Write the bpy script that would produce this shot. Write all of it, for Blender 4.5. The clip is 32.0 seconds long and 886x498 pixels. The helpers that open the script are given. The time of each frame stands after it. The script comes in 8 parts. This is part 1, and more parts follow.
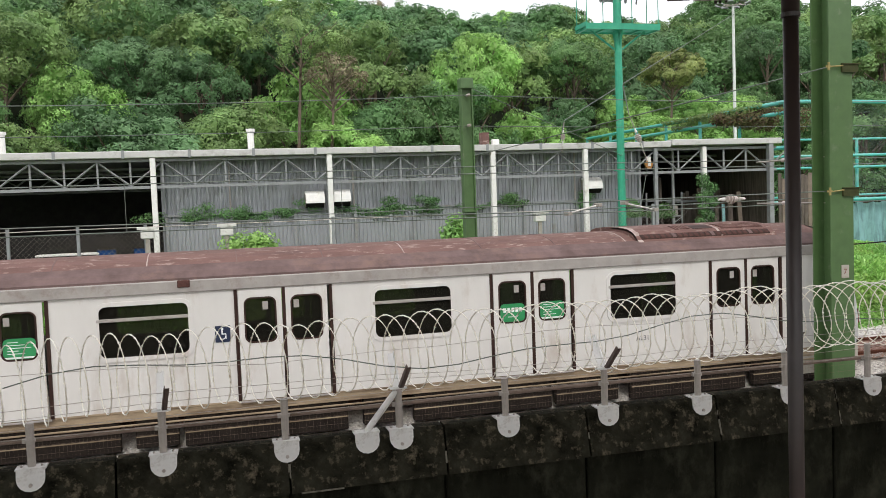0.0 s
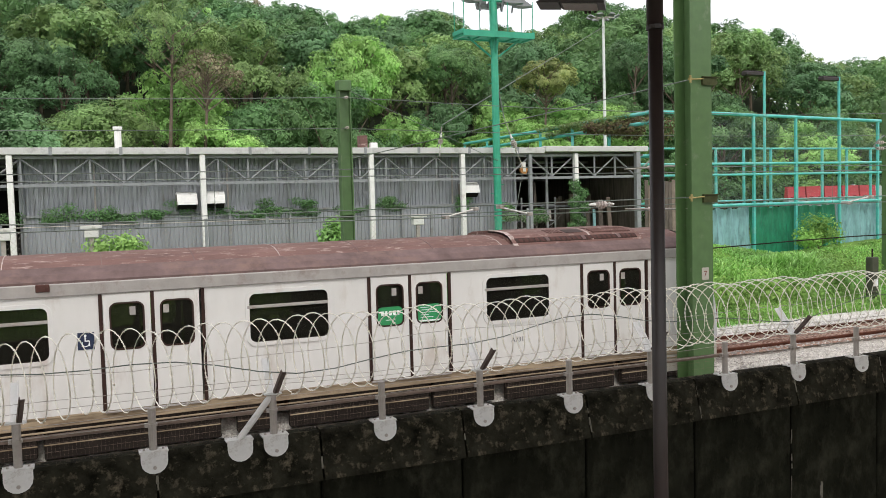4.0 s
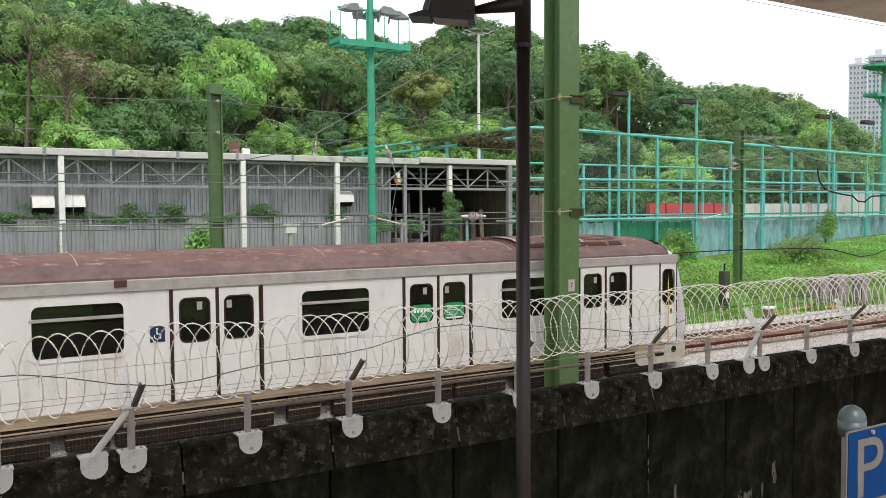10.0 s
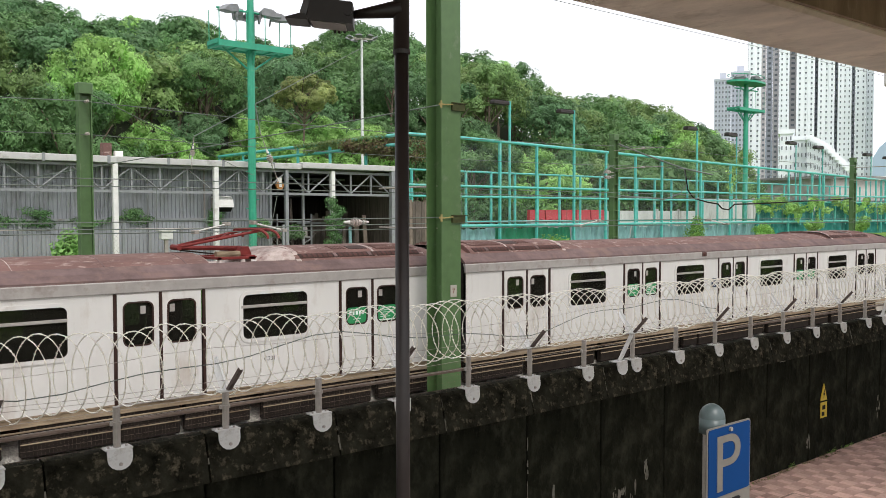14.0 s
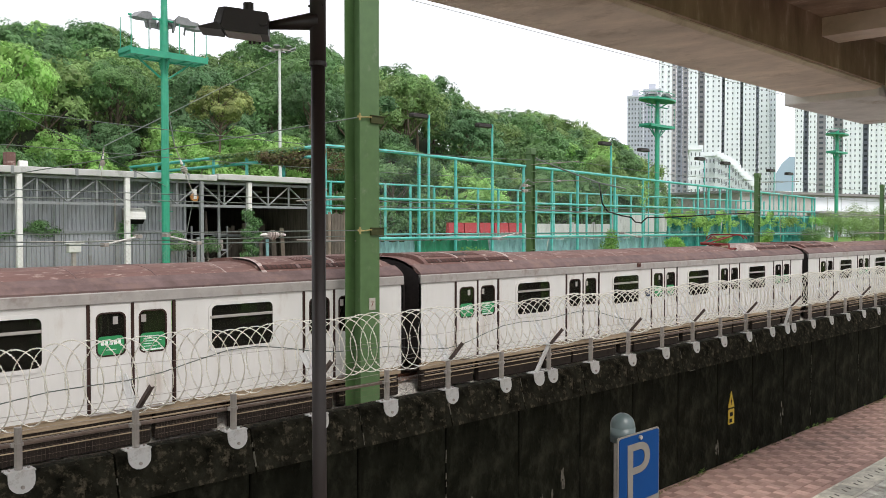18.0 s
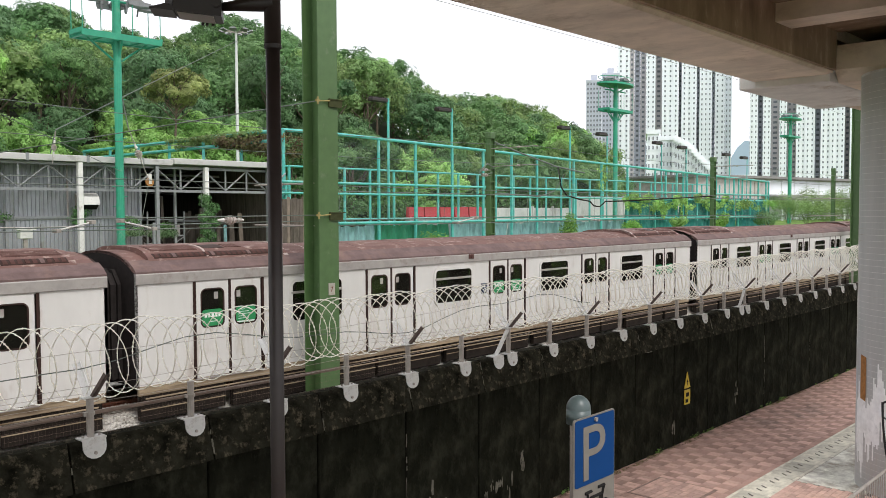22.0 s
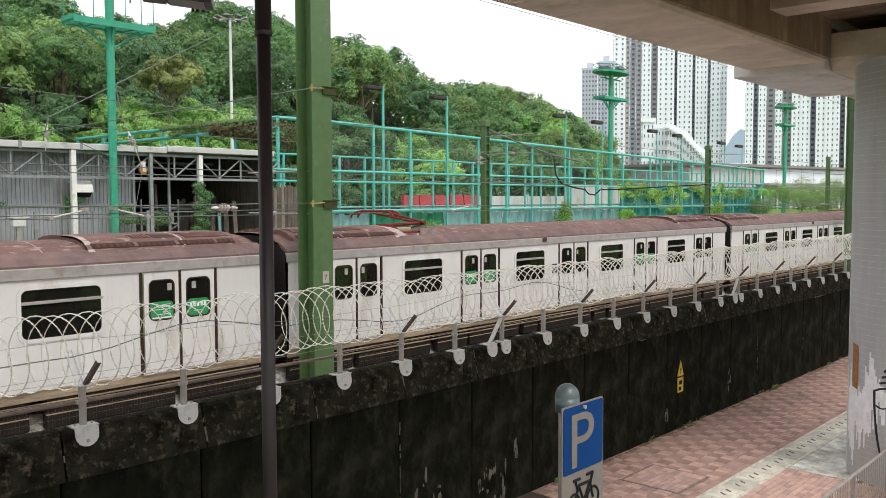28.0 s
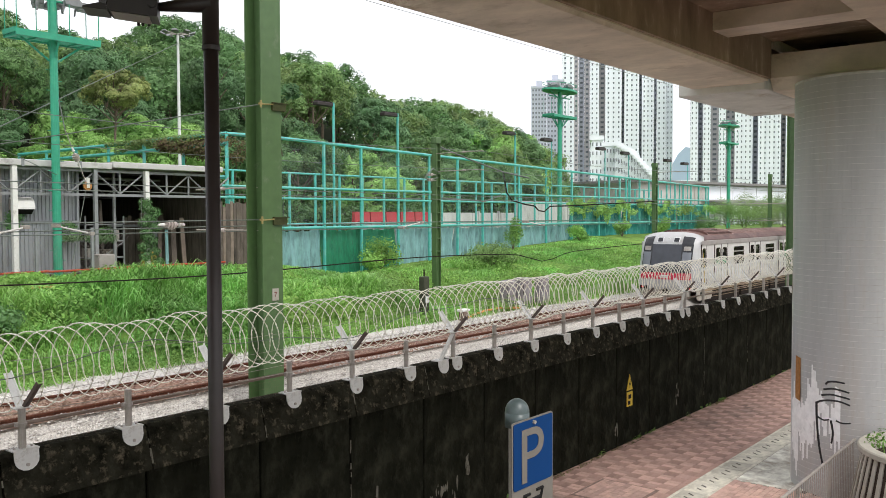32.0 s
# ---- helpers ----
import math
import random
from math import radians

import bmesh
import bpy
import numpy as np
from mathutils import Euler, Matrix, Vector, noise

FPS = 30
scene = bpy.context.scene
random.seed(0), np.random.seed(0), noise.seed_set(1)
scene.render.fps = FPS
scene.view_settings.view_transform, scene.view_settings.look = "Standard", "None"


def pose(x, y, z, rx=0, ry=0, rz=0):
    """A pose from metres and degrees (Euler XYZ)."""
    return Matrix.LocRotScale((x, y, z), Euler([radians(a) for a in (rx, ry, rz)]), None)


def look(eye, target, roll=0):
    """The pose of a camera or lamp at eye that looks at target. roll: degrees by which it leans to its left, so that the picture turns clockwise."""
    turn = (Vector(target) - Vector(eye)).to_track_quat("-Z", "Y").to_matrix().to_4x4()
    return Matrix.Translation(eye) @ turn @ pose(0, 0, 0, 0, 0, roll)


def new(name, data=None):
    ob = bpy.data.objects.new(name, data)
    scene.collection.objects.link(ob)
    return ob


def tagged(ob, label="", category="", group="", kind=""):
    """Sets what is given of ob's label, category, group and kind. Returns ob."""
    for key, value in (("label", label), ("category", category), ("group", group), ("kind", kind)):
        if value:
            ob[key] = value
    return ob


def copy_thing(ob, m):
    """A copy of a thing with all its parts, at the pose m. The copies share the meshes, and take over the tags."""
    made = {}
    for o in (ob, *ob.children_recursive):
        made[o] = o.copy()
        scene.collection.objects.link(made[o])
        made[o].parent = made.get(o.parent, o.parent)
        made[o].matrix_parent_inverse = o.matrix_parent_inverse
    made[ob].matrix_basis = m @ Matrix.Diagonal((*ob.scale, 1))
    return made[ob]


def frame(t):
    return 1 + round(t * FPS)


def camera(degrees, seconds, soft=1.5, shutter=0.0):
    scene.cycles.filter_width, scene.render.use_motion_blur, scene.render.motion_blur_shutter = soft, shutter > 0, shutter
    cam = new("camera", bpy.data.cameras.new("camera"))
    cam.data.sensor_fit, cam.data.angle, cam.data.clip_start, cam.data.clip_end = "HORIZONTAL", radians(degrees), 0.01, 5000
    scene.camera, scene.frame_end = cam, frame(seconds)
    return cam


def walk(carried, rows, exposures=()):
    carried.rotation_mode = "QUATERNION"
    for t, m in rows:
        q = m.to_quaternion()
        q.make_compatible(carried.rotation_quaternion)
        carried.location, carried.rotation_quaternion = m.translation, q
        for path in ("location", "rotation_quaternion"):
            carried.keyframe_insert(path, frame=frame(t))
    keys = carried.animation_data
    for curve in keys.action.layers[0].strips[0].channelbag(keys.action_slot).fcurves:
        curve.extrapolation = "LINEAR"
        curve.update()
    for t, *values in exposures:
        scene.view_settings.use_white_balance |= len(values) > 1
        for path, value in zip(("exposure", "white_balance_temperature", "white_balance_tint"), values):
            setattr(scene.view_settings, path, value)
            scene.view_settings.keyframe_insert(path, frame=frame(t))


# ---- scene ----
cam = camera(54.7, 32.0, soft=0.35)

PATH = [
    (0, pose(-0.100, 0.015, 3.921, 86.83, 2.08, -15.45)),
    (0.5, pose(-0.101, 0.011, 3.917, 86.85, 2.04, -16.53)),
    (1, pose(-0.099, 0.017, 3.916, 86.90, 1.96, -17.54)),
    (1.5, pose(-0.093, 0.017, 3.918, 86.95, 1.90, -18.64)),
    (2, pose(-0.091, 0.020, 3.917, 87.07, 1.87, -19.78)),
    (2.5, pose(-0.081, 0.023, 3.914, 87.00, 1.81, -20.63)),
    (3, pose(-0.079, 0.034, 3.912, 86.92, 1.75, -21.66)),
    (3.5, pose(-0.078, 0.036, 3.911, 86.85, 1.67, -22.59)),
    (5.5, pose(-0.061, 0.019, 3.912, 86.82, 0.98, -26.69)),
    (6, pose(-0.054, 0.017, 3.916, 86.85, 0.76, -27.78)),
    (6.5, pose(-0.052, 0.012, 3.915, 86.94, 0.68, -28.87)),
    (7, pose(-0.046, 0.012, 3.917, 86.96, 0.64, -29.40)),
    (7.5, pose(-0.051, 0.012, 3.916, 86.99, 0.65, -29.90)),
    (8, pose(-0.047, 0.013, 3.916, 87.01, 0.62, -29.99)),
    (8.5, pose(-0.043, 0.009, 3.916, 87.07, 0.55, -30.17)),
    (9, pose(-0.040, 0.005, 3.919, 87.08, 0.44, -30.55)),
    (9.5, pose(-0.041, 0.009, 3.916, 87.17, 0.42, -31.05)),
    (10, pose(-0.038, 0.016, 3.916, 87.33, 0.34, -31.86)),
    (10.5, pose(-0.028, 0.010, 3.916, 87.53, 0.28, -32.67)),
    (11, pose(-0.024, -0.006, 3.916, 87.67, 0.27, -33.65)),
    (11.5, pose(-0.016, -0.004, 3.916, 87.74, 0.20, -34.83)),
    (12, pose(-0.010, 0.004, 3.913, 87.70, 0.11, -36.04)),
    (12.5, pose(-0.007, 0.009, 3.914, 87.61, 0.08, -37.15)),
    (13, pose(-0.003, 0.014, 3.914, 87.60, 0.03, -38.15)),
    (13.5, pose(0.001, 0.014, 3.915, 87.62, 0.06, -38.90)),
    (15.5, pose(0.021, 0.002, 3.917, 88.04, 0.12, -41.77)),
    (16, pose(0.015, -0.004, 3.921, 88.11, 0.05, -42.58)),
    (16.5, pose(0.013, -0.004, 3.921, 88.28, 0.01, -43.31)),
    (17, pose(0.016, -0.008, 3.922, 88.40, -0.05, -43.90)),
    (17.5, pose(0.013, -0.007, 3.921, 88.44, 0.01, -44.51)),
    (18, pose(0.018, 0.000, 3.918, 88.54, 0.01, -44.96)),
    (18.5, pose(0.010, -0.005, 3.922, 88.47, -0.00, -45.66)),
    (19, pose(0.024, -0.006, 3.922, 88.44, 0.07, -46.16)),
    (19.5, pose(0.030, -0.007, 3.922, 88.46, 0.09, -46.63)),
    (20, pose(0.026, -0.011, 3.922, 88.33, 0.11, -47.06)),
    (20.5, pose(0.032, -0.006, 3.918, 88.17, 0.13, -47.32)),
    (21, pose(0.030, -0.003, 3.918, 87.90, 0.17, -47.48)),
    (21.5, pose(0.035, -0.004, 3.919, 87.64, 0.18, -47.52)),
    (22, pose(0.041, -0.003, 3.918, 87.49, 0.22, -47.61)),
    (22.5, pose(0.040, -0.008, 3.918, 87.49, 0.26, -47.62)),
    (23, pose(0.043, -0.008, 3.918, 87.65, 0.38, -47.72)),
    (23.5, pose(0.044, -0.011, 3.923, 87.78, 0.36, -47.81)),
    (24, pose(0.051, -0.017, 3.925, 87.88, 0.38, -47.85)),
    (24.5, pose(0.043, -0.021, 3.923, 87.94, 0.32, -48.00)),
    (25, pose(0.044, -0.020, 3.925, 87.75, 0.16, -48.14)),
    (25.5, pose(0.043, -0.022, 3.923, 87.46, 0.07, -48.08)),
    (27.5, pose(0.064, -0.010, 3.915, 86.70, 0.13, -48.07)),
    (28, pose(0.066, -0.017, 3.916, 86.70, 0.16, -47.92)),
    (28.5, pose(0.059, -0.018, 3.918, 86.78, 0.25, -48.31)),
    (29, pose(0.075, -0.008, 3.911, 86.97, 0.26, -48.38)),
    (29.5, pose(0.068, -0.016, 3.915, 87.13, 0.22, -48.67)),
    (30, pose(0.074, -0.015, 3.911, 87.38, 0.30, -48.86)),
    (30.5, pose(0.069, -0.020, 3.912, 87.59, 0.38, -49.27)),
    (31, pose(0.069, -0.021, 3.911, 87.71, 0.34, -49.93)),
    (31.5, pose(0.078, -0.022, 3.912, 87.78, 0.37, -50.52)),
    (32, pose(0.073, -0.021, 3.913, 87.80, 0.21, -51.18)),
]
walk(cam, PATH)

# ---- light: bright overcast sky, faint soft sun ----
world = bpy.data.worlds.new("world")
scene.world = world
world.use_nodes = True
wn, wl = world.node_tree.nodes, world.node_tree.links
sky = wn.new("ShaderNodeTexSky")
sky.sky_type, sky.sun_disc = "NISHITA", False
sky.sun_elevation, sky.sun_rotation = radians(50.5), radians(194)
sky.air_density, sky.dust_density, sky.ozone_density = 1.0, 6.0, 1.0
pale = wn.new("ShaderNodeHueSaturation")
pale.inputs["Saturation"].default_value = 0.12
pale.inputs["Value"].default_value = 1.0
wl.new(sky.outputs[0], pale.inputs["Color"])
cloud = wn.new("ShaderNodeMixRGB")
cloud.inputs["Fac"].default_value = 0.8
cloud.inputs["Color2"].default_value = (10.75, 10.85, 11.5, 1)
wl.new(pale.outputs[0], cloud.inputs["Color1"])
wl.new(cloud.outputs[0], wn["Background"].inputs["Color"])
wn["Background"].inputs["Strength"].default_value = 0.132
sun = new("sun", bpy.data.lights.new("sun", "SUN"))
sun.data.energy, sun.data.angle, sun.data.color = 1.7, radians(24), (1.0, 0.96, 0.9)
sun.matrix_world = look((0, 0, 0), (0.2, 0.8, -1.0))
scene.view_settings.exposure = 0.02


# ---- materials ----
def mat(name, color, rough=0.7, metal=0.0, var=0.15, scale=3.0, bump=0.0, bscale=40.0, dirt_or_shade=None, dirt_or_shade_amt=0.0, dscale=0.6, rnd=0.0, stretch=None):
    """Principled surface with tone variation at two scales, a colour for stains, painted shade or sheen, and fine
    relief.
    """
    m = bpy.data.materials.new(name)
    m.use_nodes = True
    n, l = m.node_tree.nodes, m.node_tree.links
    b = n["Principled BSDF"]
    b.inputs["Roughness"].default_value, b.inputs["Metallic"].default_value = rough, metal
    b.inputs["Specular IOR Level"].default_value = 0.5 if rough < 0.6 else 0.15
    co = n.new("ShaderNodeTexCoord")
    src = co.outputs["Object"]
    if stretch:
        mp = n.new("ShaderNodeMapping")
        mp.inputs["Scale"].default_value = stretch
        l.new(src, mp.inputs["Vector"])
        src = mp.outputs[0]
    nz = n.new("ShaderNodeTexNoise")
    nz.inputs["Scale"].default_value, nz.inputs["Detail"].default_value, nz.inputs["Roughness"].default_value = scale, 6, 0.65
    l.new(src, nz.inputs["Vector"])
    ramp = n.new("ShaderNodeValToRGB")
    ramp.color_ramp.elements[0].position, ramp.color_ramp.elements[1].position = 0.3, 0.7
    ramp.color_ramp.elements[0].color = tuple(c * (1 - var) for c in color) + (1,)
    ramp.color_ramp.elements[1].color = tuple(min(1, c * (1 + var)) for c in color) + (1,)
    l.new(nz.outputs["Fac"], ramp.inputs["Fac"])
    out = ramp.outputs["Color"]
    if dirt_or_shade:
        dz = n.new("ShaderNodeTexNoise")
        dz.inputs["Scale"].default_value, dz.inputs["Detail"].default_value, dz.inputs["Roughness"].default_value = dscale, 8, 0.7
        l.new(src, dz.inputs["Vector"])
        dr = n.new("ShaderNodeValToRGB")
        dr.color_ramp.elements[0].position, dr.color_ramp.elements[1].position = 0.62 - 0.3 * dirt_or_shade_amt, 0.8 - 0.25 * dirt_or_shade_amt
        l.new(dz.outputs["Fac"], dr.inputs["Fac"])
        mx = n.new("ShaderNodeMixRGB")
        mx.inputs["Color2"].default_value = tuple(dirt_or_shade) + (1,)
        l.new(dr.outputs["Color"], mx.inputs["Fac"])
        l.new(out, mx.inputs["Color1"])
        out = mx.outputs["Color"]
    if rnd:
        oi = n.new("ShaderNodeObjectInfo")
        hs = n.new("ShaderNodeHueSaturation")
        mr = n.new("ShaderNodeMapRange")
        mr.inputs["To Min"].default_value, mr.inputs["To Max"].default_value = 1 - rnd, 1 + rnd
        l.new(oi.outputs["Random"], mr.inputs["Value"])
        l.new(mr.outputs[0], hs.inputs["Value"])
        l.new(out, hs.inputs["Color"])
        out = hs.outputs["Color"]
    l.new(out, b.inputs["Base Color"])
    if bump:
        bz = n.new("ShaderNodeTexNoise")
        bz.inputs["Scale"].default_value, bz.inputs["Detail"].default_value = bscale, 4
        l.new(src, bz.inputs["Vector"])
        bp = n.new("ShaderNodeBump")
        bp.inputs["Strength"].default_value, bp.inputs["Distance"].default_value = bump, 0.02
        l.new(bz.outputs["Fac"], bp.inputs["Height"])
        l.new(bp.outputs[0], b.inputs["Normal"])
    return m


def glass(name, color, rough=0.05, alpha=0.35, tint=(0.62, 0.6, 0.54)):
    """A tinted pane or a thin veil sheet: partly clear, the rest with its own colour and sheen."""
    m = bpy.data.materials.new(name)
    m.use_nodes = True
    n, l = m.node_tree.nodes, m.node_tree.links
    b = n["Principled BSDF"]
    b.inputs["Base Color"].default_value = tuple(color) + (1,)
    b.inputs["Roughness"].default_value = rough
    tr = n.new("ShaderNodeBsdfTransparent")
    tr.inputs[0].default_value = tuple(tint) + (1,)
    mx = n.new("ShaderNodeMixShader")
    mx.inputs[0].default_value = alpha
    l.new(tr.outputs[0], mx.inputs[1])
    l.new(b.outputs[0], mx.inputs[2])
    l.new(mx.outputs[0], n["Material Output"].inputs["Surface"])
    return m


def leafmat(name, a, b_, c):
    """Foliage: tone differs from clump to clump, with a little light through the leaf."""
    m = bpy.data.materials.new(name)
    m.use_nodes = True
    n, l = m.node_tree.nodes, m.node_tree.links
    p = n["Principled BSDF"]
    p.inputs["Roughness"].default_value = 0.55
    p.inputs["Specular IOR Level"].default_value = 0.25
    geo = n.new("ShaderNodeNewGeometry")
    ramp = n.new("ShaderNodeValToRGB")
    ramp.color_ramp.elements[0].color, ramp.color_ramp.elements[1].color = tuple(a) + (1,), tuple(c) + (1,)
    e = ramp.color_ramp.elements.new(0.5)
    e.color = tuple(b_) + (1,)
    l.new(geo.outputs["Random Per Island"], ramp.inputs["Fac"])
    co = n.new("ShaderNodeTexCoord")
    nz = n.new("ShaderNodeTexNoise")
    nz.inputs["Scale"].default_value, nz.inputs["Detail"].default_value = 0.16, 3
    l.new(co.outputs["Object"], nz.inputs["Vector"])
    hs = n.new("ShaderNodeHueSaturation")
    mr = n.new("ShaderNodeMapRange")
    mr.inputs["From Min"].default_value, mr.inputs["From Max"].default_value = 0.3, 0.7
    mr.inputs["To Min"].default_value, mr.inputs["To Max"].default_value = 0.72, 1.3
    l.new(nz.outputs["Fac"], mr.inputs["Value"])
    fine = n.new("ShaderNodeTexNoise")
    fine.inputs["Scale"].default_value, fine.inputs["Detail"].default_value = 0.75, 2
    l.new(co.outputs["Object"], fine.inputs["Vector"])
    mf = n.new("ShaderNodeMapRange")
    mf.inputs["From Min"].default_value, mf.inputs["From Max"].default_value = 0.32, 0.68
    mf.inputs["To Min"].default_value, mf.inputs["To Max"].default_value = 0.75, 1.3
    l.new(fine.outputs["Fac"], mf.inputs["Value"])
    mul = n.new("ShaderNodeMath")
    mul.operation = "MULTIPLY"
    l.new(mr.outputs[0], mul.inputs[0])
    l.new(mf.outputs[0], mul.inputs[1])
    l.new(mul.outputs[0], hs.inputs["Value"])
    mh = n.new("ShaderNodeMapRange")
    mh.inputs["From Min"].default_value, mh.inputs["From Max"].default_value = 0.3, 0.7
    mh.inputs["To Min"].default_value, mh.inputs["To Max"].default_value = 0.474, 0.516
    l.new(nz.outputs["Color"], mh.inputs["Value"])
    l.new(mh.outputs[0], hs.inputs["Hue"])
    l.new(ramp.outputs[0], hs.inputs["Color"])
    l.new(hs.outputs[0], p.inputs["Base Color"])
    tl = n.new("ShaderNodeBsdfTranslucent")
    l.new(hs.outputs[0], tl.inputs[0])
    mx = n.new("ShaderNodeMixShader")
    mx.inputs[0].default_value = 0.35
    l.new(p.outputs[0], mx.inputs[1])
    l.new(tl.outputs[0], mx.inputs[2])
    l.new(mx.outputs[0], n["Material Output"].inputs["Surface"])
    return m


M_WHITE = mat("train_white", (0.6, 0.582, 0.556), 0.45, var=0.05, scale=2.0, dirt_or_shade=(0.42, 0.36, 0.31), dirt_or_shade_amt=0.25, dscale=1.3, stretch=(1, 1, 0.35))
M_GUTTER = mat("gutter", (0.32, 0.295, 0.275), 0.55, var=0.15, scale=3, dirt_or_shade=(0.2, 0.15, 0.13), dirt_or_shade_amt=0.3, dscale=2)
M_ROOF = mat("train_roof", (0.15, 0.084, 0.072), 0.7, var=0.25, scale=1.6, bump=0.25, dirt_or_shade=(0.46, 0.36, 0.32), dirt_or_shade_amt=0.24, dscale=5.5, stretch=(0.55, 1.2, 1))
M_ROOFEDGE = mat("roof_edge", (0.14, 0.095, 0.09), 0.8, var=0.3, scale=2.0, dirt_or_shade=(0.2, 0.13, 0.11), dirt_or_shade_amt=0.4, dscale=1.2)
M_VENT = mat("vent_brown", (0.075, 0.036, 0.03), 0.8, var=0.3, scale=6)
M_ROOFPALE = mat("roof_pale", (0.4, 0.33, 0.3), 0.7, var=0.3, scale=5, dirt_or_shade=(0.18, 0.1, 0.09), dirt_or_shade_amt=0.4, dscale=3)
M_STRIP = mat("door_seal", (0.035, 0.018, 0.014), 0.6, var=0.3)
M_SOLE = mat("solebar", (0.34, 0.265, 0.18), 0.85, var=0.3, scale=2.5, dirt_or_shade=(0.11, 0.075, 0.05), dirt_or_shade_amt=0.5, dscale=1.5, stretch=(0.4, 1, 3))
M_DARK = mat("underframe_black", (0.02, 0.015, 0.012), 0.9, var=0.4, scale=4)
M_INT = mat("train_interior", (0.34, 0.31, 0.26), 0.7, var=0.15)
# faint pale veil, added to haze what lies behind the fence
M_VEIL = glass("fence_veil", (0.55, 0.66, 0.63), 0.9, 0.045, (1.0, 1.0, 1.0))
M_GLASS = glass("train_glass", (0.016, 0.015, 0.012), 0.06, 0.62)
M_AD = mat("ad_green", (0.02, 0.23, 0.075), 0.5, var=0.12, scale=6)
M_ADTXT = mat("ad_white", (0.75, 0.8, 0.75), 0.5, var=0.03)
M_NAVY = mat("sign_navy", (0.012, 0.02, 0.05), 0.4, var=0.1)
M_SIGNW = mat("sign_white", (0.75, 0.75, 0.75), 0.5, var=0.05)
M_RED = mat("train_red", (0.5, 0.012, 0.05), 0.4, var=0.1)
M_CABBLK = mat("cab_black", (0.02, 0.021, 0.024), 0.25, var=0.2)
M_SCREEN = mat("windscreen_slate", (0.045, 0.05, 0.062), 0.2, var=0.15)
M_TAIL = mat("tail_lens", (0.6, 0.01, 0.02), 0.3)
M_TAIL.node_tree.nodes["Principled BSDF"].inputs["Emission Color"].default_value = (1.0, 0.02, 0.03, 1)
M_TAIL.node_tree.nodes["Principled BSDF"].inputs["Emission Strength"].default_value = 1.2
M_NUM = mat("number_grey", (0.16, 0.16, 0.16), 0.6, var=0.2)
M_SKIRT = mat("cab_skirt", (0.42, 0.39, 0.34), 0.6, var=0.12, scale=3, dirt_or_shade=(0.25, 0.2, 0.15), dirt_or_shade_amt=0.25, dscale=2.5)
M_SILVER = mat("cab_silver", (0.46, 0.46, 0.46), 0.35, var=0.08, dirt_or_shade=(0.3, 0.27, 0.25), dirt_or_shade_amt=0.2, dscale=2)
M_YEL = mat("handrail_yellow", (0.6, 0.42, 0.08), 0.5, var=0.1)
M_PANTO = mat("panto_red", (0.17, 0.03, 0.027), 0.6, var=0.3, scale=8)
M_RUBBER = mat("gangway_rubber", (0.022, 0.018, 0.017), 0.8, var=0.3, scale=8)
M_RAIL = mat("rail_rust", (0.105, 0.04, 0.024), 0.75, var=0.35, scale=5, bump=0.2)
M_SLEEPER = mat("sleeper", (0.2, 0.16, 0.13), 0.9, var=0.25, rnd=0.2)
M_BALLAST = mat("ballast", (0.56, 0.53, 0.49), 0.95, var=0.4, scale=22, bump=1.0, bscale=30, dirt_or_shade=(0.22, 0.195, 0.17), dirt_or_shade_amt=0.3, dscale=16)
M_BALLAST2 = mat("ballast_rusty", (0.29, 0.185, 0.14), 0.95, var=0.4, scale=9, bump=1.0, bscale=14, dirt_or_shade=(0.2, 0.12, 0.09), dirt_or_shade_amt=0.35, dscale=5)
# ground kept near black: the shade between crowns is in its colour
M_FOREST = mat("forest_floor_shaded", (0.02, 0.026, 0.013), 0.95, var=0.4, scale=0.6)
M_GRASS = mat("grass_ground", (0.13, 0.22, 0.045), 0.95, var=0.45, scale=0.8, bump=0.6, bscale=8, dirt_or_shade=(0.055, 0.11, 0.025), dirt_or_shade_amt=0.5, dscale=0.25)
M_WALL = mat("wall_concrete_black", (0.0122, 0.0125, 0.0082), 0.95, var=0.6, scale=2.2, bump=0.8, bscale=16, dirt_or_shade=(0.036, 0.0355, 0.024), dirt_or_shade_amt=0.45, dscale=2.6, stretch=(1.1, 1, 0.75))
M_WALLTOP = mat("wall_cap_mossy", (0.0185, 0.0175, 0.012), 0.95, var=0.75, scale=5, bump=0.8, bscale=20, dirt_or_shade=(0.13, 0.11, 0.075), dirt_or_shade_amt=0.28, dscale=9)
for m_ in (M_WALL, M_WALLTOP):
    m_.node_tree.nodes["Principled BSDF"].inputs["Specular IOR Level"].default_value = 0.03
M_GALV = mat("galvanised", (0.37, 0.335, 0.3), 0.55, metal=0.3, var=0.15, scale=12, dirt_or_shade=(0.22, 0.17, 0.13), dirt_or_shade_amt=0.3, dscale=5)
M_PLATE = mat("plate_pale", (0.6, 0.59, 0.56), 0.6, var=0.08, scale=10, dirt_or_shade=(0.28, 0.24, 0.2), dirt_or_shade_amt=0.3, dscale=6)
M_ARMD = mat("arm_brown", (0.12, 0.092, 0.08), 0.7, var=0.3, scale=14)
M_ARM = mat("arm_pale", (0.86, 0.85, 0.83), 0.55, var=0.06, scale=10, dirt_or_shade=(0.5, 0.46, 0.42), dirt_or_shade_amt=0.15, dscale=9)
M_BARB = mat("razor_wire", (0.9, 0.86, 0.76), 0.42, metal=0.4, var=0.12, scale=20)
M_POSTG = mat("post_green", (0.072, 0.135, 0.047), 0.45, var=0.12, scale=4, dirt_or_shade=(0.16, 0.2, 0.12), dirt_or_shade_amt=0.12, dscale=3)
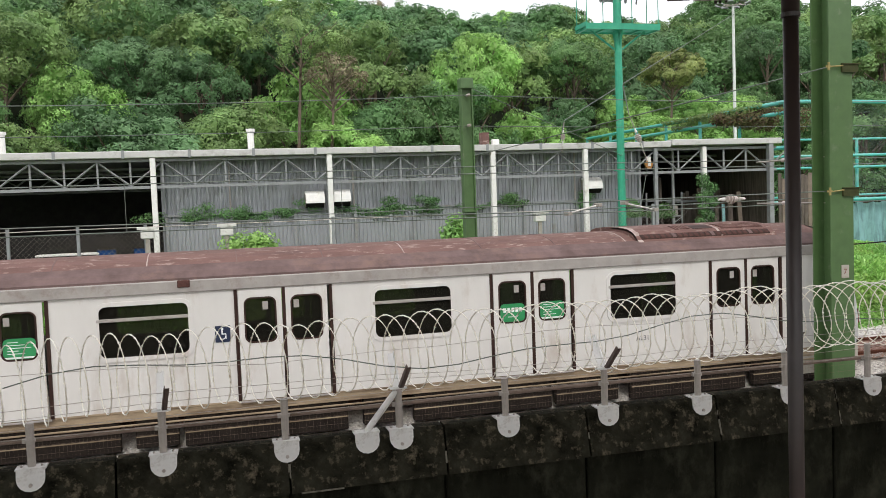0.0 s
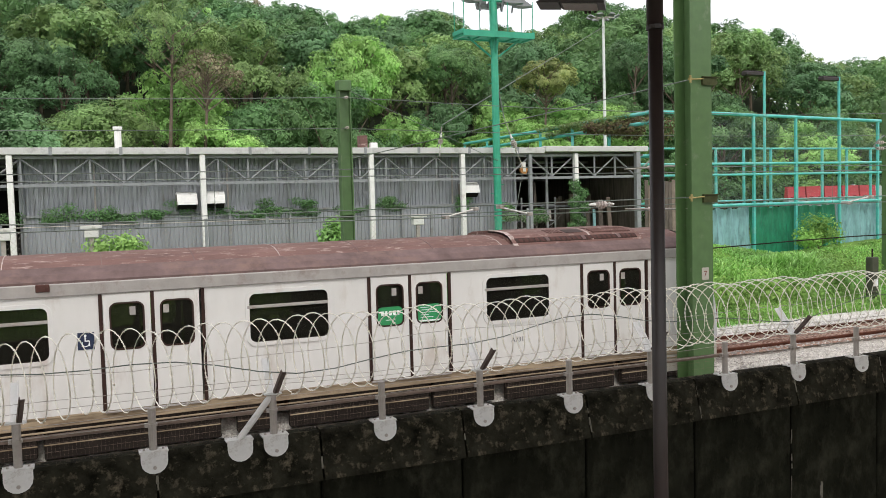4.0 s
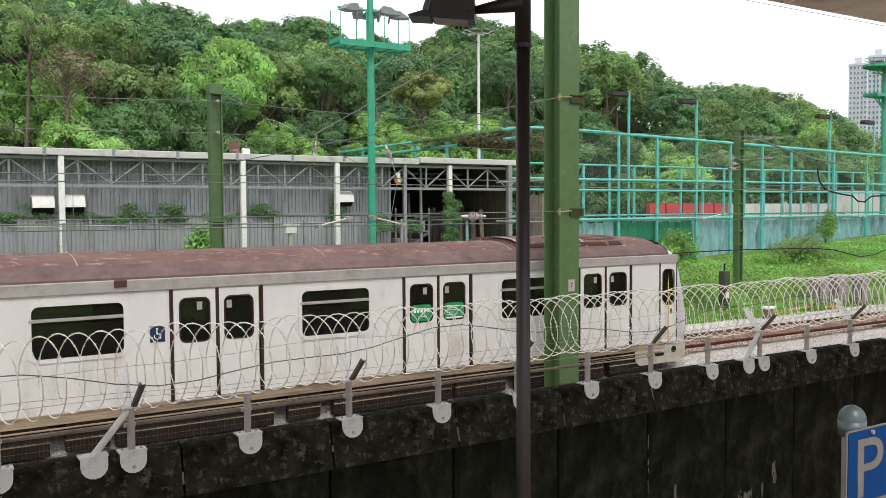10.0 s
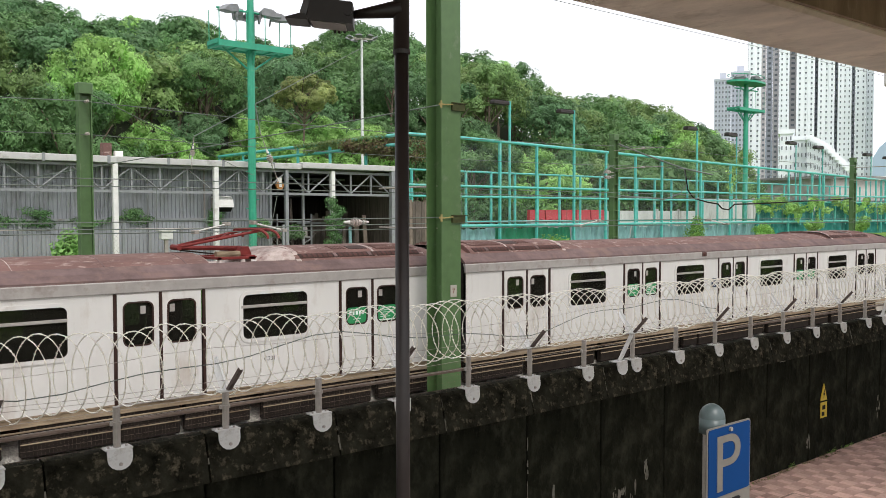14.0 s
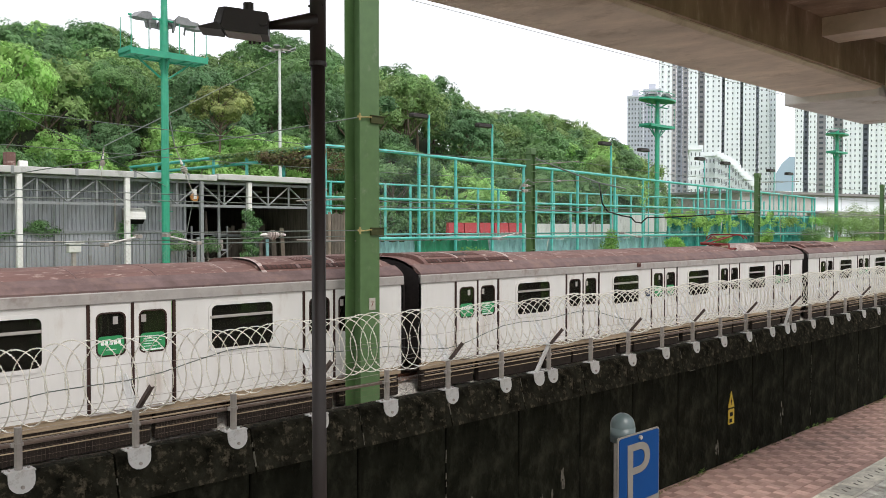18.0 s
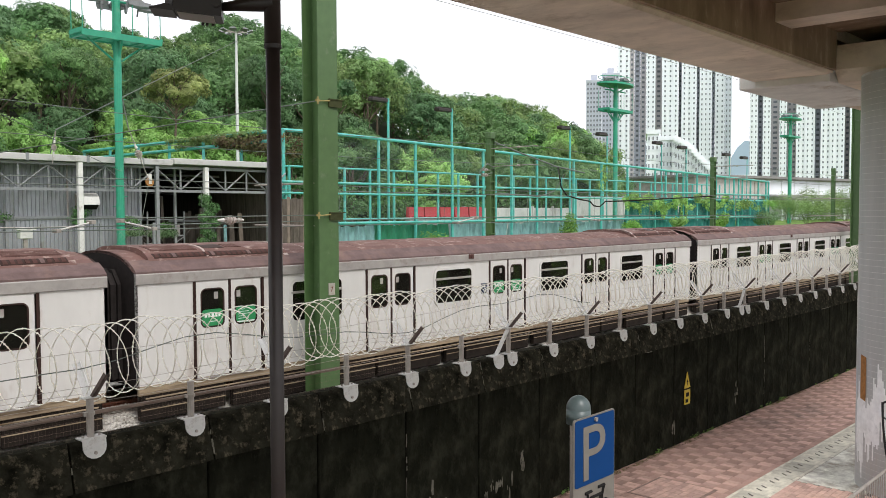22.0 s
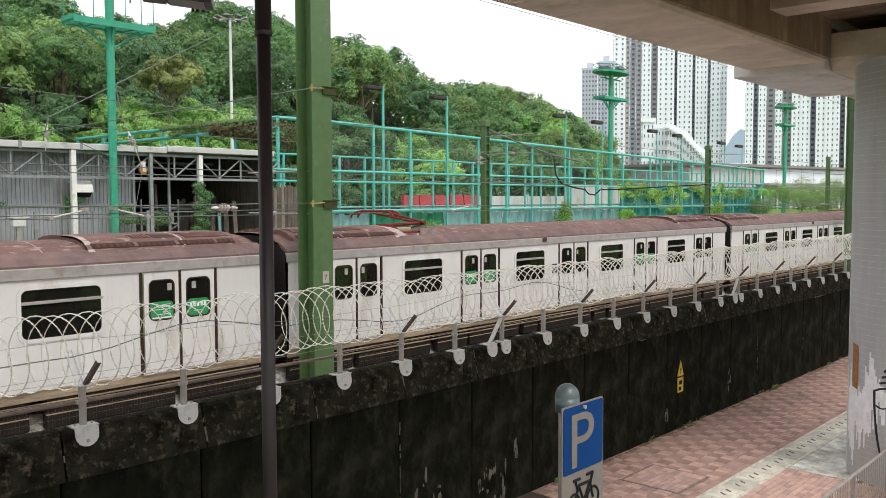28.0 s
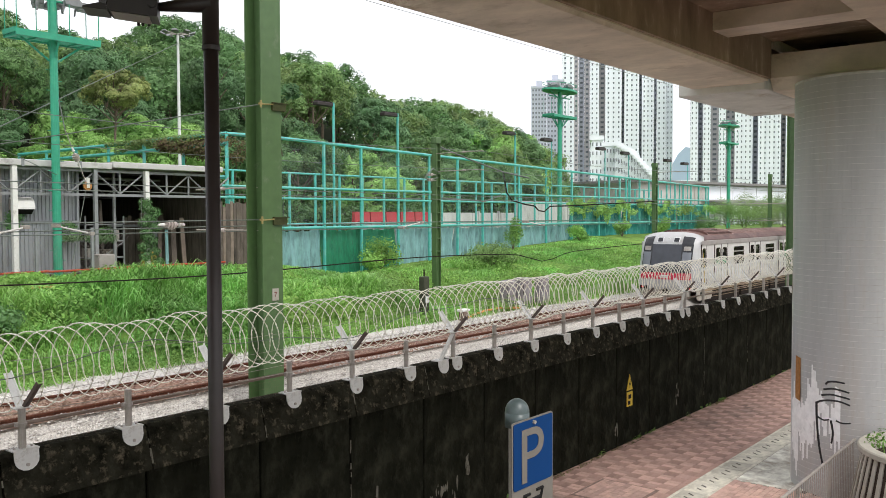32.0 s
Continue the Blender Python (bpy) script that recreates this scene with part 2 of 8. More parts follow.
M_POSTD = mat("clamp_dark", (0.055, 0.06, 0.04), 0.6, var=0.2)
M_POSTC = mat("clamp_olive", (0.05, 0.055, 0.022), 0.6, var=0.25, scale=9)
M_RUSTY = mat("rod_yellowed", (0.3, 0.24, 0.1), 0.6, var=0.25, scale=14)
M_LAMP = mat("lamp_brown", (0.021, 0.014, 0.012), 0.5, var=0.2, scale=8)
M_LAMPGLOSS = mat("lamp_cover_gloss", (0.05, 0.045, 0.042), 0.18, var=0.15, scale=10)
# the paler second colour paints a whitish sheen on the fence steel
M_FGREEN = mat("fence_green", (0.075, 0.41, 0.36), 0.38, var=0.18, scale=2, dirt_or_shade=(0.26, 0.5, 0.45), dirt_or_shade_amt=0.35, dscale=1.4)
M_TEALSCR = mat("screen_teal", (0.03, 0.2, 0.175), 0.6, var=0.3, scale=1.5, dirt_or_shade=(0.09, 0.3, 0.28), dirt_or_shade_amt=0.35, dscale=1.2)
M_COURTW = mat("court_wall_grey", (0.5, 0.5, 0.49), 0.85, var=0.15, scale=0.8, dirt_or_shade=(0.26, 0.25, 0.23), dirt_or_shade_amt=0.3, dscale=0.7, stretch=(1, 1, 0.4))
M_MAST = mat("mast_green", (0.028, 0.3, 0.18), 0.45, var=0.15, scale=3, dirt_or_shade=(0.1, 0.3, 0.18), dirt_or_shade_amt=0.2, dscale=3)
M_FLOOD = mat("floodlight_grey", (0.2, 0.205, 0.21), 0.5, metal=0.2, var=0.2, scale=6)
M_MASTW = mat("mast_white", (0.62, 0.63, 0.62), 0.5, var=0.06)
M_POSTW = mat("shed_post_white", (0.74, 0.73, 0.7), 0.6, var=0.1, scale=4, dirt_or_shade=(0.35, 0.3, 0.25), dirt_or_shade_amt=0.2, dscale=4)
M_SHEET = mat("sheet_grey", (0.3, 0.315, 0.335), 0.5, metal=0.2, var=0.12, scale=1.2, dirt_or_shade=(0.13, 0.125, 0.115), dirt_or_shade_amt=0.35, dscale=0.9, stretch=(1, 1, 0.3))
M_TRUSS = mat("truss_grey", (0.235, 0.245, 0.25), 0.55, var=0.12, scale=4, dirt_or_shade=(0.16, 0.14, 0.12), dirt_or_shade_amt=0.25, dscale=3)
M_FASCIA = mat("fascia_grey", (0.5, 0.495, 0.48), 0.5, var=0.1, scale=1.5, dirt_or_shade=(0.2, 0.19, 0.17), dirt_or_shade_amt=0.3, dscale=1.5)
# near-black base holds the shade of the shed's interior
M_SHADEIN = mat("shed_inside_shade", (0.045, 0.043, 0.04), 0.9, var=0.3)
# darker upright streaks paint the shade of folds on the tarpaulins
M_TARPB = mat("tarp_blue", (0.2, 0.375, 0.385), 0.5, var=0.25, scale=2.5, bump=1.0, bscale=2.2, dirt_or_shade=(0.09, 0.17, 0.18), dirt_or_shade_amt=0.35, dscale=1.6, stretch=(2.4, 1, 0.5))
M_TARPG = mat("tarp_green", (0.018, 0.19, 0.1), 0.5, var=0.3, scale=2.5, bump=1.0, bscale=2.2, dirt_or_shade=(0.01, 0.1, 0.055), dirt_or_shade_amt=0.35, dscale=1.6, stretch=(2.0, 1, 0.6))
M_REDBOX = mat("red_panel", (0.4, 0.03, 0.04), 0.5, var=0.15)
M_CONC = mat("viaduct_concrete", (0.77, 0.67, 0.57), 0.9, var=0.2, scale=1.3, bump=0.25, bscale=12, dirt_or_shade=(0.4, 0.31, 0.23), dirt_or_shade_amt=0.27, dscale=0.9, stretch=(1, 0.6, 1))
M_CONCL = mat("crosshead_pale", (0.72, 0.7, 0.68), 0.9, var=0.15, scale=1.5, bump=0.25, bscale=12, dirt_or_shade=(0.42, 0.34, 0.26), dirt_or_shade_amt=0.2, dscale=1.2)
M_CONCD = mat("viaduct_dark_brown", (0.36, 0.27, 0.2), 0.9, var=0.35, scale=1.1, bump=0.25, bscale=12, dirt_or_shade=(0.62, 0.52, 0.42), dirt_or_shade_amt=0.16, dscale=2.2, stretch=(1.6, 1, 0.55))
M_TILE = mat("column_tile", (0.48, 0.48, 0.475), 0.4, var=0.1, scale=1.6, dirt_or_shade=(0.44, 0.4, 0.36), dirt_or_shade_amt=0.3, dscale=0.8, stretch=(2.4, 2.4, 0.35))
M_JOINT = mat("column_joint", (0.66, 0.65, 0.63), 0.8, var=0.2, dirt_or_shade=(0.33, 0.28, 0.23), dirt_or_shade_amt=0.3, dscale=0.9)
M_PAVER = mat("paver_red", (0.6, 0.4, 0.335), 0.85, var=0.18, scale=6, bump=0.2, dirt_or_shade=(0.4, 0.29, 0.25), dirt_or_shade_amt=0.25, dscale=0.7, rnd=0.27)
M_PAVERD = mat("paver_dark", (0.45, 0.29, 0.24), 0.85, var=0.2, scale=6, bump=0.2, dirt_or_shade=(0.27, 0.2, 0.17), dirt_or_shade_amt=0.3, dscale=0.7, rnd=0.27)
M_PAVEBED = mat("paver_joint", (0.11, 0.08, 0.068), 0.95, var=0.25)
M_MANHOLE = mat("manhole_frame", (0.27, 0.19, 0.16), 0.85, var=0.3, scale=8)
M_DRAIN = mat("drain_concrete", (0.62, 0.59, 0.5), 0.9, var=0.25, scale=5, bump=0.3, dirt_or_shade=(0.3, 0.27, 0.21), dirt_or_shade_amt=0.4, dscale=2.2, rnd=0.22)
M_SLOT = mat("drain_slot_grey", (0.15, 0.135, 0.11), 0.9, var=0.4)
M_SLAB = mat("rough_slab", (0.78, 0.74, 0.66), 0.95, var=0.35, scale=3.5, bump=0.7, bscale=14, dirt_or_shade=(0.26, 0.22, 0.17), dirt_or_shade_amt=0.55, dscale=1.6)
M_HOLE = mat("slot_black", (0.015, 0.014, 0.013), 0.9)
# parking sign blue and white, both darkened to hold the viaduct's shade
M_BLUE = mat("sign_blue", (0.0025, 0.04, 0.15), 0.65, var=0.08)
M_SIGNSHADE = mat("sign_white_shaded", (0.19, 0.172, 0.148), 0.6, var=0.12, scale=12)
M_DOME = mat("dome_grey", (0.075, 0.1, 0.1), 0.35, var=0.12, scale=30)
M_HAZ = mat("hazard_yellow", (0.6, 0.42, 0.03), 0.55, var=0.15, scale=9, dirt_or_shade=(0.2, 0.15, 0.05), dirt_or_shade_amt=0.2, dscale=8)
M_TRUNK = mat("bark", (0.16, 0.125, 0.095), 0.9, var=0.3, scale=6, bump=0.5)
# white walls, raised and blued so the colour carries distance haze
M_TOWER = mat("tower_white_haze", (0.86, 0.89, 0.93), 0.8, var=0.04, scale=0.1)
M_TOWERG = mat("tower_grey", (0.52, 0.54, 0.62), 0.8, var=0.06, scale=0.1)
M_TOWERB = mat("tower_brown", (0.54, 0.51, 0.53), 0.8, var=0.06, scale=0.1)
M_DEPOTW = mat("depot_wall", (0.5, 0.47, 0.44), 0.85, var=0.15, scale=0.3, dirt_or_shade=(0.25, 0.23, 0.21), dirt_or_shade_amt=0.3, dscale=0.4)
M_DEPOTROOF = mat("depot_roof", (0.24, 0.23, 0.225), 0.8, var=0.2, scale=0.3)
M_TWIN = mat("tower_window", (0.15, 0.165, 0.19), 0.3, var=0.3, scale=0.4)
M_WIRE = mat("wire", (0.14, 0.16, 0.14), 0.6, var=0.2)
M_RUST = mat("rust_plate", (0.36, 0.17, 0.06), 0.8, var=0.35, scale=12)
M_INSUL = mat("insulator", (0.42, 0.36, 0.33), 0.35, var=0.15)
M_BLADE = leafmat("grass_blade", (0.15, 0.35, 0.068), (0.23, 0.48, 0.11), (0.36, 0.61, 0.22))
M_WEED = leafmat("weed_leaf", (0.13, 0.27, 0.055), (0.2, 0.38, 0.085), (0.29, 0.49, 0.13))
M_DRYVINE = leafmat("dry_vine", (0.12, 0.08, 0.05), (0.17, 0.13, 0.07), (0.16, 0.2, 0.06))
# distance haze is put into this pale blue base colour
M_FARHILL = mat("far_hill_haze", (0.4, 0.5, 0.62), 1.0, var=0.06, scale=0.01)
M_GRAFF = mat("black_paint", (0.012, 0.012, 0.013), 0.5, var=0.1)
M_SMEAR = mat("white_overpaint", (0.9, 0.9, 0.9), 0.7, var=0.1, scale=8, dirt_or_shade=(0.6, 0.6, 0.6), dirt_or_shade_amt=0.25, dscale=5)
M_PLANT1 = mat("planter_pale", (0.45, 0.42, 0.36), 0.85, var=0.12, scale=6, bump=0.2)
M_PLANT2 = mat("planter_groove", (0.045, 0.033, 0.025), 0.9, var=0.3)
M_SOIL = mat("soil", (0.05, 0.035, 0.025), 0.95, var=0.4, scale=20, bump=0.8)
M_LICHEN = mat("lichen_streak", (0.15, 0.14, 0.11), 0.95, var=0.4, scale=9, dirt_or_shade=(0.05, 0.045, 0.035), dirt_or_shade_amt=0.45, dscale=6)
M_BOARDS = mat("old_boards", (0.12, 0.1, 0.084), 0.9, var=0.4, scale=3, dirt_or_shade=(0.04, 0.035, 0.03), dirt_or_shade_amt=0.4, dscale=2, stretch=(1, 4, 0.3))
M_STONE = leafmat("ballast_stone", (0.29, 0.265, 0.24), (0.5, 0.47, 0.44), (0.68, 0.655, 0.62))
M_RELAY = mat("relay_mauve", (0.24, 0.215, 0.225), 0.6, var=0.2, scale=5, dirt_or_shade=(0.14, 0.12, 0.11), dirt_or_shade_amt=0.3, dscale=4)
M_HOSE = mat("hose_orange", (0.62, 0.26, 0.09), 0.6, var=0.2, scale=8)
M_STONER = leafmat("rusty_stone", (0.12, 0.06, 0.042), (0.24, 0.145, 0.105), (0.48, 0.37, 0.31))
M_PIPE = mat("pipe_brown", (0.2, 0.15, 0.12), 0.6, var=0.25, scale=6)
M_REDRAIL = mat("rail_red", (0.42, 0.07, 0.04), 0.6, var=0.2)
M_LEAF1 = leafmat("leaf_forest", (0.108, 0.206, 0.080), (0.135, 0.258, 0.100), (0.173, 0.330, 0.128))
M_LEAF4 = leafmat("leaf_blue_green", (0.094, 0.178, 0.080), (0.118, 0.222, 0.100), (0.151, 0.284, 0.128))
M_LEAF5 = leafmat("leaf_withered", (0.188, 0.164, 0.104), (0.235, 0.205, 0.130), (0.301, 0.262, 0.166))
M_LEAFB = leafmat("leaf_olive_brown", (0.18, 0.23, 0.08), (0.24, 0.285, 0.1), (0.31, 0.35, 0.13))
M_LEAF2 = leafmat("leaf_bright", (0.225, 0.4, 0.118), (0.28, 0.49, 0.148), (0.35, 0.6, 0.19))
M_LEAF3 = leafmat("leaf_olive", (0.155, 0.246, 0.09), (0.2, 0.312, 0.112), (0.262, 0.4, 0.145))


# ---- mesh helpers ----
class Mesh:
    """Collects vertices and faces of one part."""

    def __init__(self):
        self.v, self.f = [], []

    def add(self, vs, fs):
        o = len(self.v)
        self.v += [tuple(p) for p in vs]
        self.f += [tuple(i + o for i in q) for q in fs]
        return self

    def box(self, x0, x1, y0, y1, z0, z1, c=0.0, m=None):
        """A box, with chamfers of c where given, placed by m."""
        if c <= 0:
            vs = [(x, y, z) for x in (x0, x1) for y in (y0, y1) for z in (z0, z1)]
            fs = [(0, 1, 3, 2), (4, 6, 7, 5), (0, 4, 5, 1), (2, 3, 7, 6), (0, 2, 6, 4), (1, 5, 7, 3)]
        else:
            vs, ix = [], {}
            X, Y, Z = (x0, x1), (y0, y1), (z0, z1)
            s = (1, -1)
            for i in (0, 1):
                for j in (0, 1):
                    for k in (0, 1):
                        for ax in range(3):
                            p = [X[i] + c * s[i], Y[j] + c * s[j], Z[k] + c * s[k]]
                            p[ax] = (X[i], Y[j], Z[k])[ax]
                            ix[i, j, k, ax] = len(vs)
                            vs.append(p)
            fs = []
            for a in (0, 1):
                fs.append([ix[a, 0, 0, 0], ix[a, 0, 1, 0], ix[a, 1, 1, 0], ix[a, 1, 0, 0]][:: 1 if a == 0 else -1])
                fs.append([ix[0, a, 0, 1], ix[1, a, 0, 1], ix[1, a, 1, 1], ix[0, a, 1, 1]][:: 1 if a == 0 else -1])
                fs.append([ix[0, 0, a, 2], ix[0, 1, a, 2], ix[1, 1, a, 2], ix[1, 0, a, 2]][:: 1 if a == 0 else -1])
            for a in (0, 1):
                for b in (0, 1):
                    fs.append([ix[0, a, b, 1], ix[1, a, b, 1], ix[1, a, b, 2], ix[0, a, b, 2]])
                    fs.append([ix[a, 0, b, 0], ix[a, 1, b, 0], ix[a, 1, b, 2], ix[a, 0, b, 2]])
                    fs.append([ix[a, b, 0, 0], ix[a, b, 1, 0], ix[a, b, 1, 1], ix[a, b, 0, 1]])
                    for k in (0, 1):
                        fs.append([ix[a, b, k, 0], ix[a, b, k, 1], ix[a, b, k, 2]])
        if m is not None:
            vs = [m @ Vector(p) for p in vs]
        return self.add(vs, fs)

    def tube(self, pts, r, n=8, r1=None, caps=True):
        """A round bar through the points."""
        pts = [Vector(p) for p in pts]
        rows = []
        for i, p in enumerate(pts):
            d = (pts[min(i + 1, len(pts) - 1)] - pts[max(i - 1, 0)]).normalized()
            a = d.cross(Vector((0, 0, 1)) if abs(d.z) < 0.95 else Vector((1, 0, 0))).normalized()
            b = d.cross(a)
            rr = r if r1 is None else r + (r1 - r) * i / (len(pts) - 1)
            rows.append([p + (a * math.cos(t) + b * math.sin(t)) * rr for t in (2 * math.pi * k / n for k in range(n))])
        vs = [p for row in rows for p in row]
        fs = [(i * n + k, i * n + (k + 1) % n, (i + 1) * n + (k + 1) % n, (i + 1) * n + k) for i in range(len(pts) - 1) for k in range(n)]
        if caps:
            fs += [tuple(range(n))[::-1], tuple((len(pts) - 1) * n + k for k in range(n))]
        return self.add(vs, fs)

    def prism(self, poly, x0, x1, axis="x", caps=True):
        """A closed outline swept along an axis: (y, z) along x, (x, z) along y, (x, y) along z."""
        put = {"x": lambda a, b, s: (s, a, b), "y": lambda a, b, s: (a, s, b), "z": lambda a, b, s: (a, b, s)}[axis]
        n = len(poly)
        vs = [put(a, b, x0) for a, b in poly] + [put(a, b, x1) for a, b in poly]
        fs = [(k, (k + 1) % n, n + (k + 1) % n, n + k) for k in range(n)]
        if caps:
            fs += [tuple(range(n))[::-1], tuple(n + k for k in range(n))]
        return self.add(vs, fs)

    def plate(self, outer, hole, r, y0, y1, k=4):
        """An upright plate (x0, x1, z0, z1) in x and z, from y0 to y1 deep, with a round-cornered hole."""
        X0, X1, Z0, Z1 = outer
        x0, x1, z0, z1 = hole
        inner, out = [], []
        for cx, cz, ox, oz, a0 in ((x1 - r, z1 - r, X1, Z1, 0), (x0 + r, z1 - r, X0, Z1, 90), (x0 + r, z0 + r, X0, Z0, 180), (x1 - r, z0 + r, X1, Z0, 270)):
            for i in range(k + 1):
                a = radians(a0 + 90 * i / k)
                inner.append((cx + r * math.cos(a), cz + r * math.sin(a)))
                out.append((ox, oz))
        n = len(inner)
        for y, flip in ((y0, 1), (y1, -1)):
            vs = [(a, y, b) for a, b in inner] + [(a, y, b) for a, b in out]
            fs = []
            for i in range(n):
                j = (i + 1) % n
                q = (i, j, n + j, n + i) if out[i] != out[j] else (i, j, n + i)
                fs.append(q[::flip])
            self.add(vs, fs)
        self.add([(a, y, b) for y in (y0, y1) for a, b in inner], [(i, (i + 1) % n, n + (i + 1) % n, n + i) for i in range(n)])
        o4 = [(X0, Z0), (X1, Z0), (X1, Z1), (X0, Z1)]
        self.add([(a, y, b) for y in (y0, y1) for a, b in o4], [(i, (i + 1) % 4, 4 + (i + 1) % 4, 4 + i) for i in range(4)])
        return self

    def rounded(self, x0, x1, z0, z1, r, y0, y1, k=4):
        """A round-cornered slab."""
        p = []
        for cx, cz, a0 in ((x1 - r, z1 - r, 0), (x0 + r, z1 - r, 90), (x0 + r, z0 + r, 180), (x1 - r, z0 + r, 270)):
            p += [(cx + r * math.cos(radians(a0 + 90 * i / k)), cz + r * math.sin(radians(a0 + 90 * i / k))) for i in range(k + 1)]
        return self.prism(p, y0, y1, "y")

    def data(self, name, material, smooth=False):
        me = bpy.data.meshes.new(name)
        me.from_pydata(self.v, [], self.f)
        me.materials.append(material)
        bm = bmesh.new()
        bm.from_mesh(me)
        if len(self.f) < 60000:
            if len(self.f) < 4000:
                bmesh.ops.remove_doubles(bm, verts=bm.verts, dist=1e-5)
            bmesh.ops.recalc_face_normals(bm, faces=bm.faces)
        bm.to_mesh(me)
        bm.free()
        if smooth:
            me.shade_smooth()
        return me


def part(name, m, material, parent=None, label="", smooth=False):
    ob = new(name, m.data(name, material, smooth) if isinstance(m, Mesh) else m)
    if parent:
        ob.parent = parent
    if label:
        ob["label"] = label
    return ob


def empty(name, m=None):
    ob = new(name)
    ob.empty_display_size = 0.2
    if m is not None:
        ob.matrix_world = m
    return ob


def structure(ob):
    ob["kind"] = "structure"
    return ob


# ---- ground ----
def lift(x, y):
    """Height of the ground: trackbed, grass bank, playing fields, wooded hill."""
    if y < 9.2:
        return -1.25
    if y < 20.6:
        return -0.8
    s = 1.85 if x < 24 else (1.85 + (0.55 - 1.85) * min(1, (x - 24) / 9) if x < 33 else min(2.2, 0.55 + (x - 33) * 0.055))
    t = max(0.0, min(1.0, (y - 21.2) / (8.0 if x < 28 else 13.0)))
    t = t * t * (3 - 2 * t)
    z = -0.3 + (s + 0.3) * t
    return z


def ridge(az):
    """Elevation of the hill's skyline by bearing x / y, as height over distance."""
    pts = ((-3, 0.3), (-0.5, 0.27), (0.03, 0.252), (0.25, 0.229), (0.29, 0.209), (0.34, 0.219), (0.42, 0.224), (0.46, 0.21), (0.55, 0.193), (0.62, 0.2), (0.655, 0.226), (0.725, 0.228), (0.77, 0.198), (0.87, 0.192), (0.94, 0.187), (1.03, 0.154), (1.08, 0.139), (1.23, 0.136), (1.37, 0.123), (1.47, 0.104), (1.57, 0.08), (1.63, 0.05), (1.7, 0.02), (3, 0.0))
    return float(np.interp(az, [p[0] for p in pts], [p[1] for p in pts]))


def hill(x, y):
    """Height of the hill's ground at a place, below its tree tops."""
    d = math.hypot(x, y)
    az = x / max(y, 1.0)
    near = 50 + max(0.0, az) * 26
    top = near + 62
    t = max(0.0, min(1.0, (d - near) / (top - near)))
    crest = ridge(az) * top + 3.9 - 9.0 - 0.6 * max(0.0, min(1.0, (az - 0.3) / 0.3))
    return max(1.6 + max(0.0, crest - 1.6) * (t ** 0.8), 1.6) if d > near else 1.6


def build_ground():
    xs = list(np.concatenate([[-1500, -600, -250, -120, -80], np.arange(-60, 130, 3.0), [140, 160, 200, 260, 400, 700, 1500]]))
    ys = list(np.concatenate([[-1500, -400, -100, -30, 0, 8.9, 9.2], np.arange(10, 22, 2.0), np.arange(22, 48, 1.5), [48, 52, 60, 80, 150, 300, 700, 1600]]))
    vs = []
    for y in ys:
        for x in xs:
            vs.append((x, y, lift(x, y) + (0.12 * noise.noise(Vector((x * 0.3, y * 0.3, 0))) if y > 21.5 else 0)))
    n = len(xs)
    fs = [(j * n + i, j * n + i + 1, (j + 1) * n + i + 1, (j + 1) * n + i) for j in range(len(ys) - 1) for i in range(n - 1)]
    structure(part("ground", Mesh().add(vs, fs), M_GRASS, label="uneven green grass ground running to the horizon", smooth=True))
    # trackbed of stone chippings
    m = Mesh()
    prof = [(9.1, -0.5), (10, -0.5), (15.6, -0.48), (16.38, -0.42), (16.78, -0.12), (19.0, -0.1), (20.1, -0.17), (21.6, -0.32), (21.6, -0.8), (9.1, -0.8)]
    m.prism(prof, -90, 420)
    structure(part("trackbed_middle", Mesh().prism([(16.72, -0.085), (18.6, -0.085), (18.7, -0.12), (16.62, -0.12)], -90, 420), M_BALLAST2, label="rust-stained ballast between the rails"))
    structure(part("trackbed", m, M_BALLAST, label="pale grey stone ballast beside the rails"))
    # hillside
    vs, na, nr = [], 70, 22
    for i in range(na):
        a = radians(-40 + 103 * i / (na - 1))
        for j in range(nr):
            d = 46 + 95 * j / (nr - 1) + max(0.0, math.tan(a)) * 20
            x, y = d * math.sin(a), d * math.cos(a)
            vs.append((x, y, hill(x, y) - 0.3))
    fs = [(i * nr + j, (i + 1) * nr + j, (i + 1) * nr + j + 1, i * nr + j + 1) for i in range(na - 1) for j in range(nr - 1)]
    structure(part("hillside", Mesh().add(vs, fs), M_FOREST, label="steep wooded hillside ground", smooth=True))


build_ground()


# ---- pavement, retaining wall and its fence ----
PAVE_Z, WALL_Y, WALL_TOP = -1.15, 8.67, 1.56


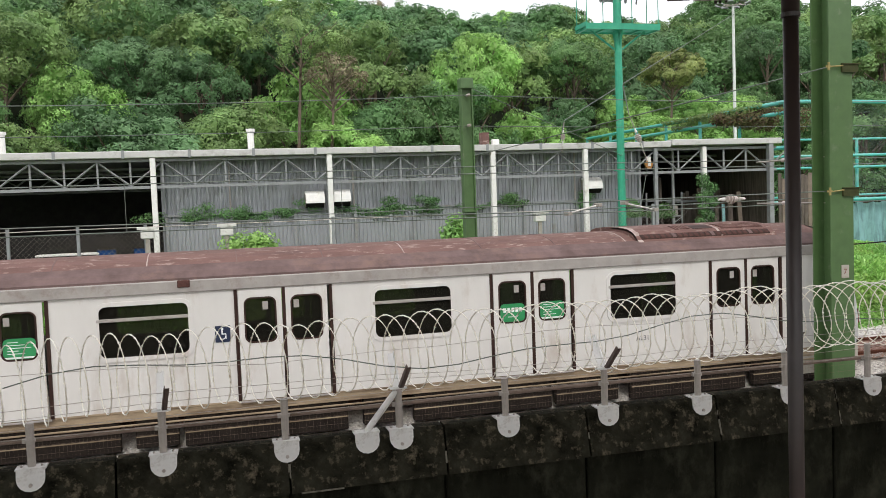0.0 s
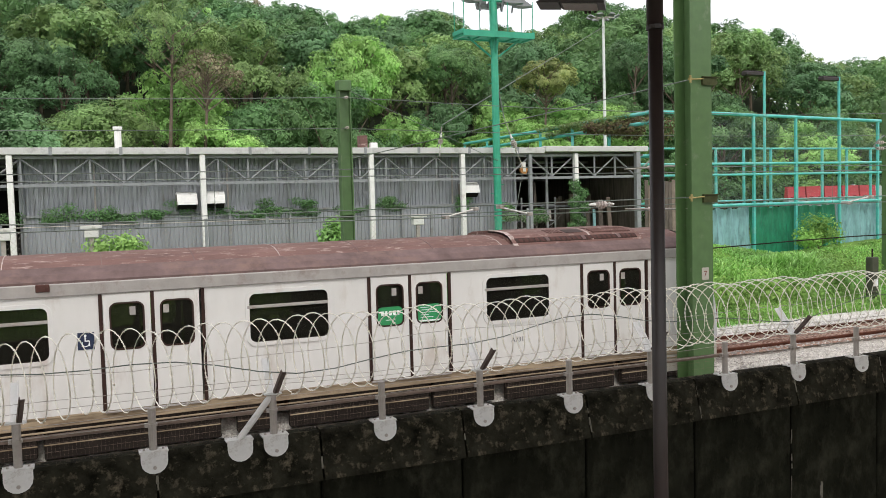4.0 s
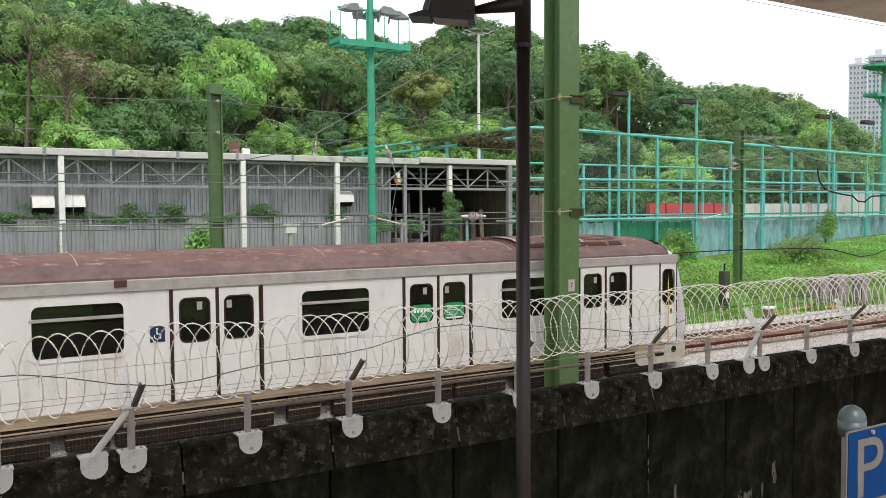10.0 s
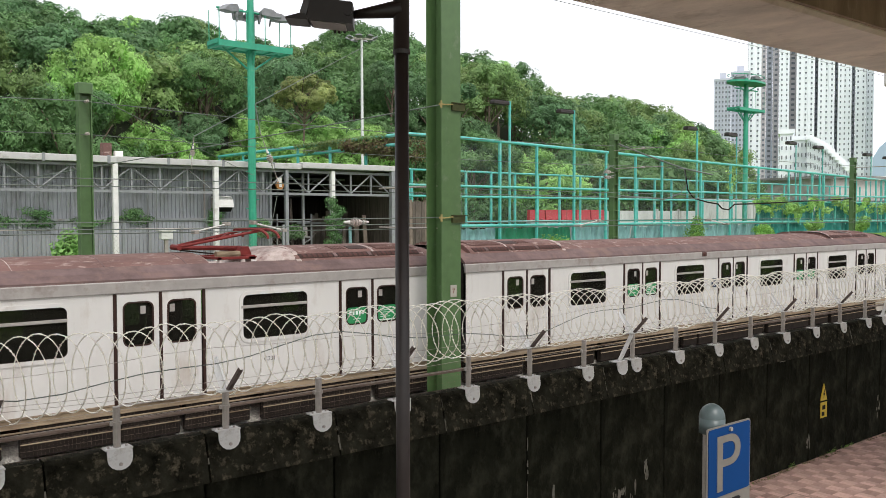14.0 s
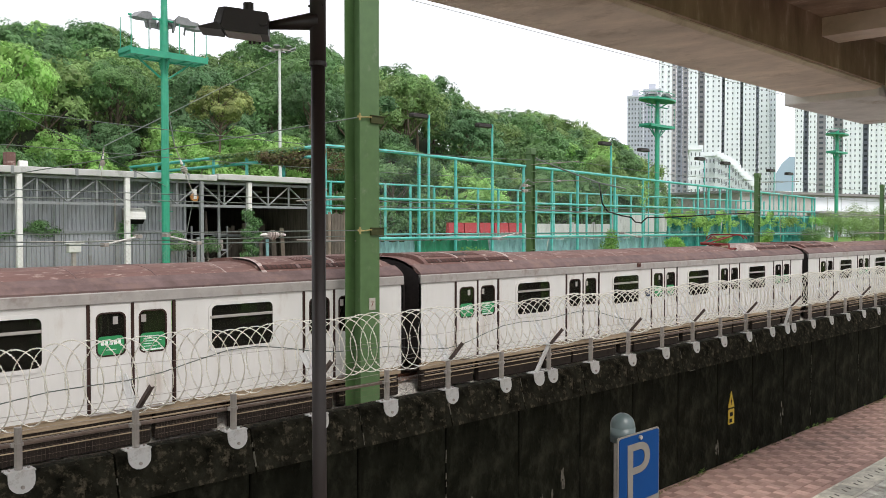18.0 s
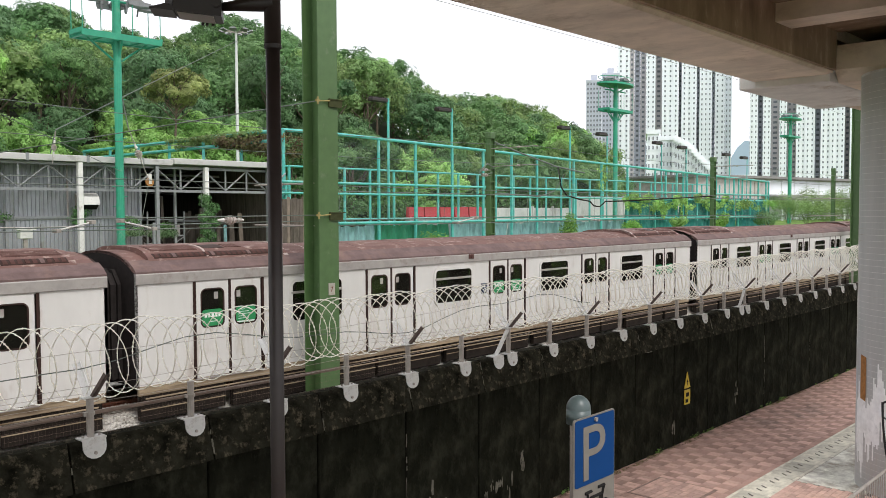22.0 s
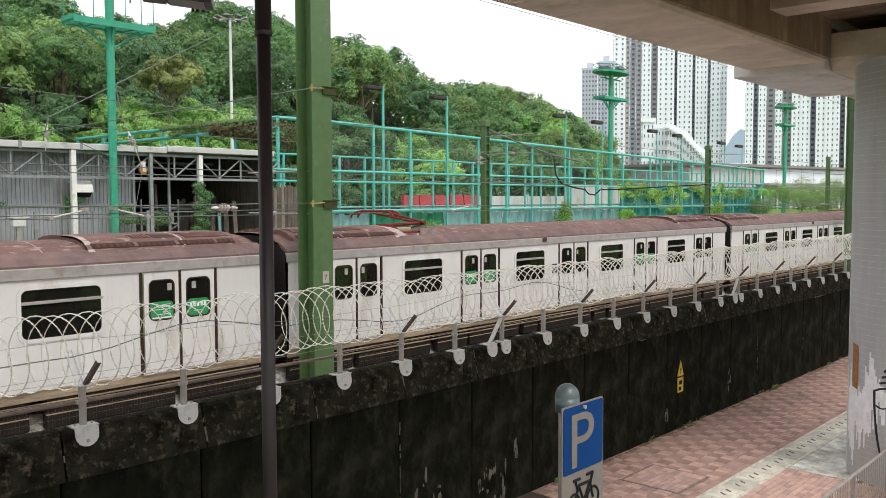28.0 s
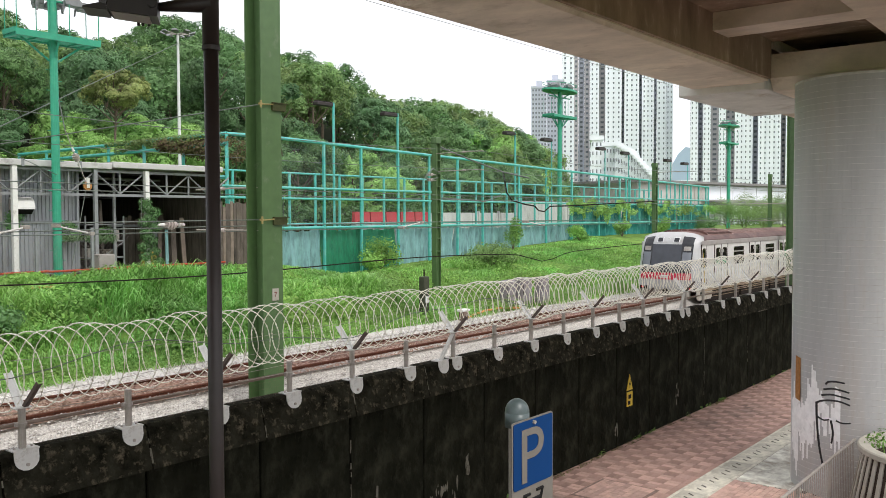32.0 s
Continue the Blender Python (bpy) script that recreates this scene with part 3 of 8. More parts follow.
def build_wall():
    x0, x1 = -12.0, 75.0
    base = structure(part("wall_retaining", Mesh().box(x0, x1, WALL_Y + 0.06, WALL_Y + 0.2, -1.6, WALL_TOP - 0.03), M_WALL, label="black weathered concrete retaining wall"))
    step, x0 = 1.632, -12.48
    n = int((x1 - x0) / step)
    lower = Mesh().box(0.012, step - 0.012, 0.0, 0.07, -1.6, 1.04, 0.012).data("wall_panel", M_WALL)
    upper = Mesh().prism([(-0.135, 1.065), (-0.02, WALL_TOP - 0.03), (0.015, WALL_TOP), (0.19, WALL_TOP), (0.21, WALL_TOP - 0.03), (0.21, 1.065)], 0.012, step - 0.012).data("parapet_panel", M_WALLTOP)
    for i in range(n):
        for nm, d in (("wall_panel", lower), ("parapet_panel", upper)):
            ob = part(nm, d, None, base)
            ob.location = (x0 + i * step, WALL_Y, 0)
    rnd = random.Random(21)
    for i in range(n):
        x = x0 + i * step
        for lo, hi, chance, w in ((1.09, WALL_TOP - 0.03, 0.5, 0.014), (-1.1, 1.03, 0.45, 0.014)):
            if rnd.random() > chance:
                continue
            m = Mesh()
            z, top = lo + rnd.uniform(0, 0.55) * (hi - lo), hi - rnd.uniform(0, 0.4) * (hi - lo)
            k = 0
            while z < top:
                dz = rnd.uniform(0.05, 0.16)
                a, b = rnd.uniform(0.2, 1.3) * w, rnd.uniform(0.2, 1.3) * w
                ya, yb = [(-0.139 + 0.2474 * (q - 1.065) if lo > 0 else -0.004) for q in (z, z + dz)]
                m.add([(x - a, WALL_Y + ya, z), (x + b, WALL_Y + ya, z), (x + b * 0.8, WALL_Y + yb, z + dz), (x - a * 0.7, WALL_Y + yb, z + dz)], [(0, 1, 2, 3)])
                z += dz * rnd.choice((1, 1, 1.6, 2.5))
            part("joint_streak", m, M_LICHEN, base, "pale lime streak along the joint")
    # flaked skin near the foot and a broken pale lip under the parapet
    for cx, cz, w, h, k in ((10.85, -0.8, 0.42, 0.36, 26), (11.5, -0.3, 0.05, 0.12, 5), (16.9, -0.72, 0.06, 0.16, 6), (9.3, -0.5, 0.3, 0.3, 9), (13.7, -0.95, 0.2, 0.12, 5), (20.1, -0.6, 0.1, 0.3, 5)):
        m = Mesh()
        for q in range(k):
            fx, fz = cx + rnd.uniform(-w, w), cz + rnd.uniform(-h, h)
            a = [rnd.uniform(0.5, 1.4) for _ in range(7)]
            fw, fh = rnd.uniform(0.012, 0.05), rnd.uniform(0.02, 0.13)
            vs = [(fx + fw * a[i] * math.cos(i * 0.8976), WALL_Y - 0.003 - 0.0004 * (q % 5), fz + fh * a[i] * math.sin(i * 0.8976)) for i in range(7)]
            m.add(vs, [tuple(range(7))])
        part("flaked_skin", m, M_LICHEN, base, "pale flaked concrete skin")
    x = -2.0
    while x < 40:
        w = rnd.uniform(0.1, 0.9)
        if rnd.random() < 0.1:
            part("lip", Mesh().box(x, x + w, WALL_Y - 0.142, WALL_Y - 0.1, 1.054, 1.067 + rnd.uniform(-0.006, 0.003)), M_LICHEN, base)
        x += w


build_wall()

POST_X0, POST_S = 0.562, 1.181


def plate_outline():
    """A wall plate, square at the top and round at the foot."""
    p = [(0.125, 0.004), (-0.125, 0.004)]
    for i in range(9):
        a = math.pi + math.pi * i / 8
        p.append((0.125 * math.cos(a), -0.085 + 0.115 * math.sin(a)))
    return p


def fence_post_parts():
    """A fence post with its wall plate; every second one carries a forked top."""
    made = {}
    for kind in ("plain", "forked"):
        e = empty("fence_post")
        m = Mesh()
        m.prism(plate_outline(), -0.035, -0.02, "y")
        m.v = [(a, b + 0.155 * min(0, c), c) for a, b, c in m.v]
        m.box(-0.135, 0.135, -0.035, 0.12, -0.002, 0.012)
        part("wall_plate", m, M_PLATE, e, "pale metal plate bolted to the wall")
        part("bolt", Mesh().tube([(0, -0.075, -0.14), (0, -0.05, -0.14)], 0.018, 8), M_GALV, e)
        for sx in (-0.09, 0.09):
            part("bolt", Mesh().tube([(sx, 0.04, 0.0), (sx, 0.04, 0.03)], 0.012, 6), M_GALV, e)
        h = 0.42 if kind == "plain" else 0.42
        part("upright", Mesh().tube([(0, 0.05, 0.0), (0, 0.05, h)], 0.038, 12), M_GALV, e, smooth=False)
        part("clamp", Mesh().tube([(0, 0.05, 0.24), (0, 0.05, 0.27)], 0.05, 12).box(-0.07, 0.0, 0.03, 0.07, 0.235, 0.275), M_GALV, e)
        if kind == "forked":
            part("cap_plate", Mesh().box(-0.09, 0.09, -0.0, 0.1, h, h + 0.012), M_PLATE, e)
            m = Mesh()
            m.box(-0.022, 0.022, -0.004, 0.004, 0, 0.34).box(-0.022, -0.014, -0.004, 0.04, 0, 0.34)
            m.v = [tuple(Matrix.Translation((0.03, 0.02, h)) @ pose(0, 0, 0, 40, 0, 12) @ Vector(q)) for q in m.v]
            part("arm_outer", m, M_ARMD, e, "dark brown angle-iron arm")
            m = Mesh()
            m.box(-0.035, 0.035, -0.005, 0.005, 0, 0.42).box(0.025, 0.035, -0.05, 0.005, 0, 0.42)
            m.v = [tuple(Matrix.Translation((-0.01, 0.07, h)) @ pose(0, 0, 0, -40, 0, 0) @ Vector(q)) for q in m.v]
            part("arm_inner", m, M_ARM, e, "pale angle-iron arm")
        made[kind] = tagged(e, "galvanised fence post bolted to the black wall", "fence post", "fence posts on the wall")
    return made


def build_posts():
    made = fence_post_parts()
    tagged(made["forked"], "galvanised fence post with a forked top on the wall")
    first = {"plain": True, "forked": True}
    for i in range(-8, 52):
        kind = "forked" if i % 2 == 1 else "plain"
        x = POST_X0 + i * POST_S
        m = pose(x, WALL_Y, WALL_TOP + 0.005)
        if first[kind]:
            made[kind].matrix_world = m
            first[kind] = False
        else:
            copy_thing(made[kind], m)
        if i % 8 == 1:
            e = empty("brace_strut", pose(x - 0.36, WALL_Y, WALL_TOP + 0.005))
            q = Mesh().prism(plate_outline(), -0.035, -0.02, "y").box(-0.135, 0.135, -0.035, 0.12, -0.002, 0.012)
            q.v = [(a, b + 0.155 * min(0, c), c) for a, b, c in q.v]
            part("wall_plate", q, M_PLATE, e)
            part("strut", Mesh().tube([(-0.0, 0.03, 0.0), (0.34, 0.05, 0.4)], 0.034, 10), M_PLATE, e, "pale slanting tube")
            tagged(e, "slanting pale brace tube beside a fence post", "brace", "braces on the wall")


build_posts()


# ---- track ----
def build_track():
    for y, nm in ((16.92, "near"), (18.42, "far")):
        m = Mesh()
        prof = [(-0.07, -0.16), (0.07, -0.16), (0.07, -0.145), (0.012, -0.12), (0.012, -0.045), (0.035, -0.035), (0.035, 0.0), (-0.035, 0.0), (-0.035, -0.035), (-0.012, -0.045), (-0.012, -0.12), (-0.07, -0.145)]
        m.prism([(y + a, b) for a, b in prof], -90, 420)
        structure(part("rail", m, M_RAIL, label="rust-brown steel running rail"))
    e = structure(empty("sleepers"))
    d = Mesh().box(-0.12, 0.12, -0.82, 0.82, -0.32, -0.15, 0.015).data("sleeper", M_SLEEPER)
    for i in range(150):
        part("sleeper", d, None, e).location = (-20 + i * 0.65, 17.67, 0)
    e["label"] = "grey-brown concrete sleepers set in ballast"


build_track()


def stones(seed, n, rows, sizes, material, label):
    """Loose stones strewn over strips y0..y1 of the trackbed, each strip with its share."""
    rng = np.random.default_rng(seed)
    x = rng.uniform(-2, 46, n)
    pick = rng.choice(len(rows), n, p=[r[2] for r in rows])
    lo, hi = np.array([r[0] for r in rows])[pick], np.array([r[1] for r in rows])[pick]
    y = lo + (hi - lo) * rng.random(n)
    z = np.interp(y, [15.6, 16.38, 16.62, 16.72, 18.6, 18.7, 19.0, 20.1, 21.6], [-0.48, -0.42, -0.12, -0.085, -0.085, -0.1, -0.1, -0.17, -0.32]) + 0.008
    s = rng.uniform(sizes[0], sizes[1], n)
    O = np.array([(1, 0, 0), (0, 1, 0), (-1, 0, 0), (0, -1, 0), (0, 0, 0.8)], float)
    V = O[None] * s[:, None, None] * rng.uniform(0.6, 1.25, (n, 5, 3))
    V[:, :, :2] += rng.normal(0, 0.25, (n, 5, 2)) * s[:, None, None]
    V += np.stack([x, y, z], 1)[:, None]
    F = np.array([(0, 1, 4), (1, 2, 4), (2, 3, 4), (3, 0, 4)])
    idx = (np.arange(n)[:, None, None] * 5 + F).reshape(-1)
    me = bpy.data.meshes.new("ballast_stones")
    me.vertices.add(5 * n)
    me.vertices.foreach_set("co", V.astype(np.float32).ravel())
    me.loops.add(12 * n)
    me.loops.foreach_set("vertex_index", idx.astype(np.int32))
    me.polygons.add(4 * n)
    me.polygons.foreach_set("loop_start", np.arange(0, 12 * n, 3, dtype=np.int32))
    me.update(calc_edges=True)
    me.materials.append(material)
    tagged(new("ballast_stones", me), label, "gravel", kind="stuff")


stones(12, 24000, ((15.7, 16.84, 0.72), (18.75, 20.4, 0.28)), (0.016, 0.038), M_STONE, "loose pale grey ballast stones along the rails")
stones(13, 12000, ((16.98, 18.42, 1.0),), (0.018, 0.045), M_STONER, "loose rust-stained ballast stones between the rails")

# ---- train ----
DP, DW, ENDS, GAP = 4.94, 1.73, 1.33, 0.6
BODY = 4 * DP + DW + 2 * ENDS
CAR = BODY + GAP
W = 3.1
Z0, ZD, ZG, ZR = 0.39, 2.43, 2.53, 3.12


def roof_line(n=10):
    """The roof's outline across the car, from the near gutter to the far one."""
    pts = []
    for i in range(n + 1):
        u = i / n
        pts.append((u * W, 2.72 + (ZR - 2.72) * (1 - abs(2 * u - 1) ** 2.6)))
    return pts


def car_side(car, far, ads, cab):
    """One side wall: panels, windows, and doors with their panes and seals."""
    s = 1 if not far else -1
    Y = 0.0 if not far else W
    yy = (lambda a: Y + s * a)
    doors = [ENDS + k * DP for k in range(5)]
    glassm = M_GLASS
    # plain panels
    end_hi = BODY if not cab else BODY - 0.27
    spans = [(0, doors[0])] + [(doors[k] + DW, doors[k + 1]) for k in range(4)] + [(doors[4] + DW, end_hi)]
    for k, (a, b) in enumerate(spans):
        if 0 < k < 5:
            c = (a + b) / 2
            part("side_panel", Mesh().plate((a, b, Z0, ZG), (c - 0.76, c + 0.76, 1.36, 2.28), 0.13, yy(0), yy(0.04)), M_WHITE, car)
            if not far:
                win = part("window", round_ring(c - 0.83, c + 0.83, 1.29, 2.35, 0.19, 0.075, -0.025, 0.02), M_WHITE, car, "white-framed window")
                part("gasket", round_ring(c - 0.775, c + 0.775, 1.345, 2.295, 0.14, 0.022, -0.012, 0.018), M_STRIP, win, "dark rubber gasket")
                part("pane", Mesh().box(c - 0.77, c + 0.77, 0.02, 0.026, 1.35, 2.29), glassm, win)
                part("vent_bar", Mesh().box(c - 0.8, c + 0.76, -0.03, 0.01, 2.0, 2.06, 0.008), M_GUTTER, win, "pale window bar")
        else:
            part("end_panel", Mesh().box(a, b, yy(0), yy(0.04), Z0, ZG), M_WHITE, car)
    for a in doors:
        part("door_header", Mesh().box(a, a + DW, yy(0.0), yy(0.05), ZD, ZG), M_WHITE, car)
    for k, a in enumerate(doors):
        if far:
            for h in (0, 1):
                x = a + 0.04 + h * 0.845
                part("far_door", Mesh().plate((x, x + 0.805, Z0, ZD), (x + 0.12, x + 0.69, 1.46, 2.27), 0.12, yy(0.0), yy(0.04)), M_WHITE, car)
            continue
        for x in (a - 0.035, a + DW / 2 - 0.03, a + DW - 0.02):
            part("door_seal", Mesh().box(x, x + 0.06, -0.02, 0.03, Z0 - 0.02, ZD + 0.02), M_STRIP, car, "dark brown rubber seal")
        for h in (0, 1):
            x = a + 0.035 + h * 0.85
            leaf = part("door", Mesh().plate((x, x + 0.79, Z0, ZD), (x + 0.12, x + 0.67, 1.46, 2.27), 0.12, -0.018, 0.02), M_WHITE, car, "white sliding door leaf")
            part("gasket", round_ring(x + 0.1, x + 0.69, 1.44, 2.29, 0.13, 0.03, -0.024, 0.0), M_STRIP, leaf)
            part("pane", Mesh().box(x + 0.11, x + 0.68, 0.002, 0.008, 1.45, 2.28), glassm, leaf)
            part("notice", Mesh().box(x + 0.44 - h * 0.28, x + 0.54 - h * 0.28, -0.006, -0.002, 2.05, 2.2), M_GUTTER, leaf)
            if ads[k]:
                ad = Mesh().rounded(x + 0.13, x + 0.66, 1.47, 1.83, 0.09, -0.008, -0.002)
                part("poster", ad, M_AD, leaf, "green advertisement in the door window")
                t = Mesh()
                if h == 0:
                    for i, wd in enumerate((0.06, 0.05, 0.06, 0.06, 0.05)):
                        t.box(x + 0.2 + i * 0.085, x + 0.2 + i * 0.085 + wd, -0.011, -0.009, 1.66, 1.75)
                    t.box(x + 0.3, x + 0.5, -0.011, -0.009, 1.56, 1.575)
                else:
                    for i in range(5):
                        t.box(x + 0.2, x + 0.38 + 0.2 * ((i * 7) % 3) / 2, -0.011, -0.009, 1.76 - i * 0.05, 1.772 - i * 0.05)
                    t.box(x + 0.15, x + 0.64, -0.011, -0.009, 1.48, 1.51)
                part("poster_print", t, M_ADTXT, leaf)
        part("door_runner", Mesh().box(a, a + DW, -0.03, 0.0, ZD + 0.02, ZD + 0.05, 0.006), M_GUTTER, car)
        part("door_sill", Mesh().box(a, a + DW, -0.03, 0.0, Z0 - 0.05, Z0 - 0.015, 0.006), M_GUTTER, car)


def round_ring(x0, x1, z0, z1, r, w, y0, y1, k=5):
    """A round-cornered frame of width w."""
    def loop(a0, a1, b0, b1, rr):
        p = []
        for cx, cz, t0 in ((a1 - rr, b1 - rr, 0), (a0 + rr, b1 - rr, 90), (a0 + rr, b0 + rr, 180), (a1 - rr, b0 + rr, 270)):
            p += [(cx + rr * math.cos(radians(t0 + 90 * i / k)), cz + rr * math.sin(radians(t0 + 90 * i / k))) for i in range(k + 1)]
        return p
    o, i_ = loop(x0, x1, z0, z1, r), loop(x0 + w, x1 - w, z0 + w, z1 - w, max(0.02, r - w))
    n = len(o)
    m = Mesh()
    vs = [(a, y0, b) for a, b in o] + [(a, y0, b) for a, b in i_] + [(a, y1, b) for a, b in o] + [(a, y1, b) for a, b in i_]
    fs = []
    for q in range(n):
        j = (q + 1) % n
        fs += [(q, j, n + j, n + q), (2 * n + q, 3 * n + q, 3 * n + j, 2 * n + j), (q, 2 * n + q, 2 * n + j, j), (n + q, n + j, 3 * n + j, 3 * n + q)]
    return m.add(vs, fs)


def roof_vent(car, x0, x1, flip=False):
    """A raised roof hood: a domed shell with louvred flank, a dark intake and a pale end flashing."""
    prof = [(0.2, 2.86), (0.34, 3.0), (0.55, 3.12), (0.8, 3.175), (1.2, 3.2), (1.9, 3.2), (2.3, 3.175), (2.55, 3.12), (2.76, 3.0), (2.9, 2.86)]
    v = part("roof_vent", Mesh().prism(prof, x0, x1), M_ROOF, car, "red-brown roof vent hood")
    L = x1 - x0
    px = (lambda u: x1 - u * L) if flip else (lambda u: x0 + u * L)

    def on(u0, u1, y0, y1, lift_, material, name, label=""):
        """A patch lying on the hood."""
        ys = [y0 + (y1 - y0) * i / 5 for i in range(6)]
        top = [(y, float(np.interp(y, [q[0] for q in prof], [q[1] for q in prof])) + lift_) for y in ys]
        pr = top + [(y, z - 0.05) for y, z in top[::-1]]
        return part(name, Mesh().prism(pr, *sorted((px(u0), px(u1)))), material, v, label)
    on(0.04, 0.97, 0.3, 0.43, 0.008, M_STRIP, "louvre_recess", "dark louvre recess")
    n = int(L * 0.9 / 0.13)
    for i in range(n):
        u = 0.05 + 0.91 * i / n
        on(u, u + 0.62 * 0.91 / n, 0.31, 0.42, 0.016, M_ROOFEDGE if i % 7 == 3 else M_VENT, "louvre_slat")
    on(0.05, 0.36, 0.52, 1.0, 0.008, M_VENT, "intake", "dark intake panel")
    for i in range(6):
        y = 0.55 + i * 0.075
        on(0.06, 0.35, y, y + 0.03, 0.016, M_ROOF, "intake_slat")
    on(0.42, 0.56, 0.56, 0.92, 0.008, M_STRIP, "hatch", "black roof hatch")
    on(0.58, 0.69, 0.58, 0.9, 0.008, M_VENT, "grille", "dark roof grille")
    for i in range(5):
        u = 0.585 + i * 0.022
        on(u, u + 0.009, 0.58, 0.9, 0.016, M_ROOF, "grille_slat")
    on(0.39, 0.405, 0.3, 1.4, 0.012, M_ROOFPALE, "seam")
    on(0.965, 1.0, 0.24, 1.5, 0.014, M_ROOFPALE, "end_flashing", "pale worn end flashing")


def car_body(kind, odd, well=None):
    """A whole carriage, from x = 0 to BODY, near side at y = 0. kind: middle or cab."""
    car = empty("train_carriage")
    ads = [k % 2 == (0 if odd else 1) for k in range(5)]
    car_side(car, False, ads, kind == "cab")
    car_side(car, True, ads, kind == "cab")
    rl = roof_line()
    inner = [(y, z - 0.05) for y, z in rl[1:-1]]
    rp = [(W * 0.022, 2.76)] + rl[1:-1] + [(W * 0.978, 2.76)]
    for a, b in ((0, BODY),) if not well else ((0, well[0]), (well[1], BODY)):
        part("roof", Mesh().prism(rp + [(y, z - 0.06) for y, z in rp[::-1]], a, b), M_ROOF, car, "faded red-brown roof", smooth=False)
    if well:
        part("roof_well", Mesh().box(well[0] - 0.1, well[1] + 0.1, 0.12, W - 0.12, 2.76, 2.82), M_ROOFPALE, car, "dusty lowered roof well")
        for q in well:
            part("well_end", Mesh().prism([(0.2, 2.78)] + [(y, z - 0.012) for y, z in rl[1:-1]] + [(W - 0.2, 2.78)], q - 0.03, q + 0.03), M_ROOFPALE, car, "pale well end plate")
    for k in range(1, 15):
        x = k * BODY / 15
        if 4.2 < x < BODY - 4.8 and not (well and well[0] - 0.2 < x < well[1] + 0.2):
            part("roof_seam", Mesh().prism([(y, z + 0.006) for y, z in rp[1:-1]] + [(y, z - 0.03) for y, z in rp[1:-1][::-1]], x, x + 0.018), M_ROOFEDGE if k % 3 else M_ROOFPALE, car, "narrow worn roof seam")
    part("roof_shoulder", Mesh().prism([(-0.03, 2.68), (-0.03, 2.72), (0.1, 2.83), (0.3, 2.94), (0.33, 2.92), (0.12, 2.78), (0.03, 2.68)], 0, BODY), M_ROOFEDGE, car, "dark stained roof edge")
    part("gutter", Mesh().prism([(-0.03, 2.455), (-0.045, 2.47), (-0.05, 2.66), (-0.03, 2.68), (0.05, 2.68), (0.05, 2.535), (0.0, 2.53), (0.0, 2.455)], 0, BODY), M_GUTTER, car, "grimy pale gutter band")
    part("cantrail", Mesh().box(0, BODY, W - 0.05, W + 0.03, ZG, 2.78), M_GUTTER, car)
    part("solebar", Mesh().box(0.05, BODY - 0.05, 0.02, 0.1, Z0 - 0.2, Z0 - 0.02, 0.01).box(0.05, BODY - 0.05, 0.0, 0.06, Z0 - 0.03, Z0 + 0.0), M_SOLE, car, "rusty brown sill beam")
    part("far_solebar", Mesh().box(0.05, BODY - 0.05, W - 0.1, W - 0.02, Z0 - 0.27, Z0), M_SOLE, car)
    part("floor", Mesh().box(0.02, BODY - 0.02, 0.06, W - 0.06, Z0 + 0.0, Z0 + 0.09), M_INT, car)
    m = Mesh()
    for k in range(4):
        c = ENDS + k * DP + DW + (DP - DW) / 2
        m.box(c - 1.3, c + 1.3, 0.12, 0.55, 0.85, 0.95, 0.02).box(c - 1.3, c + 1.3, 0.08, 0.16, 0.95, 1.35)
        m.box(c - 1.3, c + 1.3, W - 0.55, W - 0.12, 0.85, 0.95).box(c - 1.3, c + 1.3, W - 0.16, W - 0.08, 0.95, 1.35)
    part("bench_seat", m, M_SILVER, car)
    part("ceiling_panel", Mesh().box(0.1, BODY - 0.1, 0.3, W - 0.3, 2.62, 2.66), M_INT, car)
    for k in range(5):
        for yq in (0.55, W - 0.55):
            part("grab_pole", Mesh().tube([(ENDS + k * DP - 0.12, yq, 0.48), (ENDS + k * DP - 0.12, yq, 2.62)], 0.017, 6), M_SILVER, car)
    # bogies and gear
    for bx in (3.6, BODY - 3.6):
        bog = part("bogie", Mesh().box(bx - 1.6, bx + 1.6, 0.62, 0.74, 0.2, 0.42, 0.03).box(bx - 1.6, bx + 1.6, W - 0.74, W - 0.62, 0.2, 0.42, 0.03).box(bx - 0.3, bx + 0.3, 0.7, W - 0.7, 0.2, 0.36), M_DARK, car)
        for wx in (bx - 1.15, bx + 1.15):
            m = Mesh()
            for wy in (0.8, 2.3):
                m.tube([(wx, wy - 0.06, 0.2), (wx, wy + 0.06, 0.2)], 0.2, 18)
            m.tube([(wx, 0.8, 0.2), (wx, 2.3, 0.2)], 0.07, 8)
            part("wheelset", m, M_DARK, bog)
    for a, b, z in ((0.1, 2.1, 0.02), (2.3, 5.0, -0.02), (5.3, 6.6, -0.01), (6.7, 9.1, 0.0), (9.35, 10.1, 0.03), (10.2, 13.2, -0.01), (13.5, 14.2, 0.03), (14.5, 17.4, 0.0), (17.5, 18.9, 0.02), (19.2, BODY - 2.2, -0.02), (BODY - 2.0, BODY - 0.1, 0.02)):
        part("equipment_box", Mesh().box(a, b, 0.05, 0.22, z - 0.36, 0.22, 0.02), M_DARK, car)
        part("box_rib", Mesh().box(a, b, 0.035, 0.06, -0.12, -0.1), M_SOLE, car)
    for z in (0.12, 0.02):
        part("air_pipe", Mesh().tube([(0.2, 0.03, z), (BODY - 0.2, 0.03, z)], 0.018, 6), M_SOLE, car)
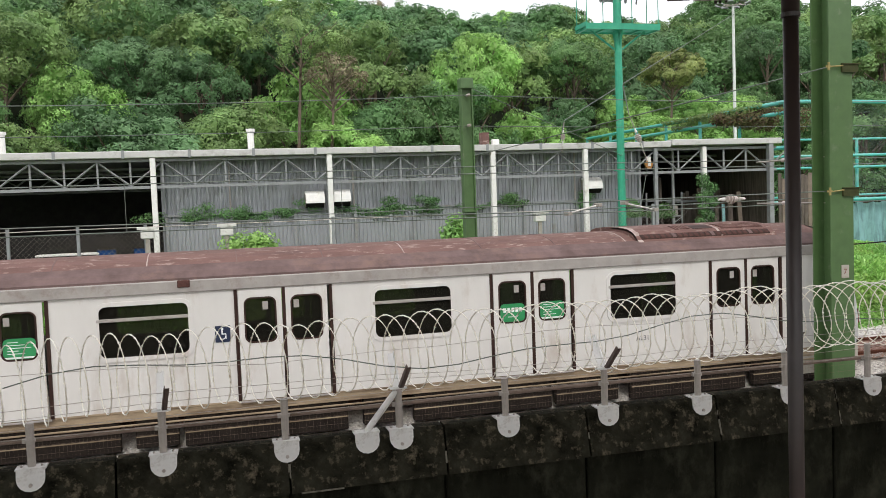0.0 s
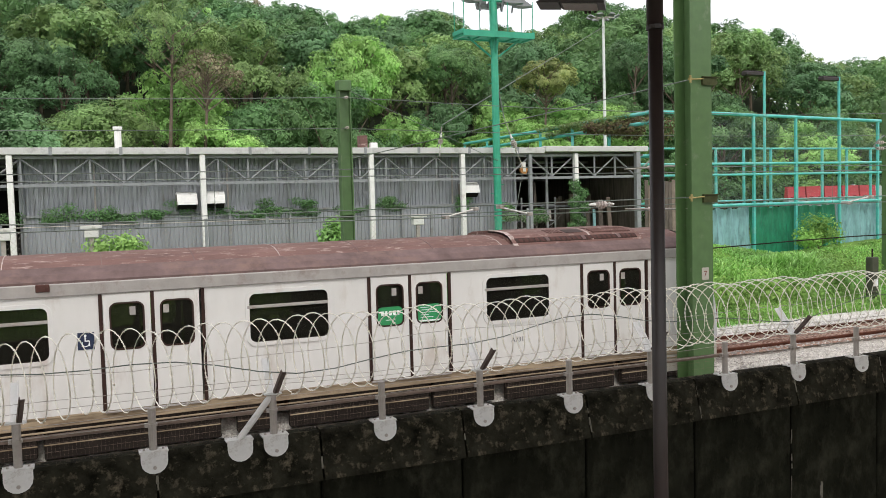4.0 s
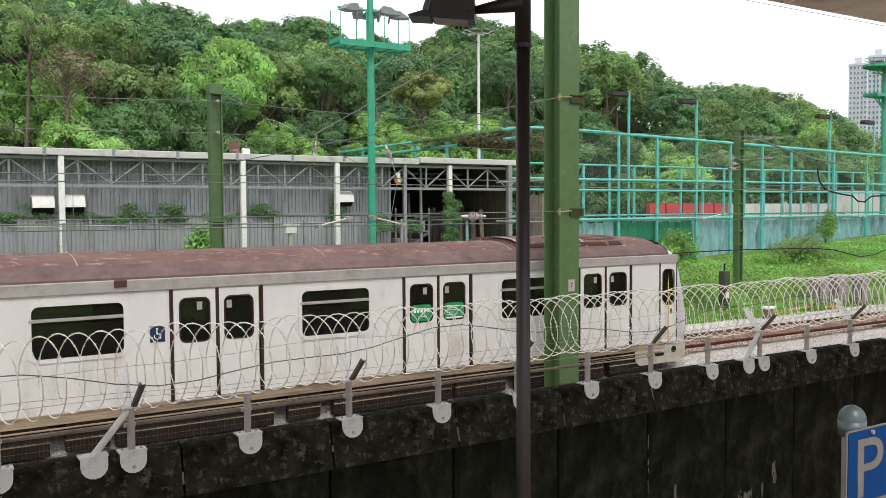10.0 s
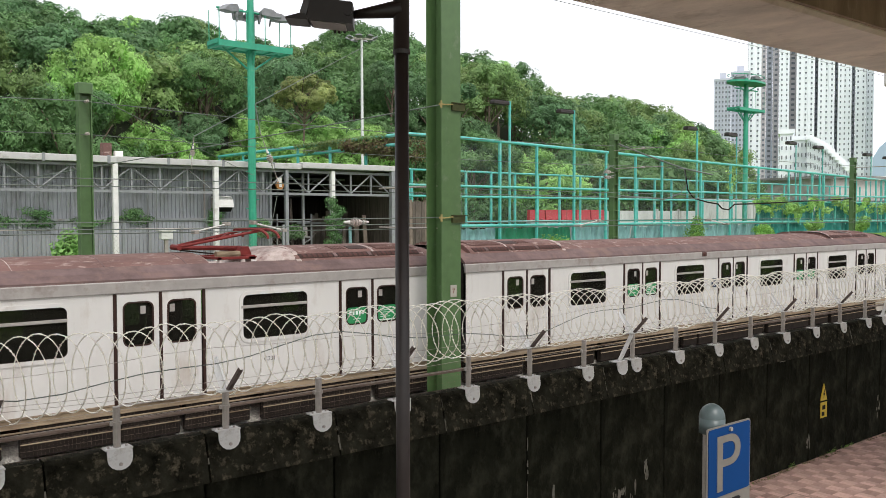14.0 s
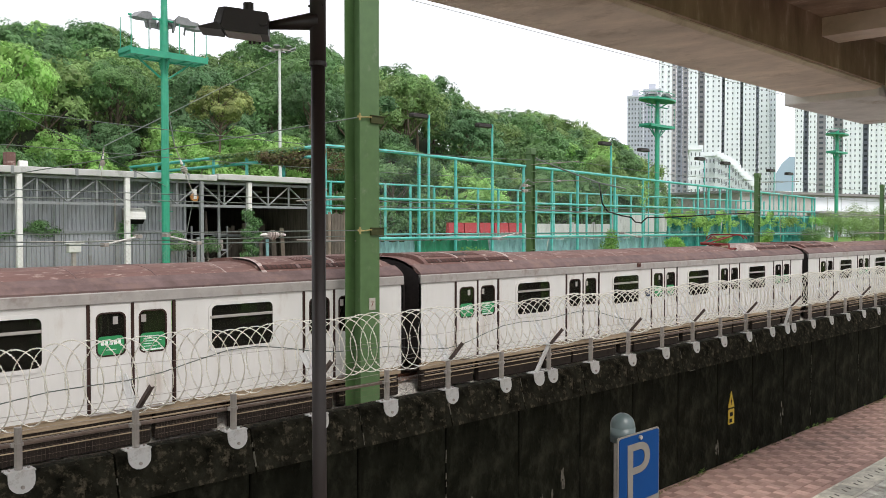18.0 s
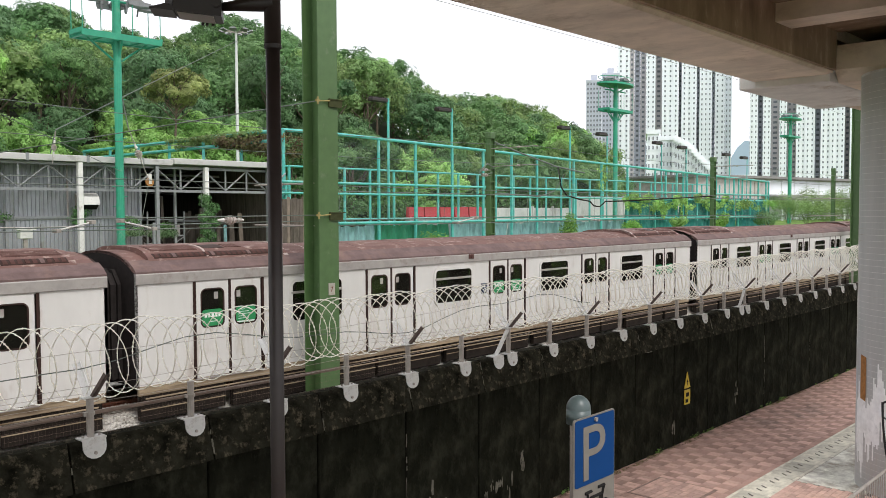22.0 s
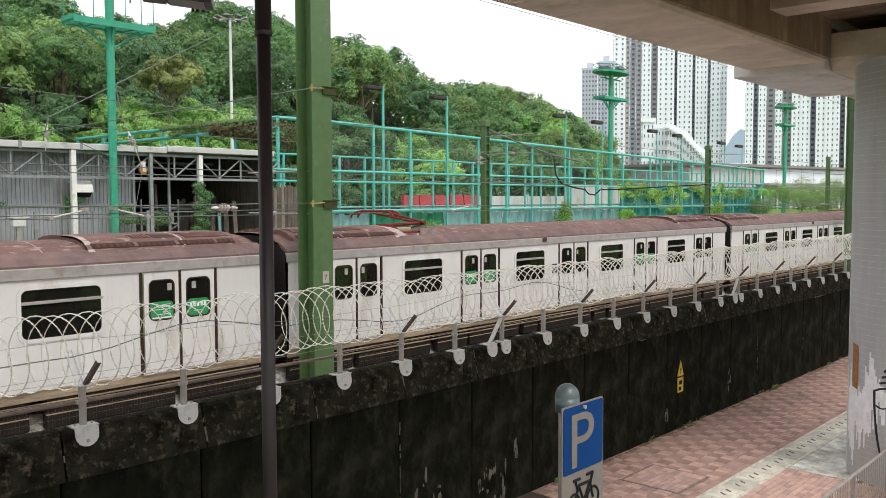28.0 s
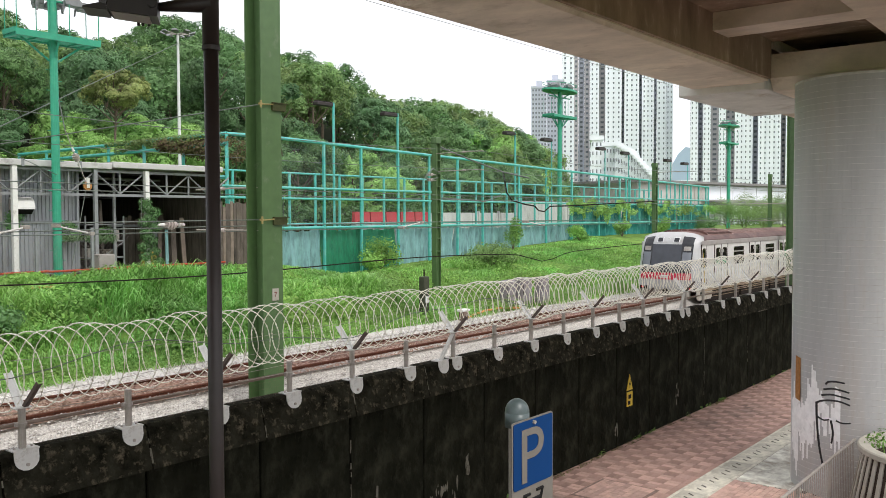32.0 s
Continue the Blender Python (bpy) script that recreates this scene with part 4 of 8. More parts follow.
    # ends
    for x, sgn in ((0, 1), (BODY, -1)):
        if kind == "cab" and x > 0:
            continue
        pr = [(0.0, Z0)] + [(0.0, 2.6)] + rl[1:-1] + [(W, 2.6), (W, Z0)]
        part("end_wall", Mesh().prism(pr, x, x + 0.05 * sgn), M_RUBBER if kind != "cab" or x == 0 else M_WHITE, car, "dark end wall")
        g = Mesh()
        for i in range(4):
            a = x - sgn * (0.02 + i * 0.075)
            ins = 0.07 * (i % 2)
            g.prism([(0.55 + ins, 0.5), (0.55 + ins, 2.45), (0.8, 2.75 - ins), (2.3, 2.75 - ins), (2.55 - ins, 2.45), (2.55 - ins, 0.5)], a, a - sgn * 0.075)
        part("gangway", g, M_RUBBER, car, "black ribbed gangway bellows")
    part("coupler", Mesh().tube([(-0.3, W / 2, 0.35), (0.6, W / 2, 0.35)], 0.09, 8), M_DARK, car)
    if kind != "cab":
        roof_vent(car, 0.45, 4.0)
        roof_vent(car, BODY - 4.0, BODY - 0.45, True)
    else:
        roof_vent(car, 0.45, 4.0)
        roof_vent(car, BODY - 4.6, BODY - 1.2, True)
    if well:
        # rounded cap where the roof hood meets the well
        s_ = 1 if well[0] > BODY / 2 else -1
        x1 = BODY - 4.0 if s_ > 0 else 4.0
        prof = [(0.25, 2.82), (0.34, 3.0), (0.55, 3.12), (0.8, 3.175), (1.2, 3.2), (1.9, 3.2), (2.3, 3.175), (2.55, 3.12), (2.76, 3.0), (2.85, 2.82)]
        vs = []
        for i in range(9):
            f = math.sqrt(max(0.0, 1 - (1 - i / 8) ** 2))
            vs += [(x1 - s_ * 0.72 * (1 - i / 8), W / 2 + (y - W / 2) * (0.55 + 0.45 * f), 2.82 + (z - 2.82) * f) for y, z in prof]
        n = len(prof)
        part("hood_cap", Mesh().add(vs, [(i * n + k, i * n + k + 1, (i + 1) * n + k + 1, (i + 1) * n + k) for i in range(8) for k in range(n - 1)]), M_ROOFPALE, car, "dusty rounded hood end", smooth=True)
    # round-cornered sign and number
    sg = part("access_sign", Mesh().box(10.815, 11.085, -0.012, -0.002, 1.5, 1.8), M_NAVY, car, "navy wheelchair sign")
    m = Mesh().tube([(10.941, -0.014, 1.745), (10.941, -0.02, 1.745)], 0.022, 10)
    m.box(10.927, 10.950, -0.02, -0.014, 1.64, 1.72).box(10.932, 11.004, -0.02, -0.014, 1.64, 1.66).box(10.995, 11.013, -0.02, -0.014, 1.56, 1.65)
    for i in range(9):
        a0, a1 = radians(150 + 24 * i), radians(150 + 24 * (i + 1))
        m.tube([(10.945 + 0.055 * math.cos(a0), -0.017, 1.61 + 0.055 * math.sin(a0)), (10.945 + 0.055 * math.cos(a1), -0.017, 1.61 + 0.055 * math.sin(a1))], 0.008, 4)
    part("access_symbol", m, M_SIGNW, sg)
    part("side_lamp", Mesh().box(10.2, 10.42, -0.075, -0.04, 2.55, 2.68, 0.01).tube([(10.31, -0.08, 2.6), (10.31, -0.1, 2.6)], 0.035, 10), M_VENT, car, "dull red side lamp")
    return car


def lettering(text, size, material, parent, m, name="lettering"):
    cu = bpy.data.curves.new(name, "FONT")
    cu.body, cu.size, cu.extrude = text, size, 0.002
    tmp = new(name, cu)
    me = bpy.data.meshes.new_from_object(tmp)
    bpy.data.objects.remove(tmp)
    me.materials.append(material)
    ob = new(name, me)
    ob.parent = parent
    ob.matrix_local = m
    return ob


def cab_end(car):
    """The driver's end: rounded silver nose, black windscreen band, red lower band, grey skirt."""
    x = BODY
    L = 0.88
    ys = (0.0, 0.015, 0.05, 0.11, 0.2, 0.32, 0.46, 0.62, 1.0, W / 2)
    inset = tuple(0.5 * (1 - math.sqrt(max(0.0, 1 - ((0.62 - min(y, 0.62)) / 0.62) ** 2))) + 0.05 * (1 - y / (W / 2)) for y in ys)
    ys, inset = ys + tuple(W - y for y in ys[-2::-1]), inset + inset[-2::-1]
    zs = (0.3, 0.5, 0.95, 1.3, 2.0, 2.55, 2.78, 2.93, 3.03, 3.1)
    px = (L + 0.13, L + 0.18, L + 0.18, L + 0.14, L - 0.03, L - 0.2, L - 0.33, L - 0.5, L - 0.71, L - 1.0)
    drop = (0.0, 0.0, 0.0, 0.0, 0.0, 0.0, 0.08, 0.17, 0.22, 0.25)
    vs = []
    for z, p, d in zip(zs, px, drop):
        for y, q in zip(ys, inset):
            vs.append((max(x + 0.004, x + p - q * (1.0 if z < 2.6 else 1.15)), y, z - d * abs(2 * y / W - 1) ** 3))
    n = len(ys)
    quads = [(j, i) for j in range(len(zs) - 1) for i in range(n - 1)]
    part("nose", Mesh().add(vs, [(j * n + i, j * n + i + 1, (j + 1) * n + i + 1, (j + 1) * n + i) for j, i in quads]), M_SILVER, car, "silver-grey rounded cab nose", smooth=True)
    for y0, y1 in ((0.0, 0.05), (W - 0.05, W)):
        part("cab_side", Mesh().prism([(x + a, b) for a, b in ((0.32, 0.3), (0.34, 0.3), (0.34, 2.6), (0.1, 2.6), (0.1, 2.5), (0.32, 2.5))], y0, y1, "y"), M_SILVER, car)
        part("pillar", Mesh().prism([(x + a, b) for a, b in ((0.33, 0.3), (0.56, 0.3), (0.56, 1.0), (0.5, 1.4), (0.35, 2.0), (0.16, 2.56), (0.16, 2.4), (0.33, 1.3))], y0 + 0.004, y1 - 0.004, "y"), M_SILVER, car)

    def band(z0, z1, y0, y1, off, material, name, label=""):
        def px_(z):
            return x + float(np.interp(z, zs, px)) + off
        m = Mesh()
        k = 12
        vs = []
        for j in range(k + 1):
            z = z0 + (z1 - z0) * j / k
            for i in range(17):
                y = y0 + (y1 - y0) * i / 16
                vs.append((px_(z) - float(np.interp(y, ys, inset)) * (1.0 if z < 2.6 else 1.15), y, z - float(np.interp(z, zs, drop)) * abs(2 * y / W - 1) ** 3))
        m.add(vs, [(j * 17 + i, j * 17 + i + 1, (j + 1) * 17 + i + 1, (j + 1) * 17 + i) for j in range(k) for i in range(16)])
        return part(name, m, material, car, label, smooth=True)
    band(0.98, 2.5, 0.27, W - 0.27, 0.02, M_CABBLK, "cab_front_panel", "black front panel")
    band(1.2, 2.5, 0.8, W - 0.8, 0.032, M_SCREEN, "windscreen", "slate grey windscreen")
    band(0.8, 1.12, 0.24, W - 0.24, 0.034, M_RED, "red_band", "red band across the cab")
    band(0.88, 1.02, W / 2 - 0.2, W / 2 + 0.2, 0.042, M_SIGNW, "band_mark")
    for a, b in ((0.28, 0.78), (W - 0.78, W - 0.28)):
        band(2.46, 2.9, a, b + 0.04 if a < 1 else b, 0.026, M_CABBLK, "corner_panel", "black corner panel")
        band(1.35, 2.12, a + 0.04, b - 0.04, 0.032, M_TWIN, "side_window", "dark side window")
        band(2.2, 2.4, a + 0.08, b - 0.08, 0.036, M_GUTTER, "display", "pale display panel")
    for yy in (1.13, 1.97):
        band(2.6, 2.84, yy - 0.16, yy + 0.16, 0.028, M_SIGNW, "marker_frame", "pale frame round the marker window")
        band(2.62, 2.82, yy - 0.13, yy + 0.13, 0.036, M_CABBLK, "marker_lamp", "dark marker window")
    part("head_lamp", Mesh().tube([(x + L - 0.5, W / 2, 2.72), (x + L - 0.31, W / 2, 2.72)], 0.09, 14), M_SIGNW, car, "round roof lamp")
    for a, b, c0, c1 in ((0.06, 0.66, 0.3, 0.42), (W - 0.66, W - 0.06, W - 0.42, W - 0.3)):
        band(0.3, 0.46, a, b, 0.012, M_DARK, "tail_lamp", "black lamp slot")
        band(0.34, 0.43, c0, c1, 0.024, M_TAIL, "tail_lens", "lit red tail lamp")
    # skirt with rounded foot below the cab
    for y0, y1 in ((0.03, 0.1), (W - 0.1, W - 0.03)):
        part("skirt", Mesh().prism([(x + a, b) for a, b in ((-1.15, 0.34), (0.72, 0.34), (0.72, 0.0), (0.65, -0.12), (0.5, -0.2), (-0.95, -0.2), (-1.1, -0.1))], y0, y1, "y"), M_SKIRT, car, "grey-beige cab skirt")
    part("skirt_hole", Mesh().tube([(x + 0.28, 0.02, 0.13), (x + 0.28, 0.06, 0.13)], 0.09, 14), M_HOLE, car)
    part("skirt_handle", Mesh().box(x - 0.42, x - 0.1, 0.0, 0.05, 0.0, 0.09, 0.015), M_HOLE, car)
    part("front_skirt", Mesh().prism([(x + a, b) for a, b in ((L - 0.2, 0.32), (L + 0.04, 0.32), (L + 0.04, 0.02), (L - 0.05, -0.12), (L - 0.2, -0.12))], 0.4, W - 0.4, "y"), M_SKIRT, car)
    part("cab_door", Mesh().plate((x - 0.27, x + 0.32, 0.36, 2.46), (x - 0.18, x + 0.23, 1.36, 2.28), 0.13, -0.012, 0.03), M_WHITE, car, "white cab door")
    part("cab_door_pane", Mesh().box(x - 0.19, x + 0.24, 0.012, 0.02, 1.35, 2.29), M_GLASS, car)
    part("cab_door_gasket", round_ring(x - 0.2, x + 0.25, 1.34, 2.3, 0.14, 0.025, -0.018, 0.0), M_STRIP, car)
    part("cab_door_seal", round_ring(x - 0.3, x + 0.35, 0.33, 2.5, 0.04, 0.035, -0.016, 0.02), M_STRIP, car)
    part("cab_handrail", Mesh().tube([(x + 0.06, 0.04, 2.2), (x + 0.02, -0.03, 1.4), (x + 0.0, -0.04, 0.4)], 0.017, 6), M_YEL, car, "yellow handrail")
    part("cab_lock", Mesh().box(x + 0.1, x + 0.16, -0.02, 0.0, 1.1, 1.24, 0.008), M_DARK, car)
    part("front_coupler", Mesh().box(x + L - 0.2, x + L + 0.25, W / 2 - 0.15, W / 2 + 0.15, 0.1, 0.35, 0.04), M_DARK, car)
    part("front_gutter", Mesh().prism([(x + a, b) for a, b in ((0.0, 2.455), (0.28, 2.455), (0.34, 2.5), (0.34, 2.64), (0.3, 2.68), (0.0, 2.68))], -0.05, 0.0, "y"), M_GUTTER, car)
    rl = [(y, z) for y, z in roof_line() if 0.1 < y < W - 0.1]
    part("cab_roof", Mesh().prism([(0.06, 2.72)] + [(y, z - 0.015) for y, z in rl] + [(W - 0.06, 2.72)], x - 0.01, x - 0.005 + 0.02), M_ROOF, car)


def pantograph(car, x, flip):
    """A folded pantograph: base, lower arm, knuckle, twin upper arm, head with curved horns."""
    s = -1 if flip else 1
    c = W / 2
    X = lambda a: x + s * a
    p = part("pantograph", Mesh().box(*sorted((X(-0.8), X(0.5))), c - 0.62, c - 0.55, 2.96, 3.02, 0.01).box(*sorted((X(-0.8), X(0.5))), c + 0.55, c + 0.62, 2.96, 3.02, 0.01).box(*sorted((X(-0.08), X(0.08))), c - 0.62, c + 0.62, 2.96, 3.04, 0.01).box(*sorted((X(-0.8), X(-0.7))), c - 0.62, c + 0.62, 2.96, 3.02, 0.01), M_PANTO, car, "red-brown folded pantograph")
    part("base_tower", Mesh().prism([(X(-0.16), 3.02), (X(0.16), 3.02), (X(0.08), 3.22), (X(-0.08), 3.22)], c - 0.3, c + 0.3, "y"), M_PANTO, p)
    part("lower_arm", Mesh().tube([(X(0.02), c, 3.17), (X(-0.75), c, 3.2), (X(-1.44), c, 3.22)], 0.06, 8, 0.045), M_PANTO, p)
    part("guide_rod", Mesh().tube([(X(-0.25), c - 0.2, 3.02), (X(-1.42), c - 0.1, 3.17)], 0.018, 6), M_DARK, p)
    part("knuckle", Mesh().tube([(X(-1.46), c - 0.2, 3.23), (X(-1.46), c + 0.2, 3.23)], 0.06, 8), M_PANTO, p)
    for q in (-1, 1):
        part("upper_arm", Mesh().tube([(X(-1.46), c + q * 0.14, 3.24), (X(0.25), c + q * 0.42, 3.56)], 0.03, 8), M_PANTO, p)
    part("arm_tie", Mesh().tube([(X(-0.6), c - 0.28, 3.4), (X(-0.1), c + 0.36, 3.5)], 0.018, 6).tube([(X(-0.6), c + 0.28, 3.4), (X(-0.1), c - 0.36, 3.5)], 0.018, 6), M_PANTO, p)
    for a in (0.16, 0.42):
        horn = [(X(a), c - 0.45, 3.6)]
        for k in range(8):
            t = radians(90 * k / 7)
            horn.append((X(a + 0.1 * math.sin(t)), c - 0.45 - 0.42 * math.sin(t), 3.6 - 0.2 * (1 - math.cos(t))))
        far = [(a_, 2 * c - b_, z_) for a_, b_, z_ in horn]
        part("contact_strip", Mesh().tube(horn[::-1] + far, 0.03, 6), M_PANTO, p)
    part("head_bar", Mesh().tube([(X(0.1), c - 0.42, 3.56), (X(0.48), c - 0.42, 3.58)], 0.024, 6).tube([(X(0.1), c + 0.42, 3.56), (X(0.48), c + 0.42, 3.58)], 0.024, 6), M_PANTO, p)
    part("cylinder", Mesh().tube([(X(-0.7), c - 0.3, 3.06), (X(-0.15), c - 0.3, 3.06)], 0.075, 10), M_SOLE, p, "dull air cylinder")
    for yy in (c - 0.58, c + 0.58):
        for a in (-0.72, -0.2, 0.4):
            part("insulator", Mesh().tube([(X(a), yy, 2.82), (X(a), yy, 2.88), (X(a), yy, 2.96)], 0.075, 10, 0.045), M_INSUL, p)
    part("feed_cable", Mesh().tube([(X(-0.05), c - 0.66, 2.93), (X(0.35), c - 0.72, 2.9), (X(0.7), c - 0.76, 2.98), (X(0.86), c - 0.78, 3.12)], 0.022, 6), M_PLATE, p, "pale feed cable")


Y_SIDE = 16.115
FRONT_X = 10.22 + DW + ENDS
TRAIN = []


def build_train():
    lead = car_body("cab", False)
    cab_end(lead)
    lettering("A231", 0.145, M_NUM, lead, pose(19.3, -0.006, 0.87, 90, 0, 0))
    mid_e = car_body("middle", False)
    fore, aft = (BODY - 5.95, BODY - 4.1), (4.1, 5.95)
    mid_o = car_body("middle", True, fore)
    pantograph(mid_o, BODY - 4.72, False)
    lettering("C231", 0.125, M_NUM, mid_o, pose(19.2, -0.006, 0.87, 90, 0, 0))
    plain_o = car_body("middle", True)
    pan_e = car_body("middle", False, fore)
    pantograph(pan_e, BODY - 4.72, False)
    lettering("C232", 0.125, M_NUM, pan_e, pose(19.2, -0.006, 0.87, 90, 0, 0))
    pan_r = car_body("middle", False, aft)
    pantograph(pan_r, 4.72, True)
    bare_o = copy_thing(plain_o, pose(0, 0, 0))
    tail = car_body("cab", True)
    cab_end(tail)
    tail.scale = (-1, 1, 1)
    order = [lead, mid_o, mid_e, plain_o, pan_e, bare_o, pan_r, tail]
    for n, c in enumerate(order):
        x = FRONT_X - BODY - n * CAR
        TRAIN.append((c, x, n == 7))
        tagged(c, "white commuter train carriage with a faded red-brown roof", "train carriage", "carriages of the train")
    tagged(lead, "leading white train carriage with a silver driver's cab")
    tagged(tail, "rear white train carriage with a silver driver's cab")
    tagged(mid_o, "white train carriage with a folded red pantograph on its roof")
    tagged(pan_e, "white train carriage with a folded red pantograph on its roof")
    tagged(pan_r, "white train carriage with a folded red pantograph on its roof")


build_train()
GONE = [(0, 0), (6.8, 0), (7.5, 0.03), (8, 0.2), (8.5, 0.62), (9, 1.33), (9.5, 2.36), (10, 3.68), (10.5, 5.32), (11, 7.27), (11.5, 9.55), (12, 12.25), (12.5, 15.2), (13, 18.37), (13.5, 21.65), (14.2, 26.12), (14.9, 30.19), (15.5, 33.55), (16, 36.65), (16.5, 39.8), (17, 43.23), (17.5, 46.91), (18, 50.88), (18.5, 55.34), (19, 60.13), (19.5, 65.17), (20, 70.47), (20.5, 75.95), (21, 81.57), (21.5, 87.56), (22, 93.65), (22.5, 99.8), (23, 106.14), (23.5, 112.72), (24, 119.35), (24.5, 125.9), (25, 132.4), (25.5, 139.0), (26.5, 152.1), (27.5, 165.2), (28, 171.82), (28.5, 178.39), (29, 185.02), (29.5, 191.65), (30, 198.22), (30.5, 204.81), (31, 211.4), (31.5, 217.91), (32, 224.42)]


def motions():
    for c, x, turned in TRAIN:
        rows = []
        for t, s in GONE:
            if turned:
                rows.append((t, pose(x + s + BODY, Y_SIDE, 0)))
            else:
                rows.append((t, pose(x + s, Y_SIDE, 0)))
        walk(c, rows)


# ---- line-side posts ----
def green_column(x, y, base, top, w, collars, label):
    """An H-section post with collar plates."""
    e = empty("catenary_post", pose(x, y, base, 0, 0, 0))
    h, t = w / 2, 0.03
    o = [(-h, -h), (h, -h), (h, -h + t), (t / 2, -h + t), (t / 2, h - t), (h, h - t), (h, h), (-h, h), (-h, h - t), (-t / 2, h - t), (-t / 2, -h + t), (-h, -h + t)]
    m = Mesh().prism(o, 0, top - base, "z")
    part("beam", m, M_POSTG, e)
    for z in collars:
        k = z - base
        c = Mesh().box(0.0, h + 0.1, -h - 0.05, -h + 0.02, k - 0.12, k + 0.04).box(0.0, h + 0.16, -h - 0.07, h + 0.03, k + 0.04, k + 0.06).box(h - 0.02, h + 0.1, -h, h + 0.02, k - 0.1, k + 0.04)
        part("collar", c, M_POSTC, e, "olive channel clamp")
        part("insulator", Mesh().tube([(-h - 0.06, -h - 0.06, k - 0.09), (-h - 0.06, -h - 0.06, k + 0.07)], 0.025, 8).box(-h - 0.1, -h + 0.01, -h - 0.05, -h - 0.02, k - 0.03, k + 0.02), M_RUSTY, e, "yellowed clamp")
        part("stay_rod", Mesh().tube([(-h - 0.06, -h - 0.06, k - 0.02), (0.02, -h - 0.04, k + 0.01)], 0.016, 6), M_RUSTY, e)
    return tagged(e, label, "post", "catenary posts")


p = green_column(12.62, 15.25, -0.6, 12.0, 0.56, (3.85, 6.4), "olive green steel H-section post behind the wall")
part("number_plate", Mesh().box(-0.04, 0.14, -0.3, -0.285, 2.63, 2.9), M_SKIRT, p, "small pale plate")
lettering("7", 0.16, M_PANTO, p, pose(0.005, -0.304, 2.71, 90, 0, 0), "plate_digit")
green_column(51.2, 15.25, -0.6, 12.0, 0.56, (4.3, 7.7), "olive green steel H-section post behind the wall")
for x, y, top in ((7.2, 23.6, 7.35), (31.9, 26.0, 7.62), (56.0, 26.0, 7.5), (80.4, 26.0, 7.6)):
    e = empty("line_post", pose(x, y, lift(x, y) - 0.2))
    zb = lift(x, y) - 0.2
    part("shaft", Mesh().box(-0.16, 0.16, -0.02, 0.02, 0, top - zb).box(-0.17, -0.14, -0.14, 0.14, 0, top - zb).box(0.14, 0.17, -0.14, 0.14, 0, top - zb), M_POSTG, e)
    part("head_box", Mesh().box(-0.19, 0.19, -0.17, 0.17, top - zb - 0.25, top - zb + 0.05, 0.02), M_POSTG, e)
    for z in np.arange(2.2, top - 0.6, 0.62) if x > 20 else (3.6,):
        part("bracket", Mesh().box(-0.185, 0.185, -0.155, 0.155, z - zb, z - zb + 0.05), M_POSTG, e)
    tagged(e, "olive green steel line post standing in grass", "post", "line posts")


# ---- lamp column ----
def build_lamp():
    x, y = 3.755, 5.014
    e = empty("street_lamp", pose(x, y, PAVE_Z))
    zb = PAVE_Z
    part("column", Mesh().tube([(0, 0, 0), (0, 0, 5.09 - zb)], 0.051, 20), M_LAMP, e, smooth=True)
    part("sleeve", Mesh().tube([(0, 0, 5.09 - zb), (0, 0, 6.4 - zb)], 0.058, 20), M_LAMP, e, smooth=True)
    part("sleeve_ring", Mesh().tube([(0, 0, 5.075 - zb), (0, 0, 5.105 - zb)], 0.062, 20), M_LAMP, e)
    for a in (30, 150, 270):
        c, q = math.cos(radians(a)), math.sin(radians(a))
        part("screw", Mesh().tube([(0.055 * c, 0.055 * q, 5.5 - zb), (0.068 * c, 0.068 * q, 5.5 - zb)], 0.008, 6), M_LAMP, e)
    d = Vector((-0.80, 0.6, 0))
    part("arm", Mesh().tube([Vector((0, 0, 5.40 - zb)), d * 0.37 + Vector((0, 0, 5.35 - zb))], 0.068, 12, 0.026), M_LAMP, e, "tapered lamp arm", smooth=True)
    mm = Matrix.Translation(d * 0.377 + Vector((0, 0, 5.347 - zb))) @ pose(0, 0, 0, 0, 0, 143.13)
    head = part("lamp_head", Mesh().prism([(-0.034, -0.086), (-0.034, 0.062), (-0.02, 0.07), (0.25, 0.1), (0.262, 0.09), (0.29, -0.04), (0.27, -0.058)], -0.13, 0.13, "y"), M_LAMP, e, "dark brown floodlight head")
    head.matrix_local = mm
    part("front_cover", Mesh().prism([(0.264, 0.09), (0.256, 0.103), (0.305, 0.092), (0.338, -0.004), (0.292, -0.02)], -0.125, 0.125, "y"), M_LAMPGLOSS, head, "glossy slanted front cover")
    part("visor", Mesh().prism([(0.33, -0.008), (0.44, -0.037), (0.44, -0.046), (0.284, -0.058), (0.292, -0.022)], -0.125, 0.125, "y"), M_LAMP, head)
    part("lens", Mesh().prism([(0.02, -0.083), (0.26, -0.06), (0.26, -0.066), (0.02, -0.09)], -0.11, 0.11, "y"), M_GUTTER, head, "pale lamp glass")
    part("gland", Mesh().tube([(0.11, 0, 0.08), (0.11, 0, 0.16)], 0.036, 12), M_LAMP, head)
    part("knuckle", Mesh().tube([(0, -0.15, 0), (0, 0.15, 0)], 0.03, 12), M_LAMP, head)
    for q in (0.03, 0.07, 0.1):
        part("catch", Mesh().box(q, q + 0.02, -0.135, -0.12, -0.1, -0.075, 0.003), M_LAMP, head)
    tagged(e, "dark brown street lamp column with a floodlight head", "street lamp")


build_lamp()


